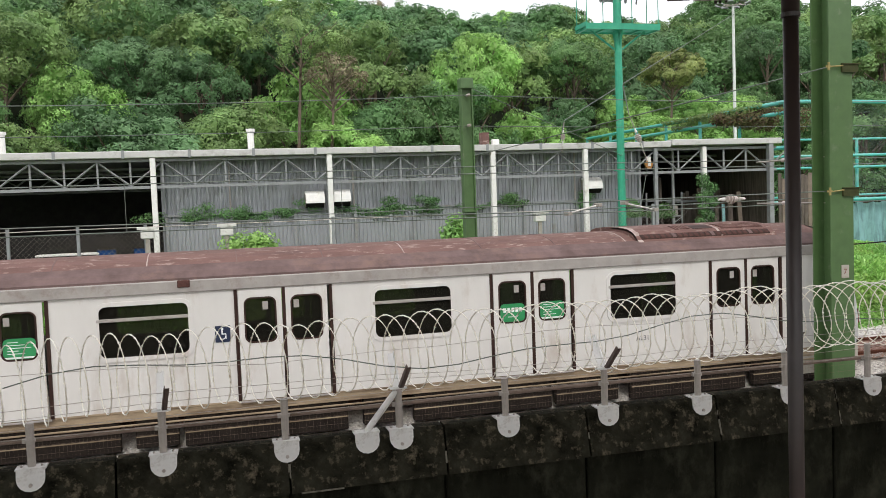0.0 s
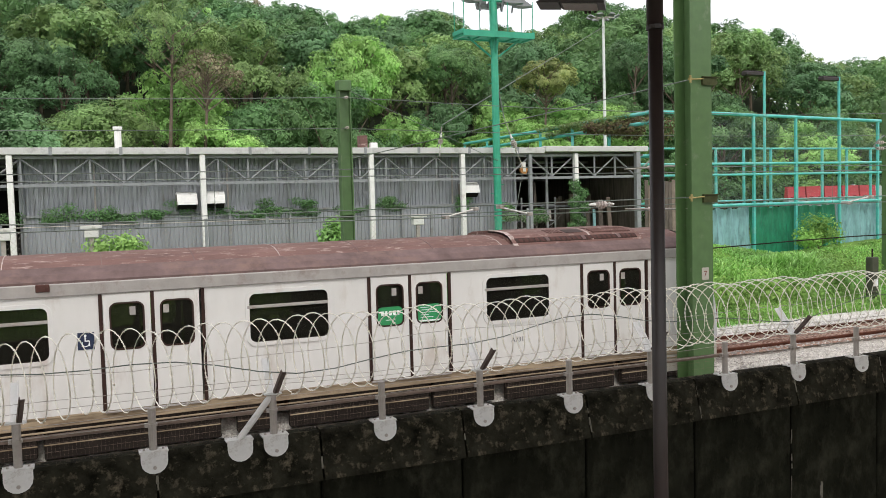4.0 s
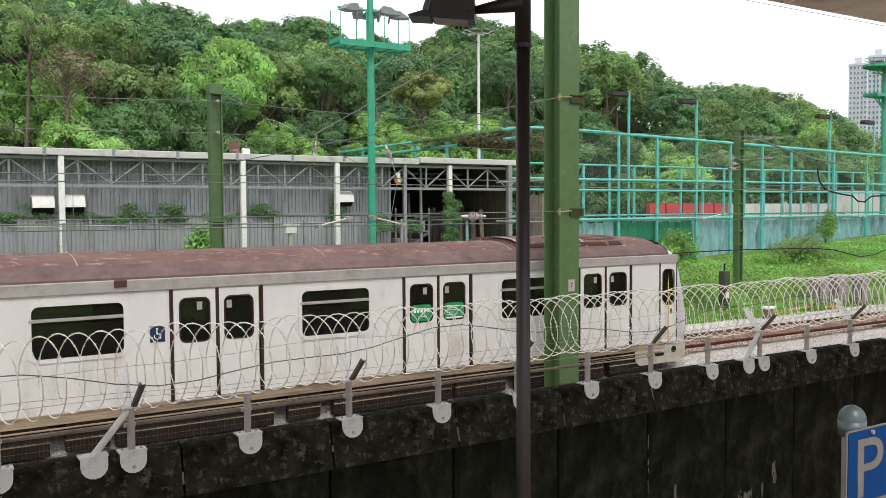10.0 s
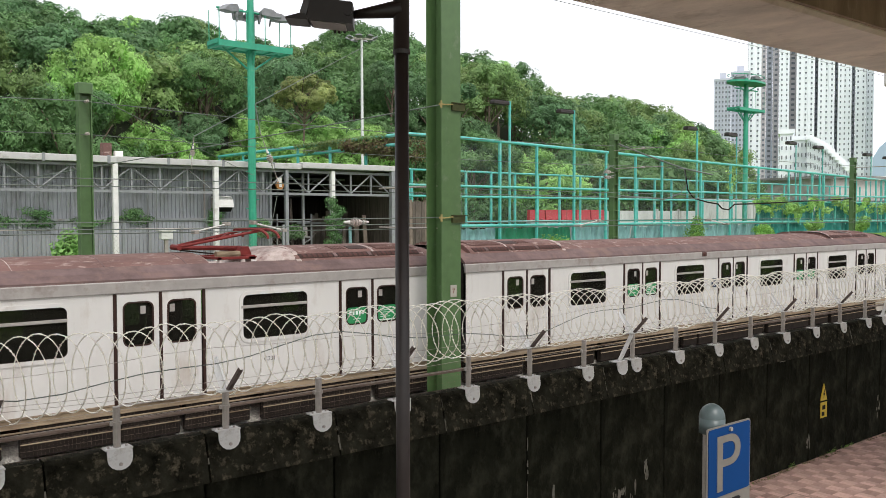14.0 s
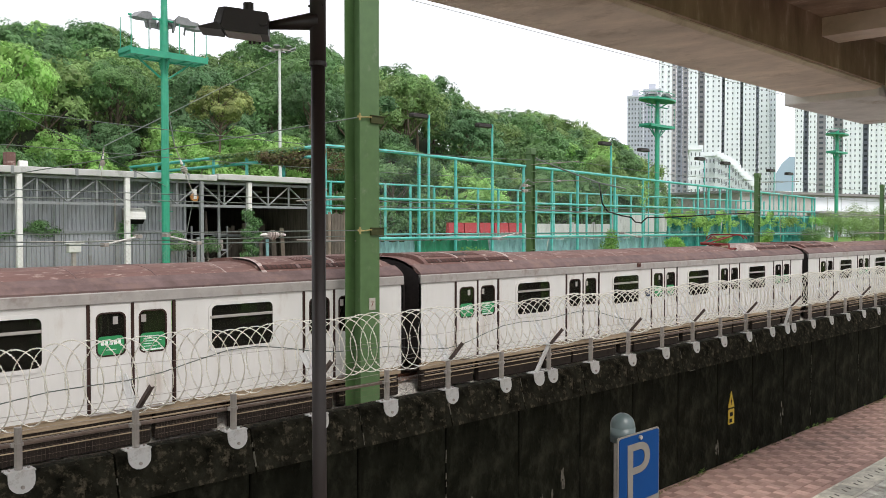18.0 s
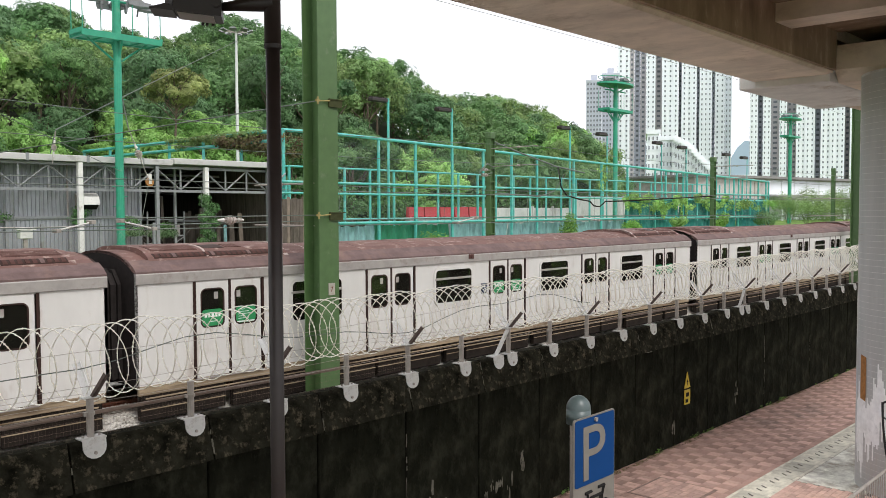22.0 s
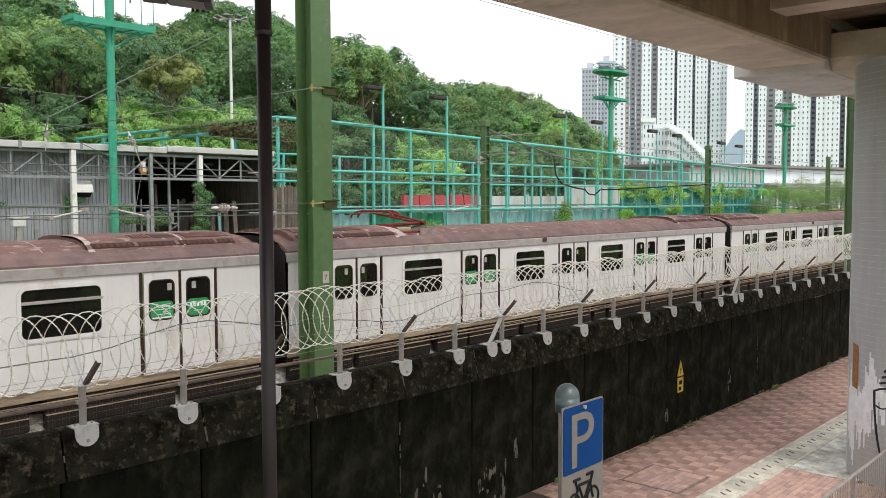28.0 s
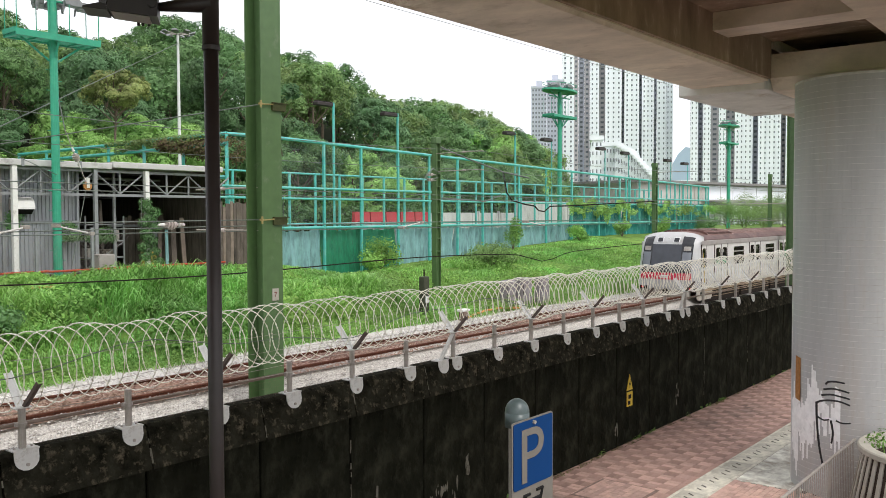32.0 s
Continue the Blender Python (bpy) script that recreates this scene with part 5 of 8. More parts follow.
# ---- parking sign ----
def build_sign():
    e = empty("parking_sign", pose(3.105, 1.94, PAVE_Z))
    zb = PAVE_Z
    px, py = -0.03, 0.055
    part("post", Mesh().tube([(px, py, 0), (px, py, 3.07 - zb)], 0.037, 16), M_GALV, e)
    n = 16
    vs = []
    for j in range(7):
        a = radians(88 * j / 6)
        for i in range(n):
            b = 2 * math.pi * i / n
            vs.append((px + 0.053 * math.cos(a) * math.cos(b), py + 0.053 * math.cos(a) * math.sin(b), 3.08 - zb + 0.06 * math.sin(a)))
    fs = [(j * n + i, j * n + (i + 1) % n, (j + 1) * n + (i + 1) % n, (j + 1) * n + i) for j in range(6) for i in range(n)]
    part("dome_cap", Mesh().add(vs, fs).tube([(px, py, 3.02 - zb), (px, py, 3.082 - zb)], 0.053, 16), M_DOME, e, "grey plastic dome cap", smooth=True)
    # panel and letter are white with shade mixed into the colour
    part("panel", Mesh().rounded(-0.158, 0.158, 2.45 - zb, 3.063 - zb, 0.014, -0.006, 0.0), M_SIGNSHADE, e, "grey-white sign panel with shade in its colour")
    part("blue_face", Mesh().rounded(-0.15, 0.15, 2.778 - zb, 3.057 - zb, 0.012, -0.009, -0.006), M_BLUE, e, "blue parking face")
    lettering("P", 0.34, M_SIGNSHADE, e, pose(-0.118, -0.0095, 2.798 - zb, 90, 0, 0) @ Matrix.Diagonal((1.14, 0.97, 1, 1)), "letter_p")
    b = Mesh()
    for cx in (-0.07, 0.075):
        for i in range(14):
            a0, a1 = 2 * math.pi * i / 14, 2 * math.pi * (i + 1) / 14
            b.tube([(cx + 0.045 * math.cos(a0), -0.008, 2.64 - zb + 0.045 * math.sin(a0)), (cx + 0.045 * math.cos(a1), -0.008, 2.64 - zb + 0.045 * math.sin(a1))], 0.006, 4)
    for q in (((-0.07, 2.64), (-0.035, 2.715)), ((-0.035, 2.715), (0.05, 2.715)), ((0.05, 2.715), (0.075, 2.64)), ((-0.035, 2.715), (0.005, 2.64)), ((0.005, 2.64), (0.05, 2.715)), ((0.005, 2.64), (-0.07, 2.64)), ((-0.075, 2.742), (-0.025, 2.742)), ((-0.06, 2.742), (-0.045, 2.7)), ((0.025, 2.748), (0.075, 2.748)), ((0.07, 2.748), (0.048, 2.69))):
        b.tube([(q[0][0], -0.008, q[0][1] - zb), (q[1][0], -0.008, q[1][1] - zb)], 0.007, 4)
    part("bicycle_symbol", b, M_HOLE, e)
    part("bolt", Mesh().tube([(0.0, -0.018, 3.043 - zb), (0.0, -0.006, 3.043 - zb)], 0.009, 8), M_GALV, e)
    tagged(e, "blue bicycle parking sign on a grey domed post", "road sign")


build_sign()


# ---- shed ----
def build_shed():
    y, top = 30.25, 5.95
    sh = empty("shed", pose(0, 0, 0))
    part("fascia", Mesh().box(-30, 17.5, y - 0.25, y + 0.05, 5.72, top, 0.02), M_FASCIA, sh, "pale grey roof edge")
    part("fascia", Mesh().box(17.5, 22.5, y - 0.32, y - 0.02, 5.78, 6.01, 0.02), M_FASCIA, sh, "pale grey roof edge of the open bay")
    part("bay_roof", Mesh().box(17.5, 22.5, y - 0.02, y + 3.0, 5.94, 6.0), M_FASCIA, sh)
    part("bay_post", Mesh().box(16.8, 16.93, y - 0.2, y - 0.07, 1.2, 5.7), M_TRUSS, sh)
    part("bay_post", Mesh().box(17.9, 17.99, y + 0.4, y + 0.49, 1.2, 5.7), M_TRUSS, sh)
    part("bay_post", Mesh().box(21.9, 22.1, y - 0.3, y - 0.1, 1.2, 5.9), M_TRUSS, sh, "grey steel post")
    m = Mesh()
    x = -30.0
    i = 0
    while x < 17.2:
        part("fascia_clip", Mesh().box(x, x + 0.1, y - 0.27, y - 0.25, 5.70, top + 0.02), M_TRUSS, sh)
        x += 2.1
    part("roof", Mesh().box(-30, 22.5, y + 0.05, y + 14, 5.85, 5.93), M_FASCIA, sh)
    # lattice girder
    part("chord_top", Mesh().box(-30, 22.4, y - 0.06, y + 0.06, 5.6, 5.7), M_TRUSS, sh)
    part("chord_bottom", Mesh().box(-30, 22.4, y - 0.06, y + 0.06, 4.7, 4.8), M_TRUSS, sh)
    d = Mesh()
    x = -30.0
    k = 0
    while x < 22.3:
        part("web_upright", Mesh().box(x - 0.03, x + 0.03, y - 0.03, y + 0.03, 4.8, 5.6), M_TRUSS, sh)
        a, b = ((x, 4.8), (x + 1.02, 5.6)) if k % 2 else ((x, 5.6), (x + 1.02, 4.8))
        part("web_bar", Mesh().tube([(a[0], y, a[1]), (b[0], y, b[1])], 0.035, 4), M_TRUSS, sh)
        x += 1.02
        k += 1
    for px in (-13.5, -7.6, -1.74, 4.14, 10.18, 13.89, 19.0):
        part("post", Mesh().box(px - 0.09, px + 0.09, y - 0.22, y - 0.04, 1.2, 5.72, 0.015), M_POSTW, sh, "white steel post")
    # ribbed sheets
    d = Mesh()
    prof = []
    for i in range(7):
        a = i / 7
        prof += [(a, 0.0), (a + 0.085, 0.0), (a + 0.1, 0.03), (a + 0.13, 0.03)]
    prof.append((1.0, 0.0))
    vs = [(a, b, z) for z in (0, 1) for a, b in prof]
    n = len(prof)
    d.add(vs, [(i, i + 1, n + i + 1, n + i) for i in range(n - 1)])
    lo = Mesh().add([(a, b, 1.2 + z * 2.55) for a, b, z in vs], d.f).data("cladding_sheet", M_SHEET)
    hi = Mesh().add([(a, b, 3.8 + z * 1.9) for a, b, z in vs], d.f).data("cladding_sheet", M_SHEET)
    for i in range(18):
        for q, yo in ((lo, 0.45), (hi, 0.6)):
            ob = part("cladding_sheet", q, None, sh)
            ob.location = (-1.5 + i, y + yo, 0)
    for k in range(9):
        part("batten", Mesh().tube([(0.72 + k * 2.16 - 2.16, y + 0.42, 3.8), (0.72 + k * 2.16 - 2.16, y + 0.42, 5.7)], 0.035, 6), M_GUTTER if k % 2 else M_TRUSS, sh, "thin upright pipe")
        part("batten", Mesh().box(0.7 + k * 2.16 - 2.16, 0.8 + k * 2.16 - 2.16, y + 0.3, y + 0.4, 1.2, 3.7), M_TRUSS, sh)
    part("ledge", Mesh().box(-1.5, 16.5, y + 0.38, y + 0.62, 3.73, 3.8), M_TRUSS, sh)
    for ex in (-1.55, 16.45):
        part("end_cladding", Mesh().box(ex, ex + 0.09, y + 0.45, y + 14, 1.2, 5.8), M_SHEET, sh)
    # back wall and floor carry the interior shade in their colour
    part("back_wall", Mesh().box(-30, 22.5, y + 14, y + 14.15, 1.2, 5.85), M_SHADEIN, sh)
    part("floor_slab", Mesh().box(-30, 22.5, y - 0.4, y + 14, 1.5, 1.86), M_SHADEIN, sh)
    part("end_wall", Mesh().box(22.35, 22.5, y + 0.3, y + 14, 1.2, 5.85), M_BOARDS, sh, "dark timber end wall")
    # timber partition in the open bay, board by board
    rb = random.Random(31)
    x = 20.0
    while x < 22.2:
        w = rb.uniform(0.16, 0.34)
        part("partition_board", Mesh().box(x, x + w - 0.015, y + 3.2 + rb.uniform(-0.03, 0.03), y + 3.28, 1.86, 4.1 - rb.uniform(0, 0.5), 0.006), (M_BOARDS, M_SLEEPER, M_TRUSS)[rb.choice((0, 0, 0, 1, 2))], sh)
        x += w
    part("partition_rail", Mesh().box(19.2, 22.2, y + 3.1, y + 3.17, 3.5, 3.6), M_TRUSS, sh)
    # inner girders of the open bays
    for yy in (4.0, 8.0):
        for x0, x1 in ((16.7, 22.3), (-30, -1.6)):
            part("inner_chord", Mesh().box(x0, x1, y + yy, y + yy + 0.1, 5.5, 5.6), M_TRUSS, sh)
            part("inner_chord", Mesh().box(x0, x1, y + yy, y + yy + 0.1, 4.8, 4.88), M_TRUSS, sh)
            for i in range(int(x1 - x0)):
                part("inner_web", Mesh().tube([(x0 + i, y + yy + 0.05, 4.85 if i % 2 else 5.5), (x0 + i + 1.0, y + yy + 0.05, 5.5 if i % 2 else 4.85)], 0.03, 4), M_TRUSS, sh)
    tagged(sh, "long grey corrugated metal shed with white posts and lattice girder", "shed")
    for vx, vz in ((3.62, 4.17), (4.55, 4.19), (14.35, 4.35)):
        e = empty("vent_hood", pose(vx, y + 0.45, vz))
        part("hood", Mesh().prism([(0.12, 0.27), (-0.1, 0.29), (-0.27, 0.25), (-0.38, 0.13), (-0.44, -0.06), (-0.45, -0.14), (-0.43, -0.14), (-0.3, 0.1), (0.12, 0.15)], -0.33, 0.33), M_POSTW, e, "white curved hood")
        for s in (-0.335, 0.32):
            part("hood_cheek", Mesh().prism([(0.12, 0.22), (-0.28, 0.2), (-0.38, 0.08), (-0.42, -0.12), (-0.1, -0.3), (0.12, -0.3)], s, s + 0.015), M_GALV, e)
        part("opening", Mesh().prism([(-0.4, -0.13), (0.1, -0.05), (0.1, -0.31), (-0.22, -0.31)], -0.31, 0.31), M_HOLE, e, "dark vent mouth")
        tagged(e, "white hooded ventilator on the grey sheet wall", "ventilator", "wall ventilators")


build_shed()


# ---- flood masts ----
def flood_mast(x, y, zb, plat, top, r, mt, label, scale=1.0, second=0.0):
    e = empty("floodlight_mast", pose(x, y, zb))
    part("shaft", Mesh().tube([(0, 0, 0), (0, 0, plat + 0.5 * scale - zb), (0, 0, top - zb)], r, 14, r * 0.75), mt, e)
    L = 1.5 * scale
    d = Mesh()
    for k in range(9):
        q = (-0.43 + 0.105 * k) * scale
        d.box(-L, L, q, q + 0.05 * scale, plat - zb - 0.05, plat - zb)
    grate, d = d, Mesh()
    for k in range(5):
        q = (-0.96 + 0.48 * k) * L
        d.box(q - 0.03, q + 0.03, -0.43 * scale, 0.43 * scale, plat - zb - 0.11, plat - zb - 0.05)
    for s in (-1, 1):
        d.box(-L, L, s * 0.45 * scale - 0.03, s * 0.45 * scale + 0.03, plat - zb - 0.1, plat - zb + 0.12)
        d.box(s * L - 0.03, s * L + 0.03, -0.45 * scale, 0.45 * scale, plat - zb, plat - zb + 0.16)
    p_ = part("platform", d, mt, e)
    part("grating", grate, mt, p_, "steel bar grating")["kind"] = "stuff"
    b = Mesh()
    for s in (-1, 1):
        b.tube([(s * r, 0, plat - zb - 0.75 * scale), (s * 0.75 * L, 0, plat - zb - 0.05)], 0.04 * scale, 6)
        b.tube([(0, s * r, plat - zb - 0.6 * scale), (0, s * 0.4 * scale, plat - zb - 0.05)], 0.04 * scale, 6)
    part("brace", b, mt, p_)
    for s in (-1, 1):
        for q in (-1, 1):
            for u in (0.97, 0.25):
                part("guard_post", Mesh().tube([(s * L * u, q * 0.43 * scale, plat - zb), (s * L * u, q * 0.43 * scale, plat - zb + 1.3 * scale)], 0.018, 5), mt, p_)
    part("lamp_bar", Mesh().tube([(-L * 0.9, 0, plat + 1.35 * scale - zb), (L * 0.9, 0, plat + 1.35 * scale - zb)], 0.04 * scale, 6), mt, e)
    zl = plat + (1.3 * scale if not second else second + 0.45) - zb
    for lx, ly, turn in ((-0.62, -0.2, -70), (-0.2, 0.45, 150), (0.38, -0.3, 75), (0.8, 0.1, 65), (0.2, 0.4, 200)):
        mm = pose(lx * L, ly * scale, zl, 8, 0, turn)
        q = part("floodlight", Mesh().prism([(-0.5, -0.03), (-0.12, 0.17), (0.22, 0.17), (0.3, 0.05), (0.26, -0.1), (-0.1, -0.1)], -0.2 * scale, 0.2 * scale), M_FLOOD, e, "grey visored floodlight")
        q.matrix_local = mm
        part("lens", Mesh().box(-0.17 * scale, 0.17 * scale, -0.08, 0.24, -0.112, -0.1), M_TRUSS, q)
        part("bracket", Mesh().box(-0.03, 0.03, 0.24, 0.3, -0.35, 0.02), M_FLOOD, q)
    if second:
        z2 = plat + second - zb
        part("upper_platform", Mesh().prism([(1.25 * L * math.cos(2 * math.pi * i / 14), 0.9 * scale * math.sin(2 * math.pi * i / 14)) for i in range(14)], z2 - 0.08, z2 + 0.08, "z"), mt, e)
        part("upper_rail", Mesh().tube([(1.2 * L * math.cos(2 * math.pi * i / 14), 0.85 * scale * math.sin(2 * math.pi * i / 14), z2 + 0.55) for i in range(15)], 0.03, 5), mt, e)
        part("upper_brace", Mesh().tube([(r, 0, z2 - 0.7), (0.9 * L, 0, z2 - 0.06)], 0.05, 6).tube([(-r, 0, z2 - 0.7), (-0.9 * L, 0, z2 - 0.06)], 0.05, 6), mt, e)
    iron = Mesh().tube([(r, 0, 0), (r + 0.13, 0, 0)], 0.012, 4).data("step_iron", mt)
    for i in range(int((plat - zb - 1) / 0.35)):
        part("step_iron", iron, None, e).matrix_local = pose(0, 0, 1 + i * 0.35, 0, 0, 180 * (i % 2))
    return tagged(e, label, "light mast", "floodlight masts")


flood_mast(15.07, 29.5, 1.4, 10.12, 12.6, 0.155, M_MAST, "bright green floodlight mast with a lamp platform")
flood_mast(66.5, 40.0, 1.5, 12.7, 15.4, 0.22, M_MAST, "green floodlight mast with two lamp platforms", 1.3, 2.3)
flood_mast(113.0, 42.0, 1.5, 13.4, 16.3, 0.25, M_MAST, "green floodlight mast with two lamp platforms", 1.3, 2.3)
e = empty("white_light_mast", pose(33.0, 48.5, 1.5))
part("shaft", Mesh().tube([(0, 0, 0), (0, 0, 14.3)], 0.125, 14, 0.08), M_MASTW, e)
for i in range(8):
    a = 2 * math.pi * i / 8
    q = part("floodlight", Mesh().prism([(-0.24, -0.05), (-0.12, 0.05), (0.12, 0.05), (0.24, -0.05)], -0.1, 0.24, "y"), M_FLOOD, e, "grey floodlight")
    q.matrix_local = pose(0.85 * math.cos(a), 0.85 * math.sin(a), 14.3, 20, 0, math.degrees(a) - 90)
    part("arm", Mesh().tube([(0, 0, 14.25), (0.85 * math.cos(a), 0.85 * math.sin(a), 14.35)], 0.03, 5), M_GALV, e)
tagged(e, "tall white tapered light mast with a lamp ring", "light mast")


# ---- tall green ball fence ----
def build_ball_fence():
    f = empty("ball_fence")
    y = 35.0
    xs = [29.7, 33.07, 36.01, 39.23, 42.2, 45.14, 47.98, 52.47, 56.2, 60.04, 64.5, 69.5, 75, 81, 88.4]
    top = lambda x: 8.05 - (x - 29.7) * 0.0205
    for x in xs:
        part("post", Mesh().box(x - 0.068, x + 0.068, y - 0.068, y + 0.068, lift(x, y) - 0.3, top(x), 0.01), M_FGREEN, f)
    for k in range(12):
        x = 66.4 + k * 1.95
        part("upper_post", Mesh().box(x - 0.07, x + 0.07, y - 0.02, y + 0.12, 3.0, top(x) - 0.02, 0.01), M_FGREEN, f)
    for z, r in ((None, 0.09), (5.45, 0.07), (4.88, 0.06), (3.3, 0.08)):
        for a, b in zip(xs, xs[1:]):
            za, zb = (top(a), top(b)) if z is None else (z, z)
            part("rail", Mesh().tube([(a, y, za), (b, y, zb)], r, 8), M_FGREEN, f)
    # rear run
    yb = 39.0
    for i in range(30):
        x = 25.8 + i * 2.06
        part("rear_post", Mesh().tube([(x, yb, 1.5), (x, yb, 6.55)], 0.085, 8), M_FGREEN, f)
    for z in (6.5, 3.47):
        part("rear_rail", Mesh().tube([(22.7, yb, z), (84, yb, z)], 0.06, 8), M_FGREEN, f)
    for z in (8.05, 7.55, 5.9):
        part("return_rail", Mesh().tube([(26.6, 57.1, z), (26.6, 35.1, z)], 0.1, 8), M_FGREEN, f)
    part("return_rail", Mesh().tube([(26.6, 35.1, 8.05), (29.7, 35, 8.05)], 0.09, 8), M_FGREEN, f)
    for i in range(7):
        part("return_post", Mesh().tube([(26.6, 57.0 - 3.65 * i, 1.5), (26.6, 57.0 - 3.65 * i, 8.05)], 0.09, 8), M_FGREEN, f)
    for z in (5.45, 4.88, 3.3):
        part("side_rail", Mesh().tube([(22.6, 34.6, z), (29.7, 35, z)], 0.06, 8), M_FGREEN, f)
    for x in (23.6, 26.6):
        part("post", Mesh().box(x - 0.07, x + 0.07, y - 0.12, y + 0.02, 1.0, 5.5, 0.01), M_FGREEN, f)
    # added see-through sheets that lay a pale veil over the background
    for a, b in zip(xs, xs[1:]):
        part("veil_sheet", Mesh().add([(a, y + 0.12, 3.3), (b, y + 0.12, 3.3), (b, y + 0.12, top(b)), (a, y + 0.12, top(a))], [(0, 1, 2, 3)]), M_VEIL, f, "thin pale green veil sheet")
    tagged(f, "tall turquoise green steel sports fence frame with added veil sheets", "fence")
    for k, (a, b) in enumerate(zip(xs, xs[1:])):
        m = Mesh()
        n, q = 26, 8
        vs = []
        rnd = random.Random(k)
        for j in range(q + 1):
            for i in range(n + 1):
                x = a + (b - a) * i / n
                z0 = lift(x, y) - 0.15
                z = z0 + ((3.22 if a < 58 else 5.1) - z0) * j / q
                vs.append((x, y + 0.36 - 0.08 * math.sin(i * 0.8 + k * 2 + 0.35 * j) - 0.07 * math.sin(i * 1.7 + 0.6 * j * math.sin(k)) - 0.06 * rnd.random(), z - (0.1 * math.sin(math.pi * i / n) + 0.05 * math.sin(i * 1.1 + k)) * (j == q)))
        m.add(vs, [(j * (n + 1) + i, j * (n + 1) + i + 1, (j + 1) * (n + 1) + i + 1, (j + 1) * (n + 1) + i) for j in range(q) for i in range(n)])
        e = part("tarpaulin", m, M_TEALSCR if a > 58 else M_TARPG if k in (1, 2) else M_TARPB, smooth=True)
        tagged(e, "tall dark teal screen on the fence" if a > 58 else "creased green tarpaulin on the fence foot" if k in (1, 2) else "creased blue-green tarpaulin on the fence foot", "tarpaulin", "fence tarpaulins")
    w = empty("court_wall", pose(0, 45.6, 1.4))
    for i in range(13):
        x = 52.5 + i * 3.1
        part("panel", Mesh().box(x + 0.06, x + 3.04, -0.06, 0.06, 0, 2.8 if i < 5 else 3.9, 0.015), M_COURTW, w)
        part("pier", Mesh().box(x - 0.06, x + 0.06, -0.14, 0.1, 0, 2.95 if i < 5 else 4.05, 0.015), M_COURTW, w)
    tagged(w, "pale grey concrete wall behind the courts", "wall")
    for i in range(5):
        x = 45.4 + i * 1.72
        e = empty("red_barrier", pose(x, 45.0, 1.5))
        part("base", Mesh().box(0.0, 1.66, -0.25, 0.25, 0, 1.9, 0.03), M_TRUSS, e, "grey concrete base")
        part("shell", Mesh().prism([(-0.22, 1.9), (0.22, 1.9), (0.16, 2.25), (0.12, 2.76), (-0.12, 2.76), (-0.16, 2.25)], 0.04, 1.62), M_REDBOX, e, "red plastic shell")
        part("slot", Mesh().box(0.3, 0.6, -0.225, -0.15, 2.0, 2.06).box(1.05, 1.35, -0.225, -0.15, 2.0, 2.06), M_PANTO, e)
        tagged(e, "red plastic barrier on a grey base behind the fence", "barrier", "red barriers")
    for x, z in ((36.92, 10.81), (42.79, 10.7), (56.73, 10.47), (62.2, 10.32), (71.57, 10.13), (76.37, 9.98), (86.08, 9.74), (90.5, 9.61)):
        e = empty("court_light", pose(x, 38.2, 1.5))
        part("pole", Mesh().tube([(0, 0, 0), (0, 0, z - 1.45)], 0.08 if x < 60 else 0.05, 8), M_FGREEN, e)
        part("bracket", Mesh().tube([(0, 0, z - 1.62), (-0.3, 0, z - 1.6)], 0.03, 6), M_LAMP, e)
        lamp = part("lamp", Mesh().box(-1.5, -0.2, -0.22, 0.22, z - 1.72, z - 1.5, 0.03), M_LAMP, e, "dark flat lamp head")
        for k in range(7):
            part("fin", Mesh().box(-1.42 + k * 0.18, -1.39 + k * 0.18, -0.2, 0.2, z - 1.5, z - 1.44), M_LAMP, lamp)
        tagged(e, "green court light pole with a flat lamp", "court light", "court lights")


build_ball_fence()


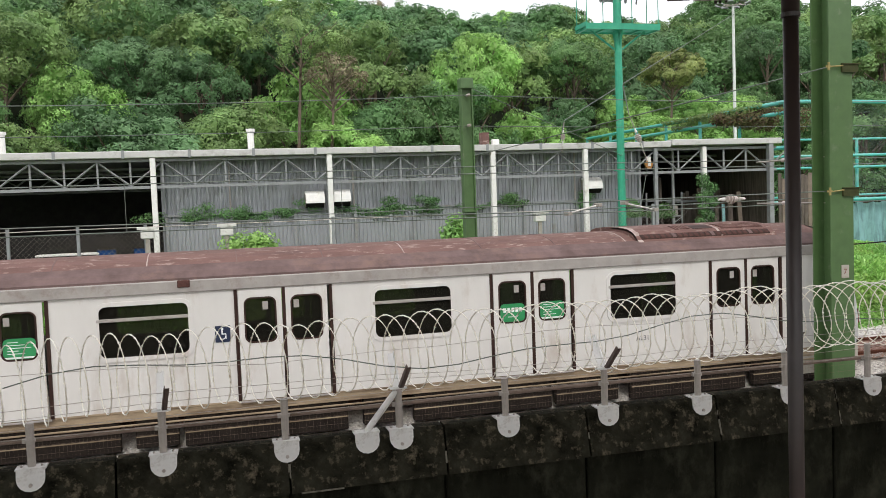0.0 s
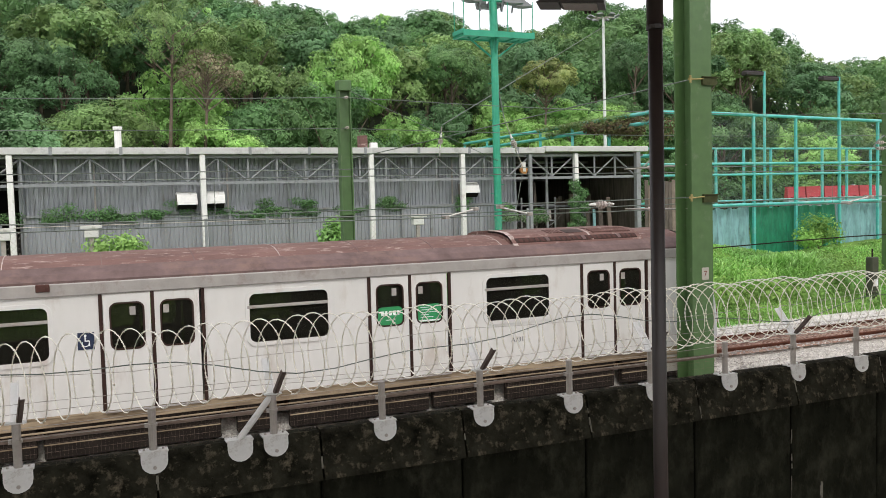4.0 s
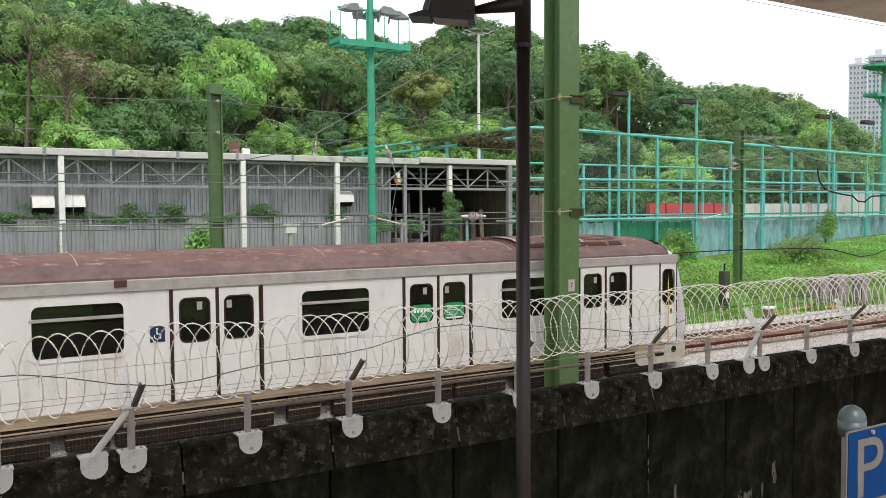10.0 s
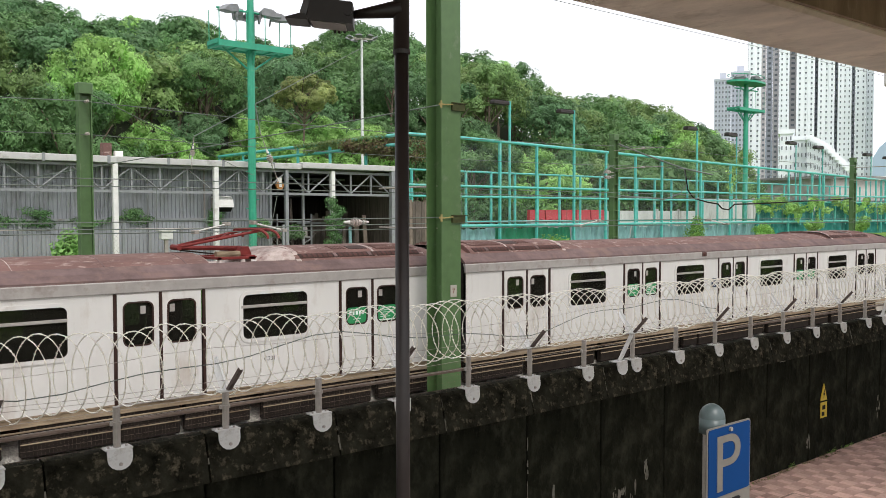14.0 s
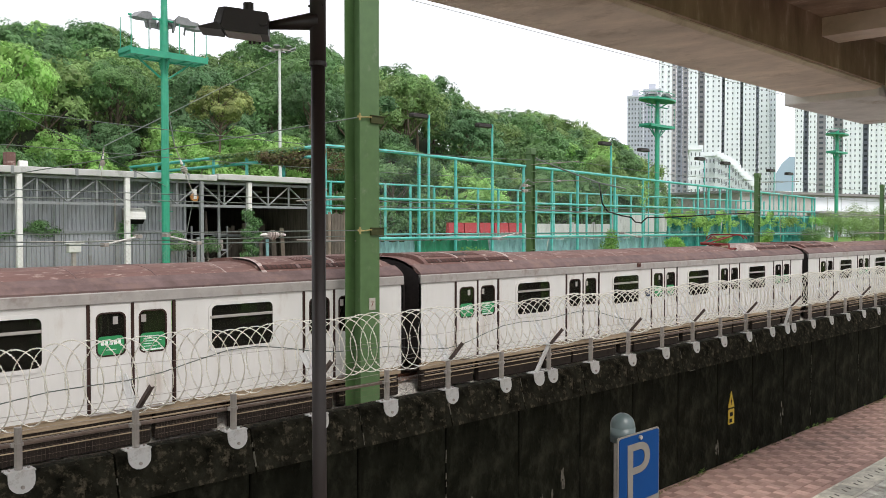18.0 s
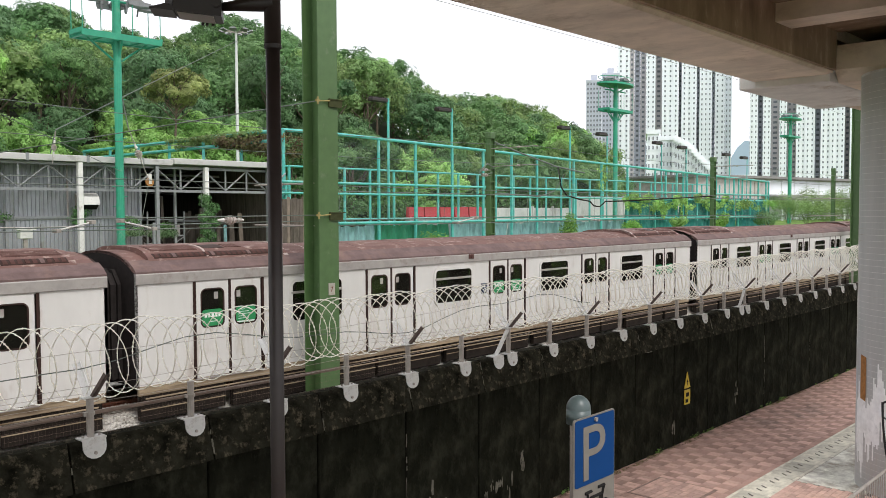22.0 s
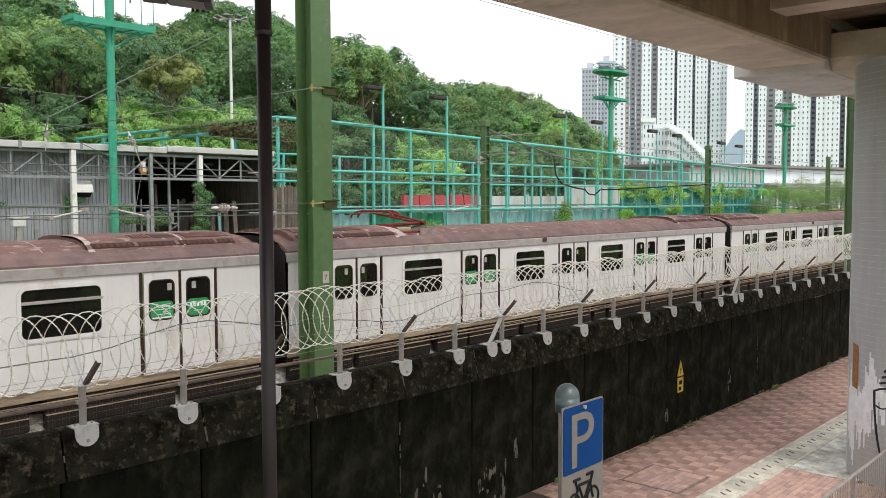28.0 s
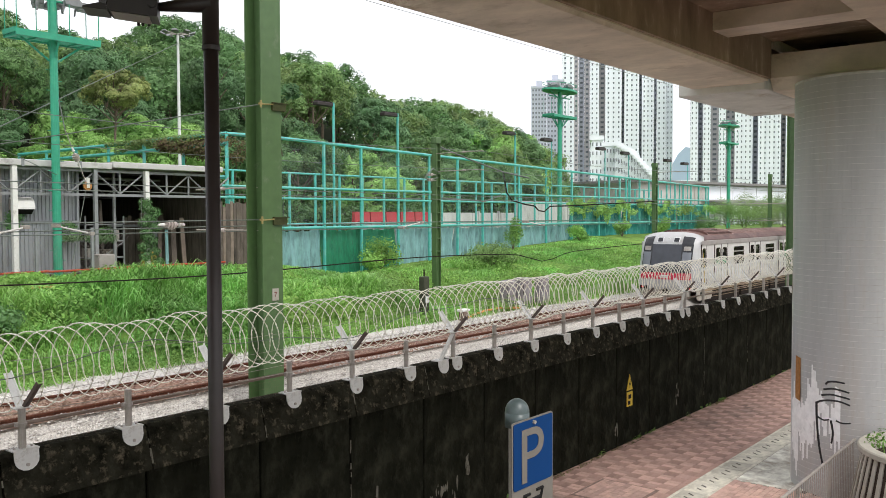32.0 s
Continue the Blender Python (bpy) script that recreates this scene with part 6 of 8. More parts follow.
# ---- viaduct ----
def build_viaduct():
    v = structure(empty("viaduct"))
    prof = [(7.08, 6.5), (7.2, 6.6), (7.2, 8.4), (5.6, 8.4), (5.6, 6.55), (5.65, 6.5)]
    part("edge_beam", Mesh().prism(prof, -40, 17.24), M_CONC, v, "brown-stained concrete edge beam")
    part("edge_beam", Mesh().prism(prof, 21.5, 120), M_CONC, v)
    part("edge_beam", Mesh().box(17.24, 21.5, 5.62, 7.19, 7.2, 8.4), M_CONC, v)
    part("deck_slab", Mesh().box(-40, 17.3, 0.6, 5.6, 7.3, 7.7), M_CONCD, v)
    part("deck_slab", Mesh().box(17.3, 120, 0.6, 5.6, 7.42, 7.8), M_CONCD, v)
    part("inner_beam", Mesh().prism([(2.9, 6.6), (1.5, 6.6), (1.45, 7.3), (2.95, 7.3)], -40, 16.2), M_CONC, v)
    part("cross_girder", Mesh().box(14.2, 14.9, 2.95, 5.6, 7.0, 7.3), M_CONC, v)
    part("crosshead", Mesh().prism([(17.34, 6.6), (17.55, 6.37), (21.0, 6.37), (21.6, 6.6), (21.6, 7.06), (17.34, 7.06)], -1.5, 5.6, "y"), M_CONC, v, "concrete crosshead beam")
    part("crosshead_end", Mesh().box(17.12, 21.6, 5.62, 7.4, 6.36, 7.06, 0.02), M_CONCL, v, "cleaner pale crosshead end")
    # thin plate, darker brown than the edge beam it covers
    part("web_face", Mesh().box(-40, 17.2, 5.53, 5.597, 6.57, 7.3), M_CONCD, v, "dark brown inner face with pale drips")
    for y in (0.2, 2.2, 4.6):
        part("bearing", Mesh().box(18.9, 19.5, y, y + 0.5, 7.06, 7.43), M_HOLE, v, "dark rubber bearing")
    c = structure(empty("column", pose(17.37, 3.78, PAVE_Z)))
    r, h = 1.3, 6.37 - PAVE_Z
    part("core", Mesh().tube([(0, 0, 0), (0, 0, h)], r - 0.0035, 112), M_JOINT, c)
    n = 112
    th, tw = 0.11, 2 * math.pi / n
    vs = []
    for a in (0.0004 / r, tw - 0.0004 / r):
        for z in (0.0045, th - 0.0045):
            vs.append((r * math.cos(a), r * math.sin(a), z))
    for a in (0.0, tw):
        for z in (0.0, th):
            vs.append(((r - 0.012) * math.cos(a), (r - 0.012) * math.sin(a), z))
    d = Mesh().add(vs, [(0, 2, 3, 1), (0, 4, 6, 2), (1, 3, 7, 5), (0, 1, 5, 4), (2, 6, 7, 3)])
    rest = Mesh()
    for j in range(int(h / th)):
        for i in range(n):
            a = i * tw
            if math.cos(a - math.atan2(-4.0, -19.2)) > 0.2:
                cs, sn = math.cos(a), math.sin(a)
                rest.add([(p[0] * cs - p[1] * sn, p[0] * sn + p[1] * cs, p[2] + j * th) for p in vs], d.f)
    ob = part("tile_cladding", rest, M_TILE, c, "small pale grey mosaic tiles")
    ob["kind"] = "stuff"
    return c


COLUMN = build_viaduct()


# ---- pavement ----
def build_pavement():
    pv = structure(part("pavement", Mesh().box(-20, 75, -30, WALL_Y, -1.6, PAVE_Z - 0.012), M_PAVEBED, label="red brick paved footway below the wall"))
    # pairs of bricks laid in basket weave, every other pair of a darker firing
    c = 0.267
    along = Mesh().box(0.004, c - 0.004, 0.004, c / 2 - 0.003, -0.03, 0.0, 0.005)
    across = Mesh().box(0.004, c / 2 - 0.003, 0.004, c - 0.004, -0.03, 0.0, 0.005)
    ia, ib = along.data("paver", M_PAVERD), across.data("paver", M_PAVER)
    low, low2 = Mesh().box(0.004, c - 0.004, 0.004, c / 2 - 0.003, -0.03, 0.0), Mesh().box(0.004, c / 2 - 0.003, 0.004, c - 0.004, -0.03, 0.0)
    for q in (low, low2):
        q.f = [f for f in q.f if not all(q.v[i][2] < -0.02 for i in f)]
    dark, pale = Mesh(), Mesh()
    cnt = 0
    rnd = random.Random(12)
    for i in range(0, 124):
        for j in range(0, 10):
            x, y = 11.932 + i * c, 6.2525 + j * c
            if y + c / 2 > WALL_Y - 0.03:
                continue
            for k in (0, 1):
                flip = (i + j) % 2
                if j == 0 and k == 0:
                    continue
                lie = flip == 0 or j == 0
                px, py = (x, y + k * c / 2) if lie else (x + k * c / 2, y)
                pz = PAVE_Z + rnd.uniform(-0.003, 0.002)
                if 14.0 < x < 17.8 and cnt < 300:
                    ob = part("paver", ia if lie else ib, None, pv)
                    ob.location = (px, py, pz)
                    cnt += 1
                else:
                    g = low if lie else low2
                    (dark if lie else pale).add([(u + px, v + py, w + pz) for u, v, w in g.v], g.f)
    part("pavers", dark, M_PAVERDI, pv, "dark red brick pavers")["kind"] = "stuff"
    part("pavers", pale, M_PAVERI, pv, "pinkish red brick pavers")["kind"] = "stuff"


def by_island(material):
    """A copy whose tone differs from brick to brick of one joined mesh."""
    for q in material.node_tree.nodes:
        if q.bl_idname == "ShaderNodeMapRange":
            q.inputs["From Max"].default_value, q.inputs["To Min"].default_value, q.inputs["To Max"].default_value = 0.6, 0.8, 1.06
    m = material.copy()
    nt = m.node_tree
    geo = nt.nodes.new("ShaderNodeNewGeometry")
    for link in list(nt.links):
        if link.from_node.bl_idname == "ShaderNodeObjectInfo":
            nt.links.new(geo.outputs["Random Per Island"], link.to_socket)
    return m


M_PAVERI, M_PAVERDI = by_island(M_PAVER), by_island(M_PAVERD)
build_pavement()


# ---- far towers ----
def tower(x, y, w, d, h, wall, label, storeys, bays, rz=0.0):
    e = empty("tower_block", pose(x, y, 0, 0, 0, rz))
    part("wall", Mesh().box(-w / 2, w / 2, -d / 2, d / 2, 0, h), wall, e)
    m, ledge = Mesh(), Mesh()
    fh = h / storeys
    bw = w / bays
    ws, hs = (0.14, (0.3, 0.7)) if wall is M_TOWER else (0.24, (0.3, 0.74))
    for s in range(storeys if storeys > 1 else 0):
        for b in range(bays):
            cx = -w / 2 + (b + 0.5) * bw
            m.box(cx - bw * ws, cx + bw * ws, -d / 2 - 0.15, -d / 2 + 0.1, s * fh + fh * hs[0], s * fh + fh * hs[1])
            ledge.box(cx - bw * ws * 1.25, cx + bw * ws * 1.25, -d / 2 - 0.4, -d / 2, s * fh + fh * (hs[0] - 0.1), s * fh + fh * (hs[0] - 0.03))
        n = max(2, int(bays * d / w))
        for b in range(n):
            cy = -d / 2 + (b + 0.5) * d / n
            m.box(-w / 2 - 0.15, -w / 2 + 0.1, cy - d / n * 0.15, cy + d / n * 0.15, s * fh + fh * 0.25, s * fh + fh * 0.7)
    if m.v:
        part("glazing", m, M_TWIN, e)["kind"] = "stuff"
        part("window_ledge", ledge, wall, e)["kind"] = "stuff"
    if bays > 2 and storeys > 12:
        fin = Mesh()
        for b in range(0, bays + 1, 2):
            cx = -w / 2 + b * bw
            fin.box(cx - bw * 0.1, cx + bw * 0.1, -d / 2 - 0.35, -d / 2 + 0.1, 0, h + 0.5)
        part("fin", fin, wall, e)
    top = Mesh().box(-w / 2 - 0.4, w / 2 + 0.4, -d / 2 - 0.4, d / 2 + 0.4, h, h + 1.2)
    if storeys > 12:
        top.box(-w / 5, w / 5, -d / 5, d / 5, h + 1.2, h + 5)
    part("parapet", top, wall, e)
    return tagged(e, label, "tower block", "distant tower blocks")


def tower_between(a, b, dist, elev, depth, wall, storeys, bays, label):
    """A tower that fills the bearings a to b (x / y) at that distance, its top at that elevation."""
    t0, t1 = math.atan(a), math.atan(b)
    tm = (t0 + t1) / 2
    w = 2 * dist * math.tan((t1 - t0) / 2)
    d = dist + depth / 2
    return tower(d * math.sin(tm), d * math.cos(tm), w, depth, 3.9 + elev * dist, wall, label, storeys, bays, -math.degrees(tm))


K = 1.4
tower_between(1.545, 1.605, 360 * K, 0.147, 18, M_TOWERG, 30, 5, "distant grey residential tower block")
tower_between(1.607, 1.675, 366 * K, 0.154, 18, M_TOWERG, 30, 5, "distant grey residential tower block")
WINGS = {id(M_TOWER): "distant white high-rise wing with small windows", id(M_TOWERG): "distant grey high-rise wing with small windows", id(M_TOWERB): "distant buff high-rise wing with small windows"}
for a, b, el, wall, bays, dist in ((1.67, 1.722, 0.2, M_TOWER, 2, 390), (1.722, 1.742, 0.196, M_TOWERB, 1, 396), (1.744, 1.768, 0.199, M_TOWERG, 1, 398), (1.77, 1.795, 0.197, M_TOWERB, 1, 396), (1.797, 1.84, 0.197, M_TOWER, 2, 391), (1.84, 1.872, 0.192, M_TOWERB, 1, 397), (1.874, 1.955, 0.192, M_TOWER, 3, 392), (1.957, 1.972, 0.186, M_TOWERG, 1, 399), (1.974, 2.052, 0.184, M_TOWER, 3, 393), (2.054, 2.07, 0.178, M_TOWERG, 1, 399), (2.072, 2.14, 0.176, M_TOWER, 3, 394), (2.142, 2.158, 0.171, M_TOWERG, 1, 399), (2.16, 2.218, 0.169, M_TOWER, 2, 395), (2.22, 2.262, 0.164, M_TOWER, 2, 398), (2.385, 2.44, 0.19, M_TOWER, 2, 380), (2.442, 2.475, 0.188, M_TOWERG, 1, 388), (2.477, 2.535, 0.188, M_TOWER, 2, 381), (2.537, 2.6, 0.186, M_TOWERB, 1, 386), (2.602, 2.66, 0.186, M_TOWER, 2, 381), (2.662, 2.74, 0.184, M_TOWERB, 2, 387), (2.742, 2.9, 0.18, M_TOWER, 4, 380), (2.902, 2.96, 0.178, M_TOWERG, 1, 388), (2.962, 3.2, 0.176, M_TOWER, 5, 380), (3.2, 3.26, 0.174, M_TOWERB, 1, 388), (3.262, 3.45, 0.175, M_TOWER, 3, 380), (3.45, 3.9, 0.17, M_TOWER, 6, 385)):
    tower_between(a, b, dist * K, el, 22, wall, max(20, int(el / 0.0053)), bays, WINGS[id(wall)])
tower_between(1.802, 1.86, 250, 0.0865, 20, M_TOWER, 10, 3, "white stepped factory block with small windows")
tower_between(1.86, 1.925, 251, 0.079, 20, M_TOWER, 9, 4, "white stepped factory block with small windows")
for k in range(12):
    tower_between(1.925 + 0.018 * k, 1.944 + 0.018 * k, 246 - k / 2, 0.0795 - 0.00225 * k if k < 6 else 0.064 - 0.00375 * (k - 6), 22, M_TOWER, 9 - k // 4, 2, "white terrace step of the factory block")
tower_between(2.26, 2.4, 300, 0.035, 20, M_TOWER, 5, 5, "low white block between the towers")
def build_depot():
    """A long low white shed with dark flat roofs and lean-to canopies."""
    e = empty("depot", pose(138.0, 62.0, 0, 0, 0, -12))
    part("wall", Mesh().box(-8, 75, 0, 20, 0, 9.4), M_DEPOTW, e, "beige rendered wall")
    part("roof", Mesh().box(-9, 76, -1.2, 21, 9.4, 9.8), M_DEPOTROOF, e, "dark flat roof edge")
    for i in range(5, 26):
        part("wall_panel", Mesh().box(-27.9 + i * 4.0, -24.1 + i * 4.0, -0.12, 0.0, 1.0, 9.2, 0.03), M_TOWER if i > 9 else M_DEPOTW, e)
    for i, (a, b, z) in enumerate(((-12, 6, 5.2), (10, 30, 5.8), (33, 60, 5.0))):
        part("canopy", Mesh().prism([(0, z + 0.9), (-7, z), (-7, z - 0.3), (0, z + 0.5)], a, b), M_DEPOTROOF, e, "dark lean-to canopy")
        for q in range(5):
            part("canopy_post", Mesh().box(a + (b - a) * q / 4 - 0.12, a + (b - a) * q / 4 + 0.12, -6.9, -6.7, 0, z - 0.1), M_TOWER, e)
    tagged(e, "long low white depot building with dark flat roofs", "depot")


build_depot()
# flat hill strip; its haze is colour only
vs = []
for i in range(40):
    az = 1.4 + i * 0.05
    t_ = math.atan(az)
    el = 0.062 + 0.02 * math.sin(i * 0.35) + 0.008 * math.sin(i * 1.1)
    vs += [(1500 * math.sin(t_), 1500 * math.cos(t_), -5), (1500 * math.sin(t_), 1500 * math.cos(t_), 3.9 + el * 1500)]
structure(part("backdrop_hills", Mesh().add(vs, [(2 * i, 2 * i + 2, 2 * i + 3, 2 * i + 1) for i in range(39)]), M_FARHILL, label="far hills with haze painted in as pale blue"))


# ---- woods ----
def crown_arrays(rng, n, lobes):
    """Leaves on the caps of round tufts, which cover the boughs of a crown; also the tufts."""
    C, L = [], []
    for b in range(lobes):
        for _ in range(30):
            d = rng.normal(0, 1, 3)
            d[2] = abs(d[2]) * 1.1 - 0.35
            d /= np.linalg.norm(d)
            c = d * rng.uniform(0.5, 0.74) * np.array([1, 1, 0.95])
            if all(np.linalg.norm(c - q) > 0.34 for q in L):
                break
        L.append(c)
        R = rng.uniform(0.25, 0.4)
        for k in range(9):
            e = rng.normal(0, 1, 3) + 0.8 * d + np.array([0, 0, 0.45])
            e /= np.linalg.norm(e)
            C.append(tuple(c + e * R * np.array([1, 1, 0.72])) + (R * rng.uniform(0.36, 0.56),) + tuple(e))
    C = np.array(C)
    pick = rng.choice(len(C), n, p=C[:, 3] ** 2 / (C[:, 3] ** 2).sum())
    d = rng.normal(0, 1, (n, 3)) + 0.75 * C[pick, 4:7] + np.array([0, 0, 0.35])
    d /= np.linalg.norm(d, axis=1, keepdims=True)
    k = C[pick, 3:4] * (0.86 + 0.24 * rng.random((n, 1)))
    P = C[pick, :3] + d * k * np.array([1.12, 1.12, 0.86])
    return P, 0.7 * d + 0.5 * C[pick, 4:7] + np.array([0, 0, 0.2]), C[:, :4]


def inner_mesh(name, C, material, rng, k=10):
    """The dense inner leaves of the tufts: larger sprays, turned every way."""
    n = len(C) * k
    T = np.repeat(C, k, 0)
    d = rng.normal(0, 1, (n, 3))
    d /= np.linalg.norm(d, axis=1, keepdims=True)
    P = T[:, :3] + d * T[:, 3:4] * rng.uniform(0.1, 0.7, (n, 1)) * np.array([1.1, 1.1, 0.85]) - np.array([0, 0, 0.1]) * T[:, 3:4]
    A = rng.normal(0, 1, (n, 3, 3))
    A /= np.linalg.norm(A, axis=2, keepdims=True)
    V = P[:, None, :] + A * T[:, None, 3:4] * 0.62
    me = bpy.data.meshes.new(name)
    me.vertices.add(3 * n)
    me.vertices.foreach_set("co", V.astype(np.float32).ravel())
    me.loops.add(3 * n)
    me.loops.foreach_set("vertex_index", np.arange(3 * n, dtype=np.int32))
    me.polygons.add(n)
    me.polygons.foreach_set("loop_start", np.arange(0, 3 * n, 3, dtype=np.int32))
    me.update(calc_edges=True)
    me.materials.append(material)
    return me


def leaf_mesh(name, P, N, size, material, rng, corners=4):
    """One mesh of small leaves."""
    n = len(P)
    N = N + rng.normal(0, 0.24 if corners == 3 else 0.38, (n, 3))
    N /= np.linalg.norm(N, axis=1, keepdims=True)
    A = np.cross(N, rng.normal(0, 1, (n, 3)))
    A /= np.linalg.norm(A, axis=1, keepdims=True)
    B = np.cross(N, A)
    s = (size * rng.uniform(0.6, 1.4, n))[:, None]
    if corners == 4:
        V = np.stack([P - A * s, P - B * s * 0.55 + N * s * 0.15, P + A * s, P + B * s * 0.55 + N * s * 0.15], 1)
    else:
        V = np.stack([P - A * s, P + A * s * 0.8 - B * s * 0.75, P + A * s * 0.8 + B * s * 0.75], 1)
    V = V.reshape(-1, 3)
    me = bpy.data.meshes.new(name)
    me.vertices.add(corners * n)
    me.vertices.foreach_set("co", V.astype(np.float32).ravel())
    me.loops.add(corners * n)
    me.loops.foreach_set("vertex_index", np.arange(corners * n, dtype=np.int32))
    me.polygons.add(n)
    me.polygons.foreach_set("loop_start", np.arange(0, corners * n, corners, dtype=np.int32))
    me.update(calc_edges=True)
    me.materials.append(material)
    return me


def build_woods():
    rng = np.random.default_rng(3)
    rnd = random.Random(3)
    protos = [crown_arrays(rng, 4300, rnd.randint(12, 16)) for _ in range(10)]
    groups = {g: ([], [], []) for g in range(5)}
    LEAVES = (M_LEAF1, M_LEAF2, M_LEAF3, M_LEAF4, M_LEAF5)
    trunks = Mesh()
    spots = []
    for i in range(9000):
        a = radians(rnd.uniform(-32, 60))
        az = math.tan(a)
        d = rnd.uniform(50, 122) + max(0, az) * 26
        x, y = d * math.sin(a), d * math.cos(a)
        r = rnd.uniform(2.7, 5.0)
        if y < 46 or (23.5 < x < 30 and y < 59) or ridge(az) < 0.03 or any((x - p[0]) ** 2 + (y - p[1]) ** 2 < (0.62 * (r + p[2])) ** 2 for p in spots):
            continue
        spots.append((x, y, r))
    # low young trees fill the gaps along the foot
    for i in range(2600):
        a = radians(rnd.uniform(-32, 60))
        az = math.tan(a)
        d = rnd.uniform(50, 66) + max(0, az) * 26
        x, y, r = d * math.sin(a), d * math.cos(a), rnd.uniform(1.7, 2.6)
        if y < 46 or (23.5 < x < 30 and y < 59) or ridge(az) < 0.03 or any((x - p[0]) ** 2 + (y - p[1]) ** 2 < (0.6 * (r + p[2])) ** 2 for p in spots):
            continue
        spots.append((x, y, r))
    single = {}
    inner = {}
    for q in range(4):
        P, N, C = crown_arrays(rng, 13000, 15)
        for g in range(4):
            single[g, q] = leaf_mesh("crown", P * 3.4, N, 0.066, LEAVES[g], rng, 3)
            inner[g, q] = inner_mesh("inner_foliage", C * 3.4, LEAVES[g], rng)
    P, N, C = crown_arrays(rng, 4200, 12)
    for g in range(4):
        single[g, 9] = leaf_mesh("crown", P * 3.4, N, 0.13, LEAVES[g], rng, 3)
        inner[g, 9] = inner_mesh("inner_foliage", C * 3.4, LEAVES[g], rng, 6)
    bole = Mesh().tube([(0, 0, -8), (0.2, 0, -3), (0.0, 0.2, 0.5)], 0.2, 7, 0.08)
    for k in range(7):
        bole.tube([(0.1, 0, -2.5 + 0.35 * k), (1.2 * math.cos(k * 1.9), 1.2 * math.sin(k * 1.9), -0.9 + 0.3 * k), (2.0 * math.cos(k * 1.9 + 0.2), 2.0 * math.sin(k * 1.9 + 0.2), 0.2 + 0.3 * k)], 0.08, 5, 0.03)
    bole = bole.data("trunk", M_TRUNK)
    for k, (x, y, r) in enumerate(spots):
        d = math.hypot(x, y)
        z = hill(x, y)
        near = d - max(0, x / y) * 26
        tall = rnd.uniform(0.9, 1.3)
        h = r * rnd.uniform(0.6, 1.3) if r < 2.65 else rnd.uniform(3.0, 5.0) if near < 58 else rnd.uniform(4.6, 9.0)
        # crowns stay below the hill's skyline
        room = ridge(x / y) * d + 3.9 - z - r * tall
        if room < -0.5:
            continue
        h = min(h, room + rnd.uniform(-1.6, 0.5))
        a = rnd.uniform(0, 6.28)
        u = rnd.random()
        bright = 0.8 if 0.43 < x / y < 0.7 else 0.3 if x / y < 0.43 else 0.06
        v = k % 4 if r > 2.65 else 9
        g = (1 if u < bright else 0 if u < 0.7 else 2 if u < 0.88 else 3) if near < 60 else (2 if u < 0.2 else 1 if u < 0.27 else 3 if u < 0.6 else 4 if u < 0.62 else 0)
        if x / y > 0.8 and g == 3 and u < 0.52:
            g = 2
        if near < 62 or v == 9:
            t = empty("tree", pose(x, y, z + h, 0, 0, math.degrees(a)) @ Matrix.Diagonal((r / 3.4, r / 3.4, r * tall / 3.4, 1)))
            part("inner_foliage", inner[g, v], None, part("crown", single[g, v], None, t))
            part("trunk", bole, None, t)
            tagged(t, ("leafy dark green tree", "leafy bright green tree", "olive green acacia tree", "blue-green leafy tree")[g] + " at the hill's foot", "tree", "trees at the foot of the hill")
            continue
        P, N, C = protos[k % 10]
        c, s = math.cos(a), math.sin(a)
        Q = np.stack([P[:, 0] * c - P[:, 1] * s, P[:, 0] * s + P[:, 1] * c, P[:, 2] * tall], 1)
        NN = np.stack([N[:, 0] * c - N[:, 1] * s, N[:, 0] * s + N[:, 1] * c, N[:, 2]], 1)
        # the uphill side of a crown is sparse
        keep = (NN @ np.array([x, y, -0.3 * near]) / near < 0.3) | (np.arange(len(NN)) % 6 == 0)
        Q, NN = Q[keep], NN[keep]
        groups[g][0].append(Q * r + np.array([x, y, z + h]))
        groups[g][1].append(NN)
        D = np.stack([C[:, 0] * c - C[:, 1] * s, C[:, 0] * s + C[:, 1] * c, C[:, 2] * tall, C[:, 3]], 1) * r
        groups[g][2].append(D + np.array([x, y, z + h, 0]))
        trunks.tube([(x, y, z - 1), (x + 0.2, y, z + h * 0.6), (x, y + 0.2, z + h + 0.3 * r)], 0.2, 5, 0.08)
        for q in range(4):
            b = a + q * 1.7
            trunks.tube([(x, y, z + h - 0.5 * r + 0.2 * q), (x + 0.5 * r * math.cos(b), y + 0.5 * r * math.sin(b), z + h + (0.1 * q - 0.1) * r)], 0.09, 4, 0.03)
    for g, material, lbl in ((0, M_LEAF1, "dense dark green hillside woodland"), (1, M_LEAF2, "bright green young hillside trees"), (2, M_LEAF3, "olive green acacia trees on the hillside"), (3, M_LEAF4, "blue-green hillside trees"), (4, M_LEAF5, "withered brown trees on the hillside")):
        P, N, C = (np.concatenate(groups[g][q]) for q in range(3))
        ob = new("woodland", leaf_mesh("woodland", P, N, 0.132, material, rng, 3))
        tagged(ob, lbl, "trees", kind="stuff")
        part("inner_foliage", inner_mesh("inner_foliage", C, material, rng, 7), None, ob)
    # undergrowth along the foot of the hill
    P0, N0 = ([], []), ([], [])
    for k in range(210):
        a = radians(-32 + 92 * (k + rnd.random()) / 210)
        d = 49.5 + max(0, math.tan(a)) * 26 + rnd.uniform(-1.5, 4)
        x, y = d * math.sin(a), d * math.cos(a)
        if y < 46.5 or ridge(x / y) < 0.02:
            continue
        P, N, C = protos[k % 10]
        r = rnd.uniform(1.4, 2.6)
        pick = np.arange(k % 9, len(P), 9)
        side = x / y > 0.68
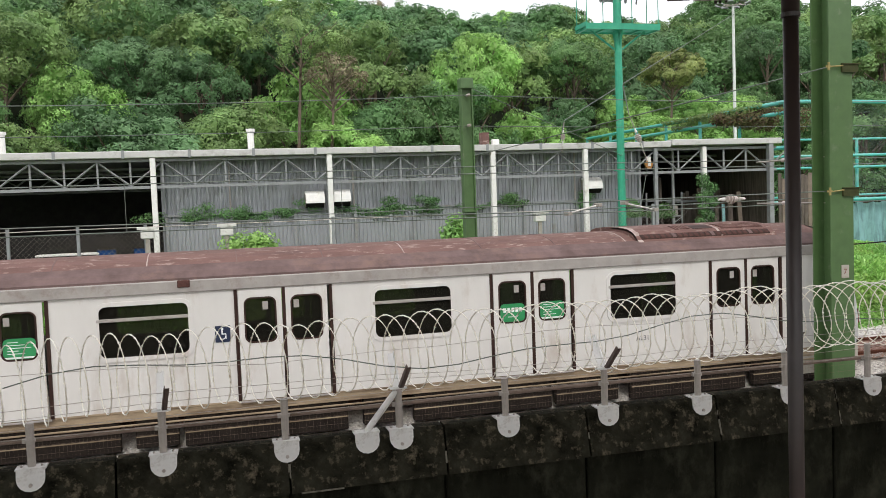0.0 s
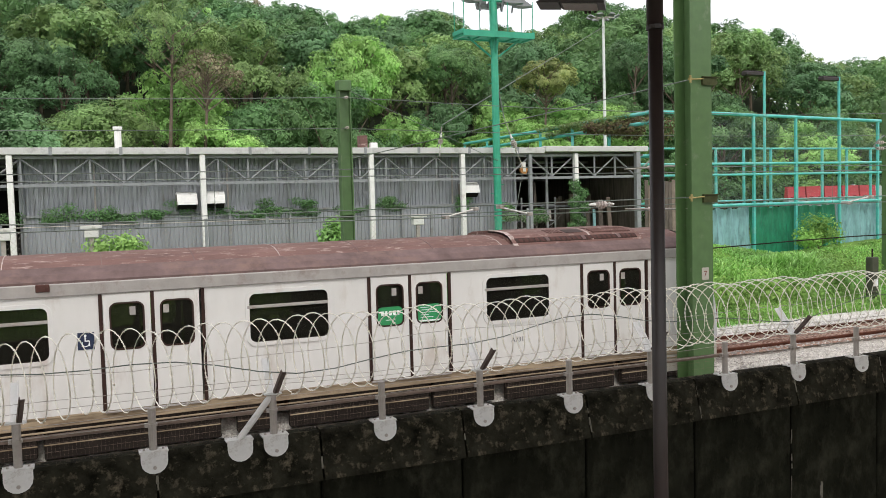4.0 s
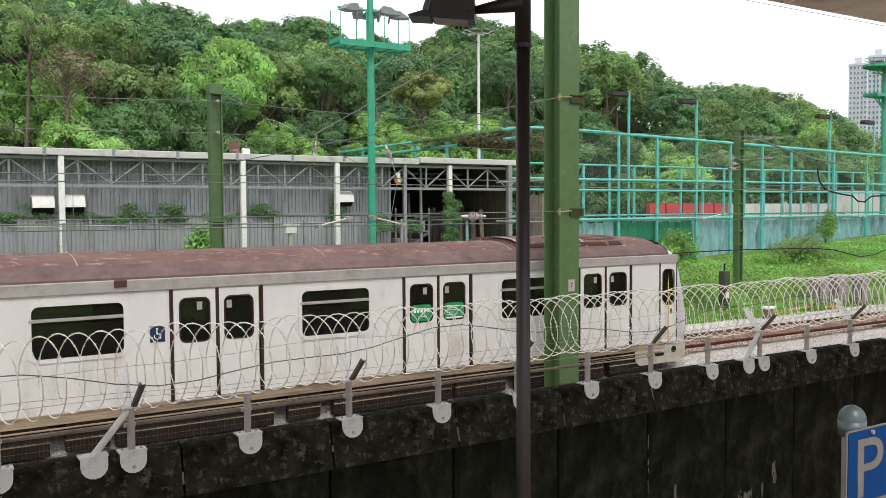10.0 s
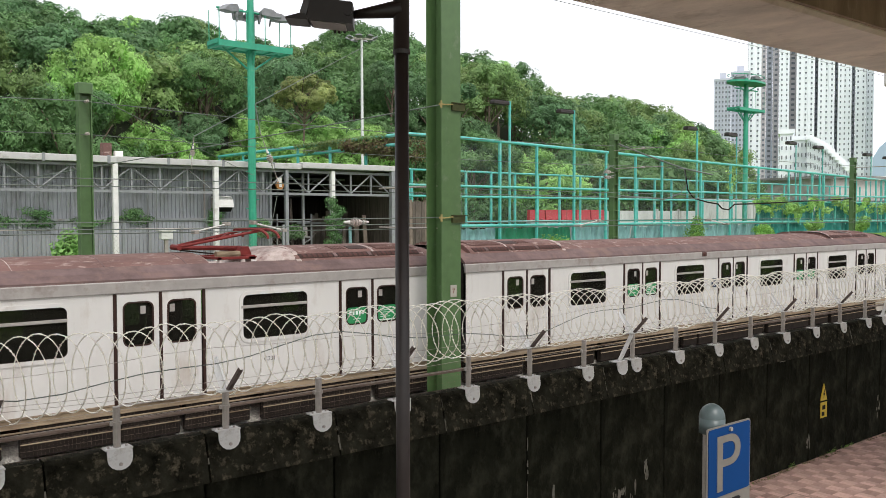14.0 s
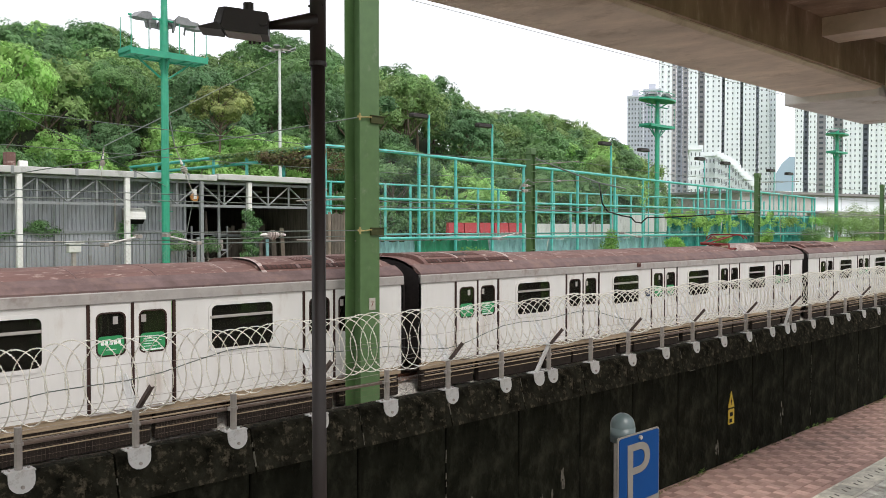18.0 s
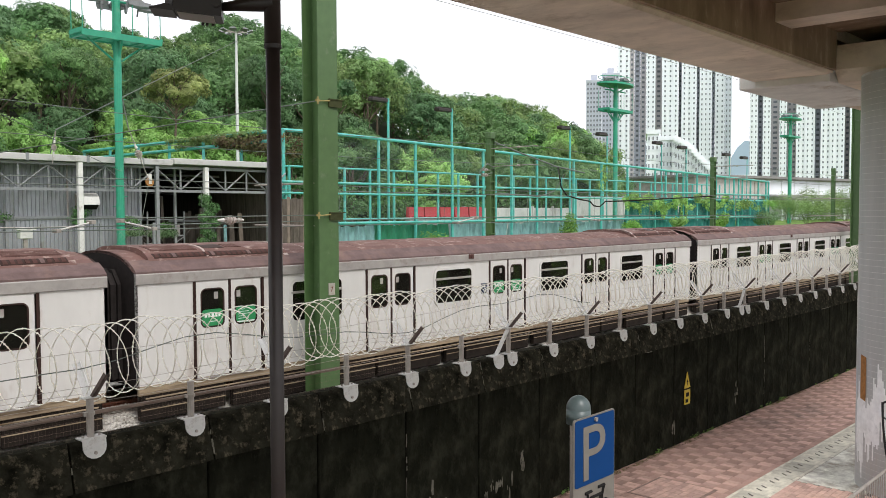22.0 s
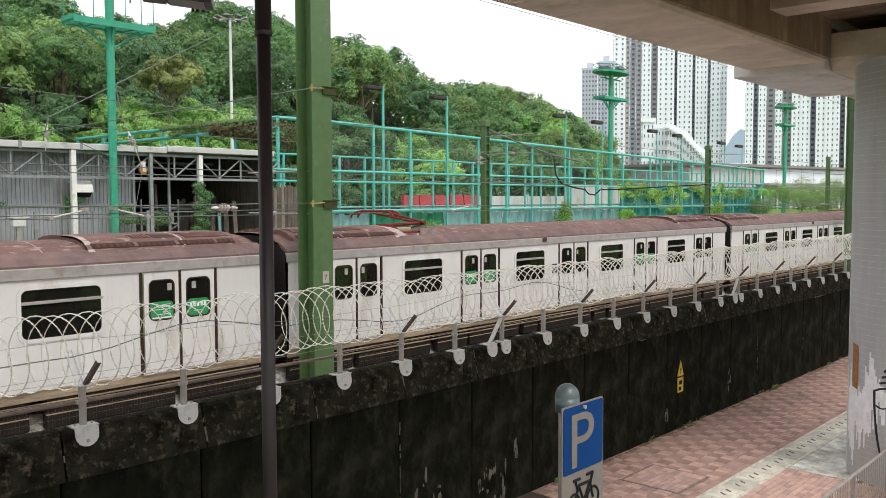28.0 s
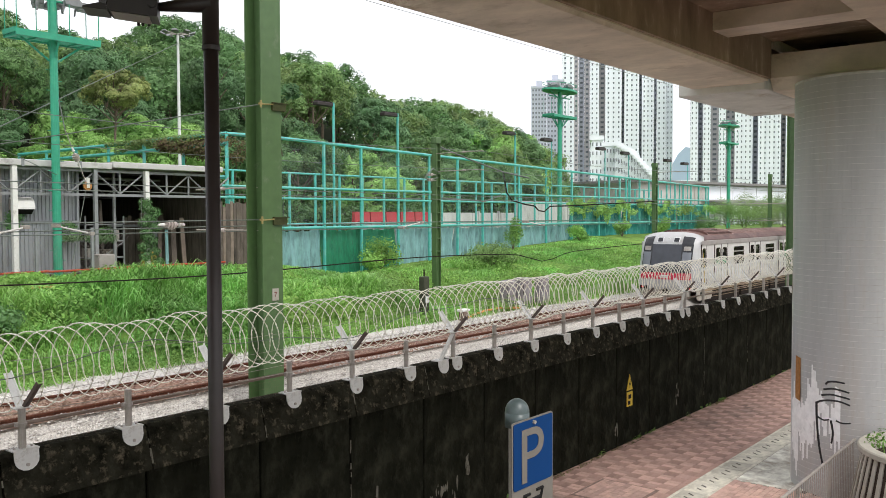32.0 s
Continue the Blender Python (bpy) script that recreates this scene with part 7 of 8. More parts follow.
        P0[side].append(P[pick] * r + np.array([x, y, 1.6 + r * rnd.uniform(0.5, 1.5)]))
        N0[side].append(N[pick])
    for side, material, lbl in ((0, M_LEAF2, "tangled bright green undergrowth along the hill's foot"), (1, M_LEAF1, "dark undergrowth behind the sports courts")):
        ob = new("undergrowth", leaf_mesh("undergrowth", np.concatenate(P0[side]), np.concatenate(N0[side]), 0.11, material, rng, 3))
        tagged(ob, lbl, "shrubs", kind="stuff")
    # a tall acacia and a withered tree before the woods
    for x, y, z, r, g, lbl in ((6.1, 55.0, 14.2, 2.9, 2, "tall olive green acacia with a bare trunk"), (7.95, 54.0, 11.6, 2.0, 4, "withered brown tree beside the acacia"), (34.6, 58.8, 12.9, 2.3, 5, "olive-brown leafy tree before the darker woods")):
        t = empty("tree", pose(x, y, z))
        P, N, C = crown_arrays(rng, 2600 if g == 4 else 9000, 11)
        part("crown", leaf_mesh("crown", P * r, N, 0.07, M_LEAFB if g == 5 else LEAVES[g], rng, 3), None, t)
        if g == 5:
            part("inner_foliage", inner_mesh("inner_foliage", C * r, M_LEAFB, rng), None, t)
        zb = lift(x, y) - z
        m = Mesh().tube([(-0.7, 0, zb), (-0.3, 0, zb * 0.5), (0.1, 0, 0.3)], 0.17, 7, 0.06)
        for q in range(9 if g == 2 else 22):
            a, h = q * 2.4, -0.7 * r + 1.1 * r * q / (9 if g == 2 else 22)
            m.tube([(-0.1, 0, h - 0.25 * r), (0.4 * r * math.cos(a), 0.4 * r * math.sin(a), h + 0.1 * r), (0.85 * r * math.cos(a + 0.2), 0.85 * r * math.sin(a + 0.2), h + 0.5 * r)], 0.055, 5, 0.015)
        part("trunk", m, M_TRUNK, t)
        tagged(t, lbl, "tree")
    ob = part("woodland_trunks", trunks, M_TRUNK)
    tagged(ob, "grey-brown trunks among the hillside trees", "trees", kind="stuff")


build_woods()


# ---- razor wire and fence lines on the wall ----
def build_razor():
    e = empty("razor_wire_coil")
    r, cy, cz, pitch = 0.4, WALL_Y + 0.3, 2.325, 0.185
    rnd = random.Random(5)
    for x0, x1, seg in ((-8.0, 2.0, 24), (2.0, 12.0, 24), (12.0, 26.0, 20), (26.0, 58.0, 14)):
        turns = int((x1 - x0) / pitch)
        bow = -0.125 if x0 < 12 else -0.08
        pts = []
        for i in range(turns * seg + 1):
            k = i / seg
            a = 2 * math.pi * k - math.pi / 2
            rr = r * (1 + 0.03 * math.sin(k * 1.7) + 0.02 * math.sin(k * 0.6))
            pts.append((x0 + k * pitch + bow * math.cos(a) + 0.015 * math.sin(k * 2.1), cy + rr * math.cos(a) * 0.8, cz + 0.02 * math.sin(k * 0.9) + rr * math.sin(a)))
        part("coil_strand", Mesh().tube(pts, 0.0062 if x0 < 12 else 0.0095 if x0 < 26 else 0.0115, 4 if x0 < 20 else 3), M_BARB, e)
        if x0 < 26:
            m = Mesh()
            for i in range(len(pts) - 1):
                p, q = Vector(pts[i]), Vector(pts[i + 1])
                d = (q - p)
                u = d.normalized()
                n_ = max(1, int(d.length / 0.045))
                for j in range(n_):
                    c = p + d * ((j + 0.5) / n_)
                    w = u.cross(Vector((rnd.uniform(-1, 1), rnd.uniform(-1, 1), rnd.uniform(-1, 1)))).normalized()
                    m.add([c + u * 0.017, c + w * 0.0145, c - u * 0.017, c - w * 0.0145], [(0, 1, 2, 3)])
            ob = part("barb_tape", m, M_BARB, e)
            ob["kind"] = "stuff"
    tagged(e, "pale razor wire coils stretched along the wall top", "razor wire")
    for z, dy, sag in ((2.42, 0.05, 0.05), (2.14, 0.0, 0.03), (2.05, 0.1, 0.03), (1.94, 0.05, 0.015), (1.84, 0.05, 0.01)):
        m = Mesh()
        pts = [(-8 + i * 0.6, WALL_Y + dy, z + sag * math.sin(i * 0.55 + z * 9) + 0.3 * sag * math.sin(i * 1.7)) for i in range(110)]
        ob = part("fence_line", Mesh().tube(pts, 0.0028, 4), M_GALV)
        tagged(ob, "thin barbed fence wire strung between the posts", "fence wire", "fence wires")
    ob = part("loose_cable", Mesh().tube([(-2 + i * 0.4, WALL_Y + 0.02, 2.34 + 0.13 * math.sin(i * 0.42) + 0.05 * math.sin(i * 1.1)) for i in range(40)], 0.006, 5), M_WIRE)
    tagged(ob, "dark loose cable hung in the razor wire", "cable")
    for a, b in ((-8, POST_X0 + 6 * POST_S), (14.3, 24.0)):
        ob = part("guard_pipe", Mesh().tube([(a, WALL_Y + 0.1, 1.81), (b, WALL_Y + 0.1, 1.81)], 0.022, 8), M_PIPE)
        tagged(ob, "brown guard pipe clamped to the fence posts", "pipe", "guard pipes")
    # fine netting at the foot of the fence
    m = Mesh()
    for k in range(330):
        a = -3.0 + k * 0.036
        m.add([(a, WALL_Y + 0.09, WALL_TOP), (a + 0.0008, WALL_Y + 0.09, WALL_TOP), (a + 0.0008, WALL_Y + 0.09, WALL_TOP + 0.37), (a, WALL_Y + 0.09, WALL_TOP + 0.37)], [(0, 1, 2, 3)])
    for k in range(5):
        z = WALL_TOP + 0.02 + k * 0.085
        m.add([(-3.0, WALL_Y + 0.09, z), (8.9, WALL_Y + 0.09, z), (8.9, WALL_Y + 0.09, z + 0.002), (-3.0, WALL_Y + 0.09, z + 0.002)], [(0, 1, 2, 3)])
    ob = part("wire_netting", m, M_PIPE)
    tagged(ob, "fine galvanised wire netting along the fence foot", "netting", kind="stuff")


build_razor()


# ---- overhead line ----
def overhead():
    def wire(pts, r, label="dark overhead line wire above the track"):
        ob = part("overhead_wire", Mesh().tube(pts, r, 5), M_DARK if "black" in label else M_WIRE)
        tagged(ob, label, "wire", "overhead wires")
    for y, z, r, sag, span in ((23.3, 6.9, 0.012, 0.25, 24.6), (23.5, 6.05, 0.01, 0.15, 24.6), (17.6, 3.55, 0.013, 0.0, 38), (17.74, 3.61, 0.013, -0.12, 38), (17.6, 4.5, 0.011, 0.04, 38), (17.75, 4.66, 0.011, 0.06, 38)):
        pts = []
        for i in range(120):
            x = -25 + i * 1.6
            u = ((x - 7.2) % span) / span
            pts.append((x, y, z - sag * 4 * u * (1 - u)))
        wire(pts, r)
    for i in range(24):
        x = -10 + i * 4.2
        ob = part("dropper", Mesh().tube([(x, 17.6, 3.55), (x, 17.6, 4.5)], 0.006, 4), M_WIRE)
        tagged(ob, "thin dropper between two overhead wires", "dropper wire", "dropper wires")
    wire([(x, 22.0, 2.2 + 0.08 * math.sin(x * 0.3) - (0.4 * math.exp(-((x - 35.2) / 1.6) ** 2))) for x in np.arange(-10, 62, 1.0)], 0.021, "black cable slung low over the grass")
    wire([(x, 15.0, 9.3 - 0.0006 * (x - 40) * (130 - x) * (x > 40)) for x in np.arange(12.9, 131, 4.0)], 0.007, "long feeder wire high above the track")
    # slanting stay wires to the lamp masts
    wire([(7.2, 23.6, 7.2), (15.07, 29.4, 5.4)], 0.012)
    wire([(12.84, 29.6, 6.75), (33.0, 48.4, 15.2)], 0.02)
    wire([(6.9, 30.0, 5.02), (9.08, 24.0, 5.55), (12.3, 15.0, 6.38)], 0.014)
    wire([(12.9, 15.1, 3.85), (2.0, 22.0, 3.7)], 0.012)
    for x, y, zs in ((12.62, 15.25, (4.58, 3.6)), (51.2, 15.25, (4.58, 3.6)), (7.2, 23.6, (6.9, 6.05)), (31.9, 26.0, (6.9, 6.05)), (56.0, 26.0, (6.9, 6.05)), (80.4, 26.0, (6.9, 6.05))):
        e = empty("wire_bracket", pose(x, y, 0))
        for z in zs:
            y1 = (17.8 if y < 20 else 23.2) - y
            part("arm", Mesh().tube([(0, 0.2 if y < 20 else -0.05, z), (0, y1, z)], 0.022, 6), M_GALV, e)
            part("insulator", Mesh().tube([(0, y1 * 0.6 - 0.08, z), (0, y1 * 0.6 + 0.08, z)], 0.045, 8), M_INSUL, e)
        tagged(e, "galvanised bracket arms carrying the overhead wires", "wire bracket", "wire brackets")
    # slack feeder cable by the line post
    wire([(32.0, 25.8, 7.2), (32.34, 25.8, 7.12), (34.26, 25.9, 6.77), (37.49, 26.0, 6.23), (40.0, 26.0, 6.0)], 0.045, "thick pale feeder cable slung from the line post")
    wire([(37.49, 26.0, 6.2), (37.77, 26.0, 5.46), (37.15, 26.0, 4.95), (35.82, 26.0, 4.65), (34.6, 26.0, 4.72), (32.05, 26.0, 4.8)], 0.03, "slack cable loop below the feeder")
    wire([(37.55, 26.0, 6.2), (37.83, 26.0, 5.16), (38.36, 26.0, 4.73), (39.62, 26.0, 4.54), (40.6, 26.0, 4.45), (41.0, 26.0, 4.2), (41.6, 26.0, 4.15), (42.2, 26.0, 4.45), (44.5, 26.0, 4.5), (56.0, 26.0, 4.9)], 0.04, "black sagging cable between two line posts")
    wire([(31.9, 25.8, 6.0), (31.3, 25.7, 6.15), (30.8, 25.6, 5.9), (30.6, 25.6, 5.7), (31.0, 25.7, 5.6), (31.8, 25.8, 5.75)], 0.03, "curled cable tail on the line post")
    for dz in (0.0, 0.25):
        e = empty("post_insulator", pose(31.25, 25.7, 5.62 + dz))
        part("stem", Mesh().tube([(0.55, 0.2, 0), (-0.4, 0, 0)], 0.025, 6), M_GALV, e)
        for q in range(3):
            part("shed", Mesh().tube([(-0.3 + q * 0.12, 0, 0), (-0.25 + q * 0.12, 0, 0)], 0.08, 10), M_INSUL, e)
        tagged(e, "ribbed insulator fixed to the line post", "insulator", "post insulators")
    # arms clamped between the contact wires
    for x, z0, x1, z1 in ((7.67, 3.55, 8.38, 3.72), (9.05, 3.74, 9.78, 3.56), (20.0, 3.56, 20.9, 3.72), (27.0, 3.7, 28.1, 3.56)):
        e = empty("registration_arm", pose(x, 17.67, z0))
        part("tube", Mesh().tube([(-0.04, 0, 0), (x1 - x + 0.04, 0, z1 - z0)], 0.02, 6), M_PLATE, e)
        part("clamp", Mesh().box(-0.06, 0.04, -0.12, 0.12, -0.04, 0.04, 0.008), M_GALV, e)
        part("end_clamp", Mesh().box(x1 - x - 0.04, x1 - x + 0.06, -0.12, 0.12, z1 - z0 - 0.04, z1 - z0 + 0.04, 0.008), M_GALV, e)
        tagged(e, "pale registration arm clamped to the contact wires", "catenary arm", "catenary arms")

    def strain(a, b, s, label):
        """A ribbed insulator between two points of a stay."""
        a, b = Vector(a), Vector(b)
        d = b - a
        e = empty("strain_insulator", Matrix.Translation((a + b) / 2) @ d.to_track_quat("X", "Z").to_matrix().to_4x4())
        L = d.length
        for i, rr in enumerate((0.085, 0.12, 0.12, 0.085)):
            u = (i - 1.5) * 0.065 * s
            part("shed", Mesh().tube([(u - 0.026 * s, 0, 0), (u + 0.026 * s, 0, 0)], rr * s, 12, rr * s * 0.8), M_INSUL, e)
        part("rod", Mesh().tube([(-L / 2, 0, 0), (L / 2, 0, 0)], 0.016, 8), M_GALV, e)
        for q in (-1, 1):
            part("end_fitting", Mesh().tube([(q * 0.2 * s, 0, 0), (q * (0.2 * s + 0.16), 0, 0)], 0.05 * s, 8, 0.025), M_PLATE, e)
        tagged(e, label, "insulator", "strain insulators")
    strain((11.55, 17.74, 3.73), (12.2, 17.74, 3.73), 1.0, "ribbed grey insulator in the contact wire")
    strain((15.17, 29.0, 6.95), (15.93, 29.0, 5.09), 1.15, "ribbed porcelain insulator hung in a stay")
    strain((12.84, 29.6, 6.7), (12.72, 29.6, 5.6), 0.8, "ribbed porcelain insulator at the shed roof edge")
    e = empty("pulley", pose(15.95, 29.0, 5.02))
    part("wheel", Mesh().tube([(0, -0.05, 0), (0, 0.05, 0)], 0.15, 16), M_RUST, e, "rusty pulley wheel")
    part("cheek", Mesh().box(-0.06, 0.06, -0.075, -0.055, -0.06, 0.3, 0.004), M_PLATE, e)
    part("cheek", Mesh().box(-0.06, 0.06, 0.055, 0.075, -0.06, 0.3, 0.004), M_PLATE, e)
    tagged(e, "rusty pulley at the end of the strain stay", "pulley")
    wire([(15.07, 29.2, 8.0), (15.17, 29.0, 6.95)], 0.02, "stay above the strain insulator")
    wire([(15.93, 29.0, 5.09), (15.1, 28.6, 2.2)], 0.012, "stay below the strain insulator")
    wire([(12.84, 29.6, 6.7), (12.95, 30.3, 6.0)], 0.02, "short stay to the shed roof")


overhead()


# ---- plants ----
def leaf_cloud(name, label, category, blobs, n, size, material, seed, kind=""):
    """Leaves in several lobes (x, y, z, rx, ry, rz)."""
    rng = np.random.default_rng(seed)
    P, N = [], []
    tot = sum(b[3] * b[4] + b[3] * b[5] for b in blobs)
    for b in blobs:
        k = max(8, int(n * (b[3] * b[4] + b[3] * b[5]) / tot))
        d = rng.normal(0, 1, (k, 3))
        d /= np.linalg.norm(d, axis=1, keepdims=True)
        q = rng.uniform(0.55, 1.08, (k, 1))
        P.append(np.array(b[:3]) + d * q * np.array(b[3:6]))
        N.append(d + np.array([0, 0, 0.4]))
    me = leaf_mesh(name, np.concatenate(P), np.concatenate(N), size, material, rng, 3 if n > 50000 else 4)
    ob = new(name, me)
    return tagged(ob, label, category, kind=kind)


def growth_top(x, y):
    """Height that the growth on the bank reaches: low by the fence and the rail, highest in the middle."""
    top = np.interp(x / y, (0.3, 0.42, 0.5, 0.56, 0.61, 0.7, 0.77, 0.89, 1.04, 1.4), (2.2, 2.1, 1.9, 2.1, 2.35, 2.25, 1.6, 1.1, 1.3, 1.6))
    return 3.9 - (3.9 - top) * y / 29.2


def build_grass():
    rng = np.random.default_rng(8)
    n = 105000
    x = rng.uniform(-12, 62, n)
    y = 20.6 + (rng.random(n) ** 0.9) * np.where(x < 26, 9.0, 13.6)
    dens = np.array([noise.noise(Vector((a * 0.35, b * 0.5, 3))) for a, b in zip(x, y)])
    keep = (rng.random(n) < 0.75 + dens) & (rng.random(n) < np.clip((y - 20.2) / 1.6, 0.05, 1))
    x, y, dens = x[keep], y[keep], dens[keep]
    n = len(x)
    z = np.array([lift(a, b) for a, b in zip(x, y)])
    h = np.clip(0.24 + 0.6 * (dens + 0.3), 0.12, 0.9) * rng.uniform(0.6, 1.3, n) * np.where(x > 30, 0.55, 1.0) * np.clip((y - 20.2) / 4.0, 0.2, 1) * 0.62
    a = rng.uniform(0, 2 * math.pi, n)
    lean = rng.uniform(0.15, 0.75, n) * h
    w = rng.uniform(0.012, 0.024, n)
    ca, sa = np.cos(a), np.sin(a)
    px, py = -sa * w, ca * w
    # the tall growth before the shed stands in clumps of long arching blades
    ck = 520
    cx, cy = rng.uniform(4, 27, ck), 27.6 - 3.9 * rng.random(ck) ** 1.1
    size = rng.uniform(0.55, 1.3, ck) * (0.75 + 0.7 * np.array([noise.noise(Vector((p * 0.5, q * 0.5, 7))) for p, q in zip(cx, cy)]))
    own = rng.integers(0, ck, n)
    tuft = (rng.random(n) < 0.42) & (x < 27) & (x > 3) & (y > 22.8)
    x = np.where(tuft, cx[own] + rng.normal(0, 0.13, n), x)
    y = np.where(tuft, cy[own] + rng.normal(0, 0.13, n), y)
    z = np.where(tuft, np.array([lift(p, q) for p, q in zip(x, y)]), z)
    h = np.where(tuft, rng.uniform(0.5, 1.1, n) * size[own], h)
    h = np.minimum(h, np.maximum(growth_top(x, y) * rng.uniform(0.82, 1.02, n) - z, 0.1))
    lean = np.where(tuft, rng.uniform(0.35, 1.25, n) * h, lean)
    # wind lays the long blades over to one side
    a = np.where(tuft, a * 0.62 + 2.6, a)
    ca, sa = np.cos(a), np.sin(a)
    w = np.where(tuft, rng.uniform(0.012, 0.03, n), w)
    px, py = -sa * w, ca * w
    V = np.zeros((n, 7, 3))
    V[:, 0] = np.stack([x - px, y - py, z - 0.1], 1)
    V[:, 1] = np.stack([x + px, y + py, z - 0.1], 1)
    for k, (out, up, wide) in enumerate(((0.32, 0.7, 1.0), (0.74, 0.99, 0.75))):
        mx, my, mz = x + ca * lean * out, y + sa * lean * out, z + h * up
        V[:, 2 + 2 * k] = np.stack([mx + px * wide, my + py * wide, mz], 1)
        V[:, 3 + 2 * k] = np.stack([mx - px * wide, my - py * wide, mz], 1)
    V[:, 6] = np.stack([x + ca * lean * 1.2, y + sa * lean * 1.2, z + h * (1.0 - 0.3 * np.clip(lean / h - 0.1, 0, 1))], 1)
    me = bpy.data.meshes.new("tall_grass")
    me.vertices.add(7 * n)
    me.vertices.foreach_set("co", V.astype(np.float32).ravel())
    idx = np.arange(n)[:, None] * 7 + np.array([0, 1, 2, 3, 3, 2, 4, 5, 5, 4, 6])
    me.loops.add(11 * n)
    me.loops.foreach_set("vertex_index", idx.astype(np.int32).ravel())
    me.polygons.add(3 * n)
    st = (np.arange(n)[:, None] * 11 + np.array([0, 4, 8])).astype(np.int32).ravel()
    me.polygons.foreach_set("loop_start", st)
    me.update(calc_edges=True)
    me.materials.append(M_BLADE)
    tagged(new("tall_grass", me), "tall green grass on the bank beside the track", "grass", kind="stuff")
    # broad-leaved weeds between the grass
    blobs = []
    rnd = random.Random(4)
    while len(blobs) < 900:
        bx, by = rnd.uniform(-10, 60), rnd.uniform(21.5, 34)
        if bx < 26 and by > 29.4:
            continue
        if noise.noise(Vector((bx * 0.3, by * 0.4, 9))) < -0.05 or (bx > 32 and rnd.random() < 0.7):
            continue
        s = rnd.uniform(0.3, 0.95) * (0.7 if by < 23 else 1)
        s = min(s, max(0.2, float(growth_top(bx, by)) - lift(bx, by)) / 1.0)
        blobs.append((bx, by, lift(bx, by) + 0.3 * s, s * 1.3, s, s * 0.7))
    low = []
    while len(low) < 640:
        bx, by = rnd.uniform(-4, 46), 20.7 + 4.2 * rnd.random() ** 1.2
        if noise.noise(Vector((bx * 0.45, by * 0.6, 4))) > -0.12 + 0.25 * max(0.0, 22 - by):
            q = rnd.uniform(0.3, 0.75)
            low.append((bx, by, lift(bx, by) + 0.08, q * 1.4, q, rnd.uniform(0.1, 0.26)))
    leaf_cloud("ground_cover", "low bright green ground cover beside the ballast", "ground cover", low, 80000, 0.034, M_WEED, 6, "stuff")
    leaf_cloud("weeds", "low broad-leaved green weeds on the bank", "weeds", blobs, 120000, 0.058, M_WEED, 5, "stuff")


build_grass()


def bush(x, y, r, h, seed, label, material=None):
    z = lift(x, y)
    rnd = random.Random(seed)
    bl = [(x + rnd.uniform(-0.5, 0.5) * r, y + rnd.uniform(-0.4, 0.4) * r, z + h * rnd.uniform(0.3, 0.8), r * rnd.uniform(0.35, 0.6), r * rnd.uniform(0.3, 0.5), h * rnd.uniform(0.2, 0.35)) for _ in range(9)]
    e = empty("bush", pose(x, y, z - 0.1))
    ob = leaf_cloud("foliage", "", "", bl, int(1500 * max(1.0, r)), 0.07, material or M_WEED, seed)
    ob.parent = e
    ob.matrix_parent_inverse = e.matrix_world.inverted()
    m = Mesh()
    for k in range(5):
        a = k * 1.3
        m.tube([(0, 0, 0), (0.3 * r * math.cos(a), 0.3 * r * math.sin(a), h * 0.6)], 0.03, 5, 0.012)
    part("stem", m, M_TRUNK, e)
    tagged(e, label, "bush", "bushes by the fence")


bush(36.4, 33.8, 1.3, 2.2, 1, "leafy green shrub against the tarpaulin")
bush(35.0, 33.2, 1.0, 1.3, 2, "leafy green shrub in the grass")
bush(42.7, 30.5, 2.0, 1.5, 3, "round yellow-green bush in the grass", M_LEAF3)
bush(50.5, 34.2, 0.9, 2.3, 4, "leafy green shrub against the tarpaulin")
bush(58.5, 33.4, 1.1, 1.3, 5, "leafy green shrub by the fence foot")
bush(66.0, 33.6, 1.0, 1.2, 6, "leafy green shrub by the fence foot", M_LEAF2)
bush(74.0, 33.6, 1.3, 1.5, 7, "leafy green shrub by the fence foot")
bush(84.0, 33.4, 1.6, 1.9, 8, "leafy green shrub by the fence foot", M_LEAF1)
for bx_, br_, bh_ in ((90, 2.6, 3.4), (95, 3.0, 4.2), (101, 3.2, 3.6), (108, 3.6, 4.4)):
    bush(bx_, 33.5, br_, bh_, int(bx_), "leafy green shrub beyond the fence end", M_LEAF3)
for bx_, by_, br_, bh_ in ((10.3, 23.9, 0.9, 1.35), (9.2, 24.2, 1.0, 1.6), (7.9, 23.8, 0.8, 1.3)):
    bush(bx_, by_, br_, bh_, int(bx_ * 10), "dark feathery shrub on the grass bank", M_LEAF1)
bush(1.2, 28.5, 1.1, 1.6, 9, "leafy shrub in front of the shed", M_LEAF2)
bush(7.9, 28.0, 0.8, 1.9, 10, "leafy shrub in front of the shed", M_LEAF2)
bush(13.2, 27.8, 0.8, 0.45, 11, "leafy shrub in front of the shed")


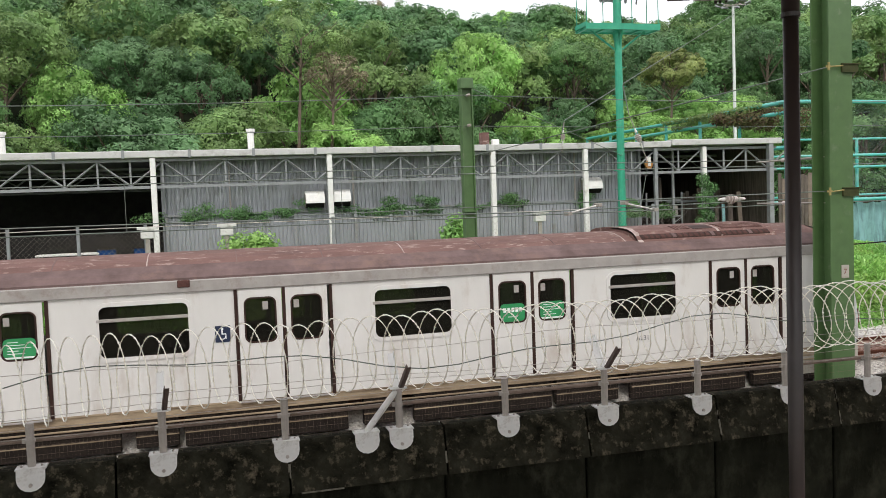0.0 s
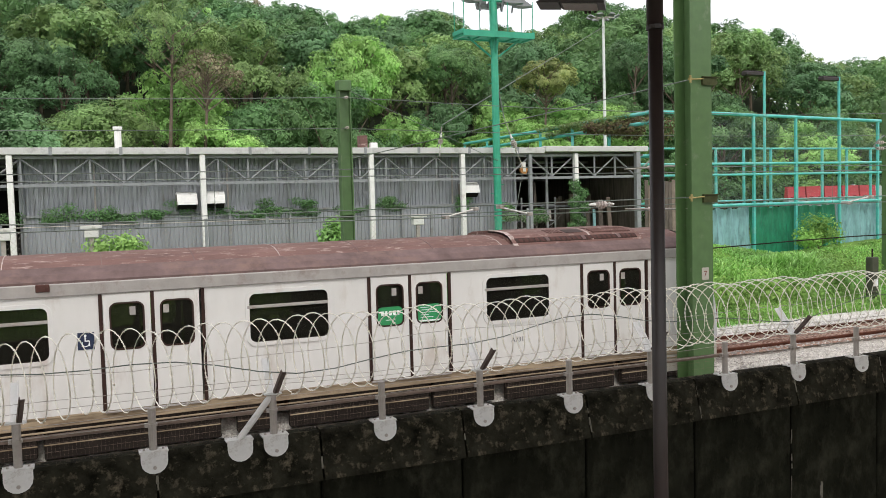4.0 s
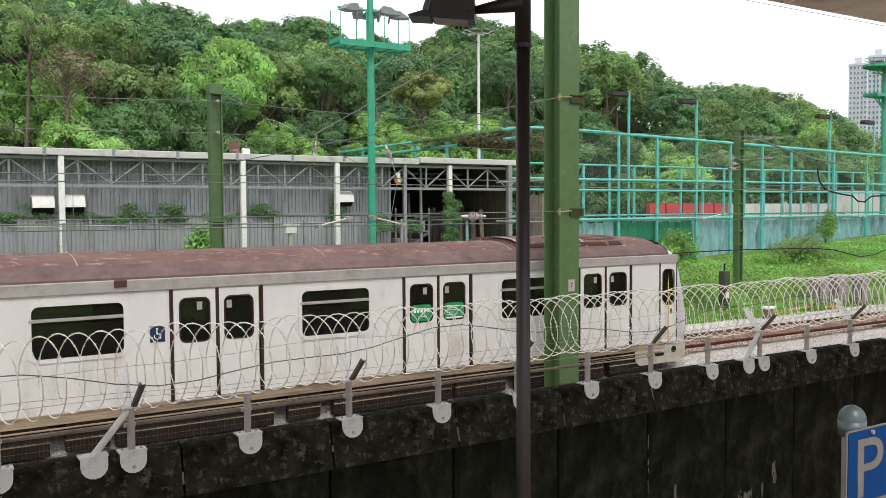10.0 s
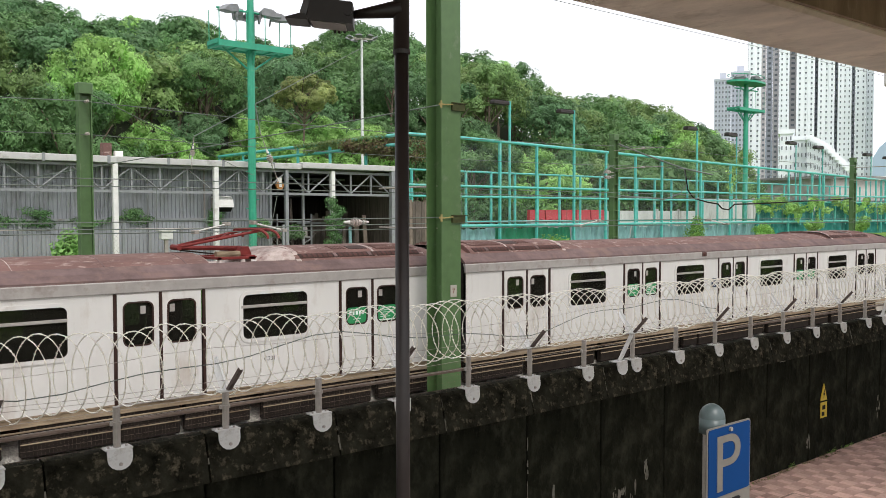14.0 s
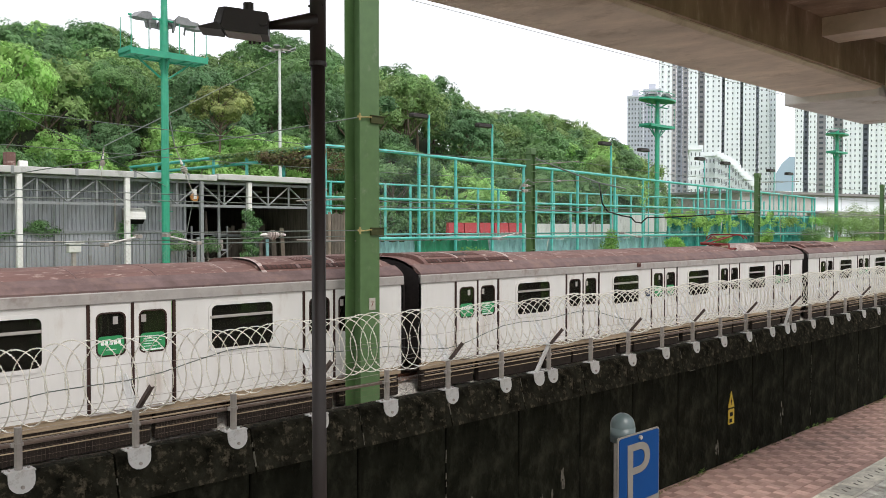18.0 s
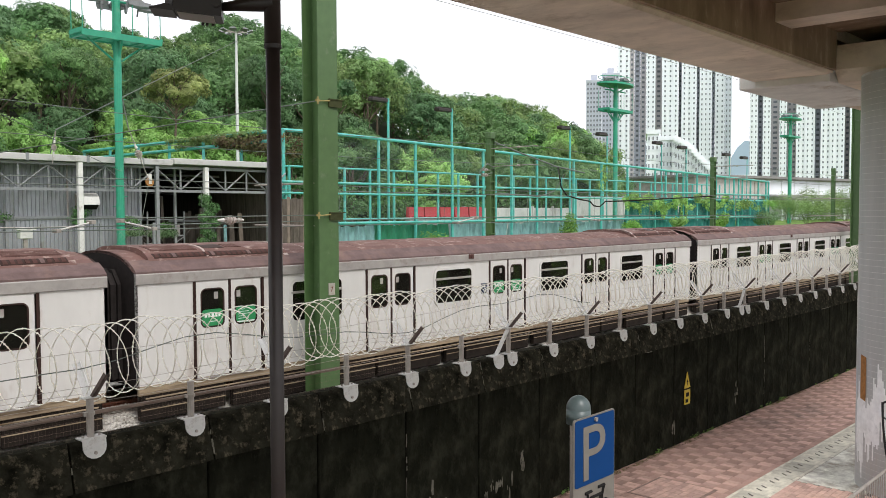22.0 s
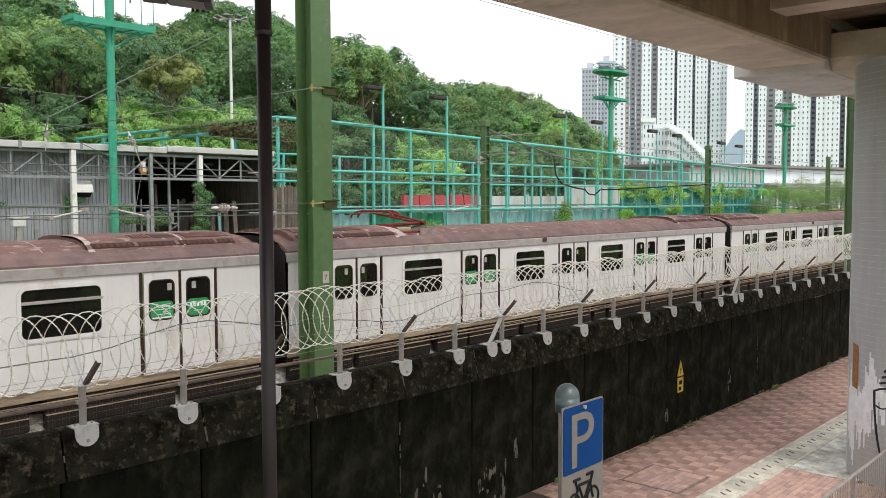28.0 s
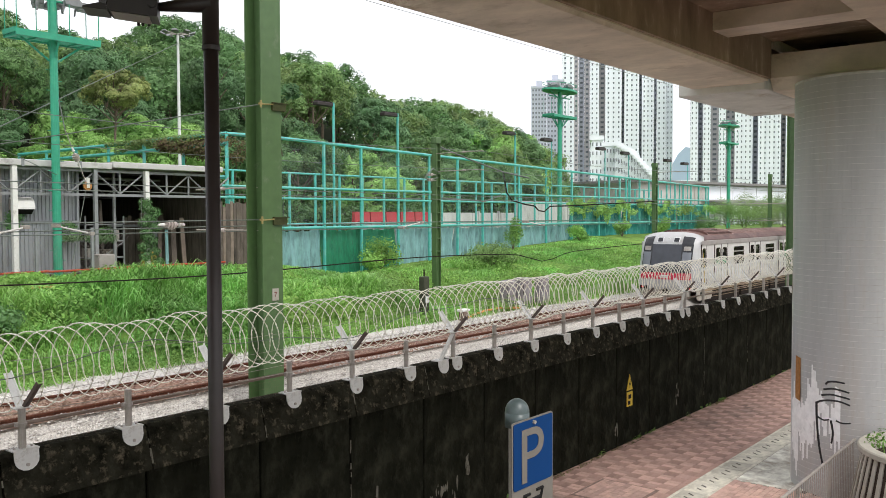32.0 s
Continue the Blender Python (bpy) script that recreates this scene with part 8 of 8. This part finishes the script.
def vines():
    rnd = random.Random(2)
    bl = [(x_, 30.6, 3.74 + 0.1 * math.sin(x_ * 3.1), 0.4, 0.14, 0.13 + 0.06 * math.sin(x_ * 1.7)) for x_ in np.arange(-2.2, 11.5, 0.42) if math.sin(x_ * 1.3) > -0.75]
    for cx, w in ((-0.9, 0.9), (2.7, 1.0), (6.4, 0.8), (7.6, 0.5), (11.0, 0.6), (0.8, 0.4), (14.0, 0.3)):
        for k in range(6):
            bl.append((cx + rnd.uniform(-w, w), 30.55, 3.82 + rnd.uniform(-0.25, 0.25), 0.3, 0.15, 0.16))
    leaf_cloud("wall_vine", "green creeper along the shed's ledge", "creeper", bl, 9000, 0.036, M_LEAF1, 12)
    bl = [(19.0 + rnd.uniform(-0.3, 0.35), 29.95, 2.2 + k * 0.19, 0.28, 0.2, 0.2) for k in range(13)]
    bl += [(16.2 + rnd.uniform(-0.9, 1.4), 30.3, 3.4 + rnd.uniform(-0.3, 0.3), 0.35, 0.2, 0.2) for k in range(8)]
    leaf_cloud("post_vine", "thick green creeper climbing a white shed post", "creeper", bl, 7000, 0.042, M_LEAF1, 13)
    bl = []
    for k in range(40):
        u = rnd.random()
        bl.append((26.5 + rnd.uniform(0, 1.6 * u), 40.5 - 5.3 * u, 7.75 - rnd.uniform(0.0, 1.1) * u, 0.5, 0.5, 0.35))
    leaf_cloud("fence_vine", "green and dry brown creeper draped over the fence rail", "creeper", bl, 7000, 0.07, M_DRYVINE, 14)
    bl = [(26.6, u, 8.08, 0.3, 0.45, 0.14) for u in np.arange(37, 46.5, 0.5)]
    bl += [(26.5, u, 7.85 - 0.15 * math.sin(u * 1.3), 0.25, 0.4, 0.22) for u in np.arange(38.2, 45.2, 0.6)]
    leaf_cloud("fence_vine", "green creeper on top of the fence rail", "creeper", bl, 5200, 0.055, M_LEAF3, 15)
    bl = [(56.2 + rnd.uniform(-0.5, 0.6), 34.9, 7.4 - k * 0.22, 0.4, 0.2, 0.22) for k in range(9)]
    bl += [(rnd.uniform(62, 90), 34.7, 4.55 + rnd.uniform(-0.5, 0.25), 0.8, 0.3, 0.3) for k in range(44)]
    leaf_cloud("fence_vine", "yellowish creeper hanging from the fence", "creeper", bl, 2600, 0.09, M_LEAF2, 16)


vines()


# ---- clutter at the shed ----
rv = random.Random(77)
leaf_cloud("screen_vines", "yellow-green vines hanging over the teal screens", "vines", [(rv.uniform(59, 78), 34.8, 5.15 - abs(rv.gauss(0, 0.45)), rv.uniform(0.25, 0.8), 0.12, rv.uniform(0.15, 0.5)) for _ in range(34)] + [(rv.uniform(61, 70), 34.8, rv.uniform(3.2, 4.5), 0.2, 0.1, rv.uniform(0.5, 0.9)) for _ in range(7)], 7000, 0.075, M_LEAF2, 78, "stuff")


def clutter():
    y = 30.25
    h = empty("hoarding", pose(22.5, y, lift(22.5, y)))
    rb = random.Random(8)
    x = 0.02
    while x < 2.6:
        w = rb.uniform(0.14, 0.3)
        part("board", Mesh().box(x, x + w - 0.012, rb.uniform(-0.02, 0.0), 0.03, -0.1, 2.75 - rb.uniform(0, 0.25), 0.005), M_SLEEPER if rb.random() < 0.3 else M_BOARDS, h)
        x += w
    part("rail", Mesh().box(0, 2.6, 0.03, 0.09, 1.9, 2.0), M_BOARDS, h)
    tagged(h, "weathered grey-brown board hoarding beside the shed", "hoarding")
    r = empty("storage_rack", pose(17.0, y + 0.9, 1.86))
    for px_ in (0.0, 1.6):
        for py_ in (0.0, 0.6):
            part("upright", Mesh().box(px_ - 0.03, px_ + 0.03, py_ - 0.03, py_ + 0.03, 0, 2.1), M_TRUSS, r)
    for z in (0.45, 1.1, 1.75):
        part("shelf", Mesh().box(-0.03, 1.63, -0.03, 0.63, z, z + 0.05), M_TRUSS, r)
    for px_, z, w, hh in ((0.1, 0.5, 0.5, 0.35), (0.75, 0.5, 0.6, 0.3), (0.2, 1.15, 0.7, 0.3), (1.05, 1.15, 0.4, 0.4)):
        part("crate", Mesh().box(px_, px_ + w, 0.05, 0.5, z, z + hh, 0.015), M_BOARDS if w > 0.55 else M_GUTTER, r)
    part("brace", Mesh().tube([(0, -0.03, 0.1), (1.6, -0.03, 1.1)], 0.018, 5), M_TRUSS, r)
    tagged(r, "grey steel storage rack with crates in the shed", "rack")
    f = empty("mesh_fence", pose(0, 0, 0))
    for i in range(16):
        x = -14 + i * 2.0
        part("post", Mesh().box(x - 0.045, x + 0.045, y - 1.45, y - 1.36, 1.2, 3.55), M_TRUSS, f)
    m = Mesh()
    k = 0
    while k < 30 / 0.16:
        x = -14 + k * 0.16
        for s in (-1, 1):
            a = x if s == 1 else x + 1.6
            m.add([(a, y - 1.4, 1.7), (a + 0.008, y - 1.4, 1.7), (a + s * 1.6 + 0.008, y - 1.4, 3.3), (a + s * 1.6, y - 1.4, 3.3)], [(0, 1, 2, 3)])
        k += 1
    part("netting", m, M_GALV, f)["kind"] = "stuff"
    part("top_wire", Mesh().tube([(-14, y - 1.4, 3.45), (16, y - 1.4, 3.45)], 0.015, 5), M_GALV, f)
    tagged(f, "grey chain-link fence in front of the shed", "fence")
    for x0, x1 in ((6, 14.6), (14.6, 22.0)):
        e = empty("red_rail", pose(x0, 29.2, lift(x0, 29.2)))
        part("bar", Mesh().tube([(0, 0, 0.18), (x1 - x0, 0, 0.2)], 0.04, 8), M_REDRAIL, e)
        for i in range(4):
            part("leg", Mesh().tube([((x1 - x0) * (i + 0.5) / 4, 0, -0.2), ((x1 - x0) * (i + 0.5) / 4, 0, 0.19)], 0.03, 6), M_REDRAIL, e)
        tagged(e, "low red pipe rail in front of the shed", "rail", "red rails")
    e = empty("cabinet_box", pose(16.9, y - 0.6, 1.75))
    part("body", Mesh().box(-0.32, 0.32, -0.2, 0.2, 0, 0.8, 0.02), M_GUTTER, e)
    part("door", Mesh().box(-0.29, 0.29, -0.22, -0.2, 0.05, 0.75, 0.006), M_GUTTER, e)
    tagged(e, "small weathered grey electrical cabinet", "cabinet")
    for i, (x, z0, z1, w) in enumerate(((20.4, 1.8, 3.7, 0.09), (20.75, 1.8, 3.4, 0.07), (21.1, 1.8, 3.6, 0.12), (17.9, 1.8, 4.6, 0.06), (21.6, 1.8, 3.9, 0.1))):
        ob = part("leaning_board", Mesh().box(-w, w, -0.03, 0.03, 0, z1 - z0, 0.01, pose(x, y + 1.2, z0, -6, 4 - i, 0)), (M_BOARDS, M_TARPB, M_BOARDS, M_BOARDS, M_SLEEPER)[i])
        tagged(ob, "old board leaning inside the open shed bay", "board", "leaning boards")
    ob = part("tyre_stack", Mesh().tube([(19.7, y + 0.9, 1.8), (19.7, y + 0.9, 2.0)], 0.3, 12).tube([(19.7, y + 0.9, 2.0), (19.7, y + 0.9, 2.2)], 0.28, 12).tube([(19.7, y + 0.9, 2.2), (19.7, y + 0.9, 2.5)], 0.3, 12), M_YEL)
    tagged(ob, "stack of faded yellow drums in the shed bay", "drum")
    e = empty("work_table", pose(-4.6, y + 0.8, 1.85))
    part("top", Mesh().box(-1.0, 1.0, -0.4, 0.4, 0.72, 0.78, 0.01), M_POSTW, e)
    for sx in (-0.9, 0.9):
        for sy in (-0.3, 0.3):
            part("leg", Mesh().tube([(sx, sy, 0), (sx, sy, 0.72)], 0.03, 6), M_GALV, e)
    tagged(e, "white work table in the dark shed", "table")
    for x, s in ((-3.4, 0.3), (-2.3, 0.24)):
        e = empty("blue_drum", pose(x, y + 0.6, 1.86))
        part("shell", Mesh().tube([(0, 0, 0), (0, 0, 0.85)], s, 14), M_BLUE, e)
        part("lid", Mesh().tube([(0, 0, 0.85), (0, 0, 0.89)], s + 0.02, 14), M_DARK, e)
        tagged(e, "blue plastic drum in the dark shed", "drum", "blue drums")
    for x in (-6.6, 1.57):
        e = empty("roof_pipe", pose(x, y + 1.5, 5.93))
        part("pipe", Mesh().tube([(0, 0, 0), (0, 0, 0.75)], 0.12, 10), M_POSTW, e)
        part("cap", Mesh().tube([(0, 0, 0.75), (0, 0, 0.85)], 0.16, 10), M_POSTW, e)
        tagged(e, "pale vent pipe on the shed roof", "vent pipe", "roof pipes")
    for x in (0.5, 11.2, -1.9):
        e = empty("signal_box", pose(x, 28.2, 1.4))
        part("body", Mesh().box(-0.2, 0.2, -0.12, 0.12, 1.7, 2.0, 0.02).box(-0.3, 0.3, -0.14, 0.14, 1.98, 2.06), M_PLATE, e)
        part("stand", Mesh().box(-0.06, 0.06, -0.05, 0.05, 0, 1.7), M_GALV, e)
        tagged(e, "pale metal box on a stand by the shed", "box", "boxes by the track")
    e = empty("brick_hut", pose(11.9, 36, 6.12))
    part("wall", Mesh().box(-0.25, 0.1, -0.2, 0.2, 0, 0.75, 0.02), M_ROOF, e)
    part("lid", Mesh().box(-0.3, 0.9, -0.25, 0.25, 0.0, 0.1).box(0.25, 0.6, -0.1, 0.1, 0.1, 0.45, 0.03), M_POSTW, e)
    tagged(e, "small brown box housing on the shed roof", "housing")
    e = empty("point_box", pose(26.7, 22.4, -0.2))
    part("body", Mesh().box(-0.17, 0.17, -0.15, 0.15, 0, 1.66, 0.03), M_POSTD, e)
    part("antenna", Mesh().tube([(0, 0, 1.66), (0, 0, 1.95)], 0.03, 6), M_DARK, e)
    part("label_plate", Mesh().box(-0.1, 0.1, -0.165, -0.152, 0.6, 0.85), M_SIGNW, e)
    tagged(e, "black trackside equipment post", "equipment post")
    for x, w, h in ((32.1, 0.46, 1.28), (33.4, 0.52, 1.3), (35.0, 0.42, 1.26)):
        e = empty("relay_cabinet", pose(x, 22.0, -0.28, 0, 0, 8))
        part("body", Mesh().box(-w, w, -0.2, 0.2, 0, h, 0.05), M_RELAY, e)
        part("door", Mesh().box(-w + 0.06, w - 0.06, -0.22, -0.2, 0.12, h - 0.1, 0.008), M_RELAY, e)
        part("hinge", Mesh().tube([(-w + 0.05, -0.22, 0.2), (-w + 0.05, -0.22, h - 0.2)], 0.014, 6), M_DARK, e)
        tagged(e, "grey-mauve trackside relay cabinet", "cabinet", "relay cabinets")
    ob = part("hose", Mesh().tube([(27.6, 20.95, -0.24), (28.6, 21.3, -0.2), (29.7, 21.55, -0.16), (30.6, 21.62, -0.14), (31.4, 21.5, -0.16), (32.1, 21.1, -0.2)], 0.045, 8), M_HOSE, label="")
    tagged(ob, "faded orange hose lying beside the ballast", "hose")
    e = empty("marker_stub", pose(26.85, 20.5, -0.4))
    part("stub", Mesh().box(-0.16, 0.16, -0.12, 0.12, 0, 0.55, 0.02), M_PIPE, e)
    part("cap", Mesh().box(-0.24, 0.24, -0.16, 0.16, 0.55, 0.64, 0.02), M_POSTW, e, "white cap")
    tagged(e, "short marker stub with a white cap beside the track", "marker post")
    e = empty("orange_pipe", pose(12.6, 27.0, 1.35))
    part("pipe", Mesh().tube([(0, 0, 0.36), (1.1, 0, 0.33)], 0.04, 8), M_HOSE, e)
    part("leg", Mesh().tube([(0.55, 0, -0.2), (0.55, 0, 0.34)], 0.025, 6), M_HOSE, e)
    tagged(e, "short orange pipe standing in the grass", "pipe")


clutter()


# ---- footway details ----
def footway():
    ob = empty("hazard_sign", pose(17.46, WALL_Y, 0))
    part("triangle", Mesh().prism([(-0.14, 0.02), (0.14, 0.02), (0.0, 0.37)], -0.035, -0.02, "y"), M_HAZ, ob, "yellow warning triangle")
    part("plate", Mesh().box(-0.13, 0.13, -0.035, -0.02, -0.34, -0.02), M_HAZ, ob, "yellow warning plate")
    part("bolt_symbol", Mesh().prism([(-0.02, 0.07), (0.035, 0.17), (0.01, 0.18), (0.02, 0.26), (-0.035, 0.15), (-0.008, 0.14)], -0.04, -0.036, "y"), M_HOLE, ob)
    part("print_bar", Mesh().box(-0.07, 0.06, -0.04, -0.036, -0.17, -0.08), M_HOLE, ob)
    part("print_bar", Mesh().box(-0.09, 0.02, -0.04, -0.036, -0.3, -0.22), M_HOLE, ob)
    tagged(ob, "faded yellow electrical hazard sign on the wall", "warning sign")
    # drain covers
    d0 = structure(part("drain_kerb", Mesh().box(8, 40, 5.82, 6.4, PAVE_Z - 0.3, PAVE_Z - 0.003), M_DRAIN, label="pale concrete drain channel in the footway"))
    cov = Mesh().box(0.012, 0.588, 5.88, 6.33, PAVE_Z - 0.06, PAVE_Z + 0.006, 0.008).data("drain_cover", M_DRAIN)
    slot = Mesh()
    for i in range(2):
        x = 0.15 + i * 0.22
        slot.prism([(x, 6.05), (x + 0.045, 6.05), (x + 0.125, 6.17), (x + 0.08, 6.17)], PAVE_Z, PAVE_Z + 0.009, "z")
    slot = slot.data("drain_slot", M_SLOT)
    for i in range(46):
        a = part("drain_cover", cov, None, d0)
        a.location.x = 9 + i * 0.6
        b = part("drain_slot", slot, None, a)
    structure(part("kerb_slab", Mesh().box(16.2, 40, 4.6, 5.8, PAVE_Z - 0.2, PAVE_Z + 0.002), M_SLAB, label="rough pale concrete slab round the column"))
    ms = Mesh()
    q = Mesh().box(0.004, 0.216, 0.004, 0.104, -0.03, 0.0)
    for i in range(40):
        for j in range(22):
            ms.add([(a + 10.0 + i * 0.22+ (j % 2) * 0.11, b + 3.4 + j * 0.11, c + PAVE_Z) for a, b, c in q.v], q.f) if 10.0 + i * 0.22 < 16.0 else None
    structure(part("inner_pavers", ms, M_PAVERI, label="red brick pavers inside the drain"))["kind"] = "stuff"
    # weeds and moss at the foot of the wall
    rnd = random.Random(17)
    bl = [(rnd.uniform(9, 34), WALL_Y - 0.03, PAVE_Z + 0.02, rnd.uniform(0.05, 0.22), 0.04, rnd.uniform(0.03, 0.08)) for _ in range(34)]
    leaf_cloud("wall_weeds", "small weeds and moss along the foot of the wall", "weeds", bl, 1100, 0.018, M_WEED, 41, "stuff")
    bl = [(rnd.uniform(8, 38), WALL_Y - rnd.uniform(0.02, 0.14), PAVE_Z + 0.006, rnd.uniform(0.05, 0.4), 0.05, 0.008) for _ in range(90)]
    leaf_cloud("leaf_litter", "dry brown leaf litter and grit along the wall foot", "litter", bl, 2600, 0.016, M_DRYVINE, 42, "stuff")
    mh = structure(part("manhole_cover", Mesh().box(13.5, 14.7, 6.66, 7.82, PAVE_Z - 0.02, PAVE_Z + 0.006), M_MANHOLE, label="dark framed manhole cover set in the pavers"))
    for i in range(5):
        for j in range(9):
            part("paver", Mesh().box(13.54 + i * 0.226, 13.755 + i * 0.226, 6.72 + j * 0.117, 6.827 + j * 0.117, PAVE_Z, PAVE_Z + 0.012), M_PAVER, mh)
    # pipe railing
    e = empty("railing", pose(0, 3.67, 0))
    part("top_rail", Mesh().tube([(6.0, 0, 0), (16.25, 0, 0)], 0.024, 8), M_GALV, e)
    part("bottom_rail", Mesh().tube([(6.0, 0, -0.98), (16.25, 0, -0.98)], 0.02, 8), M_GALV, e)
    for i in range(7):
        x = 6.0 + i * 1.708
        part("post", Mesh().box(x - 0.025, x + 0.025, -0.025, 0.025, -1.15, 0.02), M_GALV, e)
    bar = Mesh().tube([(0, 0, -0.98), (0, 0, 0)], 0.008, 5).data("bar", M_GALV)
    for i in range(94):
        part("bar", bar, None, e).location = (6.1 + i * 0.108, 0, 0)
    tagged(e, "galvanised steel pedestrian railing with thin upright bars", "railing")
    # striped planter
    e = empty("planter", pose(15.08, 2.17, PAVE_Z))
    h, r0, r1 = 1.44, 1.4, 1.2
    n = 96
    for kind, material, nm, off in ((0, M_PLANT1, "rib", 0.0), (1, M_PLANT2, "groove", -0.02)):
        for i in range(n):
            if i % 2 != kind:
                continue
            a0, a1 = 2 * math.pi * i / n, 2 * math.pi * (i + 1) / n
            vs = []
            for z, r in ((0, r0 + off), (h - 0.12, r1 - 0.06 + off)):
                vs += [(r * math.cos(a0), r * math.sin(a0), z), (r * math.cos(a1), r * math.sin(a1), z), ((r - 0.06) * math.cos(a1), (r - 0.06) * math.sin(a1), z), ((r - 0.06) * math.cos(a0), (r - 0.06) * math.sin(a0), z)]
            part(nm, Mesh().add(vs, [(0, 1, 5, 4), (1, 2, 6, 5), (2, 3, 7, 6), (3, 0, 4, 7)]), material, e)
    vs, fs, k = [], [], 40
    ring = ((r1 - 0.06, h - 0.12), (r1, h - 0.09), (r1, h - 0.02), (r1 - 0.02, h), (r1 - 0.17, h), (r1 - 0.2, h - 0.22))
    for r, z in ring:
        vs += [(r * math.cos(2 * math.pi * i / k), r * math.sin(2 * math.pi * i / k), z) for i in range(k)]
    fs = [(j * k + i, j * k + (i + 1) % k, (j + 1) * k + (i + 1) % k, (j + 1) * k + i) for j in range(len(ring) - 1) for i in range(k)]
    part("rim", Mesh().add(vs, fs), M_PLANT1, e, "pale stone rim")
    part("soil", Mesh().tube([(0, 0, h - 0.5), (0, 0, h - 0.2)], r1 - 0.18, 32), M_SOIL, e)
    ob = leaf_cloud("foliage", "", "", [(-0.3, 0.88, h - 0.02, 0.2, 0.2, 0.16), (0.1, 0.9, h + 0.02, 0.22, 0.2, 0.14), (0.3, -0.2, h, 0.5, 0.4, 0.2), (-0.4, 0.2, h - 0.1, 0.3, 0.3, 0.12)], 420, 0.034, M_WEED, 30)
    ob.parent = e
    tagged(e, "round pale ribbed planter with dark grooves and small plants", "planter")
    # marks on the column
    c = COLUMN
    base = math.atan2(-3.78, -17.37)

    def on(a, z, r=1.306):
        return (r * math.cos(base + a), r * math.sin(base + a), z - PAVE_Z)
    def stroke(pts, w, name="paint_stroke"):
        q = [pts[0]] + list(pts) + [pts[-1]]
        P = []
        for i in range(1, len(q) - 2):
            for j in range(5):
                u = j / 5
                P.append([0.5 * (2 * q[i][c_] + (q[i + 1][c_] - q[i - 1][c_]) * u + (2 * q[i - 1][c_] - 5 * q[i][c_] + 4 * q[i + 1][c_] - q[i + 2][c_]) * u * u + (3 * q[i][c_] - q[i - 1][c_] - 3 * q[i + 1][c_] + q[i + 2][c_]) * u ** 3) for c_ in (0, 1)])
        P = [Vector(on(a, z, 1.3 - 0.3 * w)) for a, z in P + [list(pts[-1])]]
        part(name, Mesh().tube(P, w * 0.85, 8, w * 0.65), M_GRAFF, c, "black paint stroke")
    stroke([(-0.52, 0.9), (-0.48, 0.95), (-0.38, 0.97), (-0.26, 0.96)], 0.027)
    stroke([(-0.55, 0.8), (-0.4, 0.84), (-0.2, 0.8)], 0.026)
    stroke([(-0.58, 0.69), (-0.42, 0.73), (-0.19, 0.69)], 0.026)
    stroke([(-0.67, 0.53), (-0.55, 0.6), (-0.35, 0.63), (-0.19, 0.58)], 0.027)
    stroke([(-0.66, 0.55), (-0.65, 0.23), (-0.61, -0.22), (-0.55, -0.56)], 0.036)
    stroke([(-0.64, 0.29), (-0.55, 0.25), (-0.46, 0.28)], 0.022)
    stroke([(-0.37, 0.28), (-0.28, 0.25), (-0.18, 0.27)], 0.022)
    stroke([(-0.44, 0.27), (-0.41, 0.06), (-0.43, -0.14)], 0.03)
    # overpainted patch: ragged white smears
    rnd = random.Random(9)
    m = Mesh()
    for i in range(38):
        a0 = -1.3 + i * 0.026
        z1 = 0.78 + 0.3 * math.sin(i * 0.35) + rnd.uniform(-0.2, 0.2)
        z0 = -0.1 + 0.3 * math.sin(i * 0.25 + 1) + rnd.uniform(-0.25, 0.2) - (0.7 if i < 10 else 0)
        z1 -= 0.3 if i < 8 else 0
        m.add([on(a0, z0, 1.302), on(a0 + 0.027, z0, 1.302), on(a0 + 0.027, z1, 1.302), on(a0, z1, 1.302)], [(0, 1, 2, 3)])
    part("overpaint", m, M_SMEAR, c, "ragged white overpaint")
    part("rust_plate", Mesh().add([on(-1.13, 0.5, 1.31), on(-0.98, 0.47, 1.31), on(-0.98, 1.27, 1.31), on(-1.13, 1.3, 1.31)], [(0, 1, 2, 3)]), M_RUST, c, "rusty orange-brown plate")


footway()


motions()
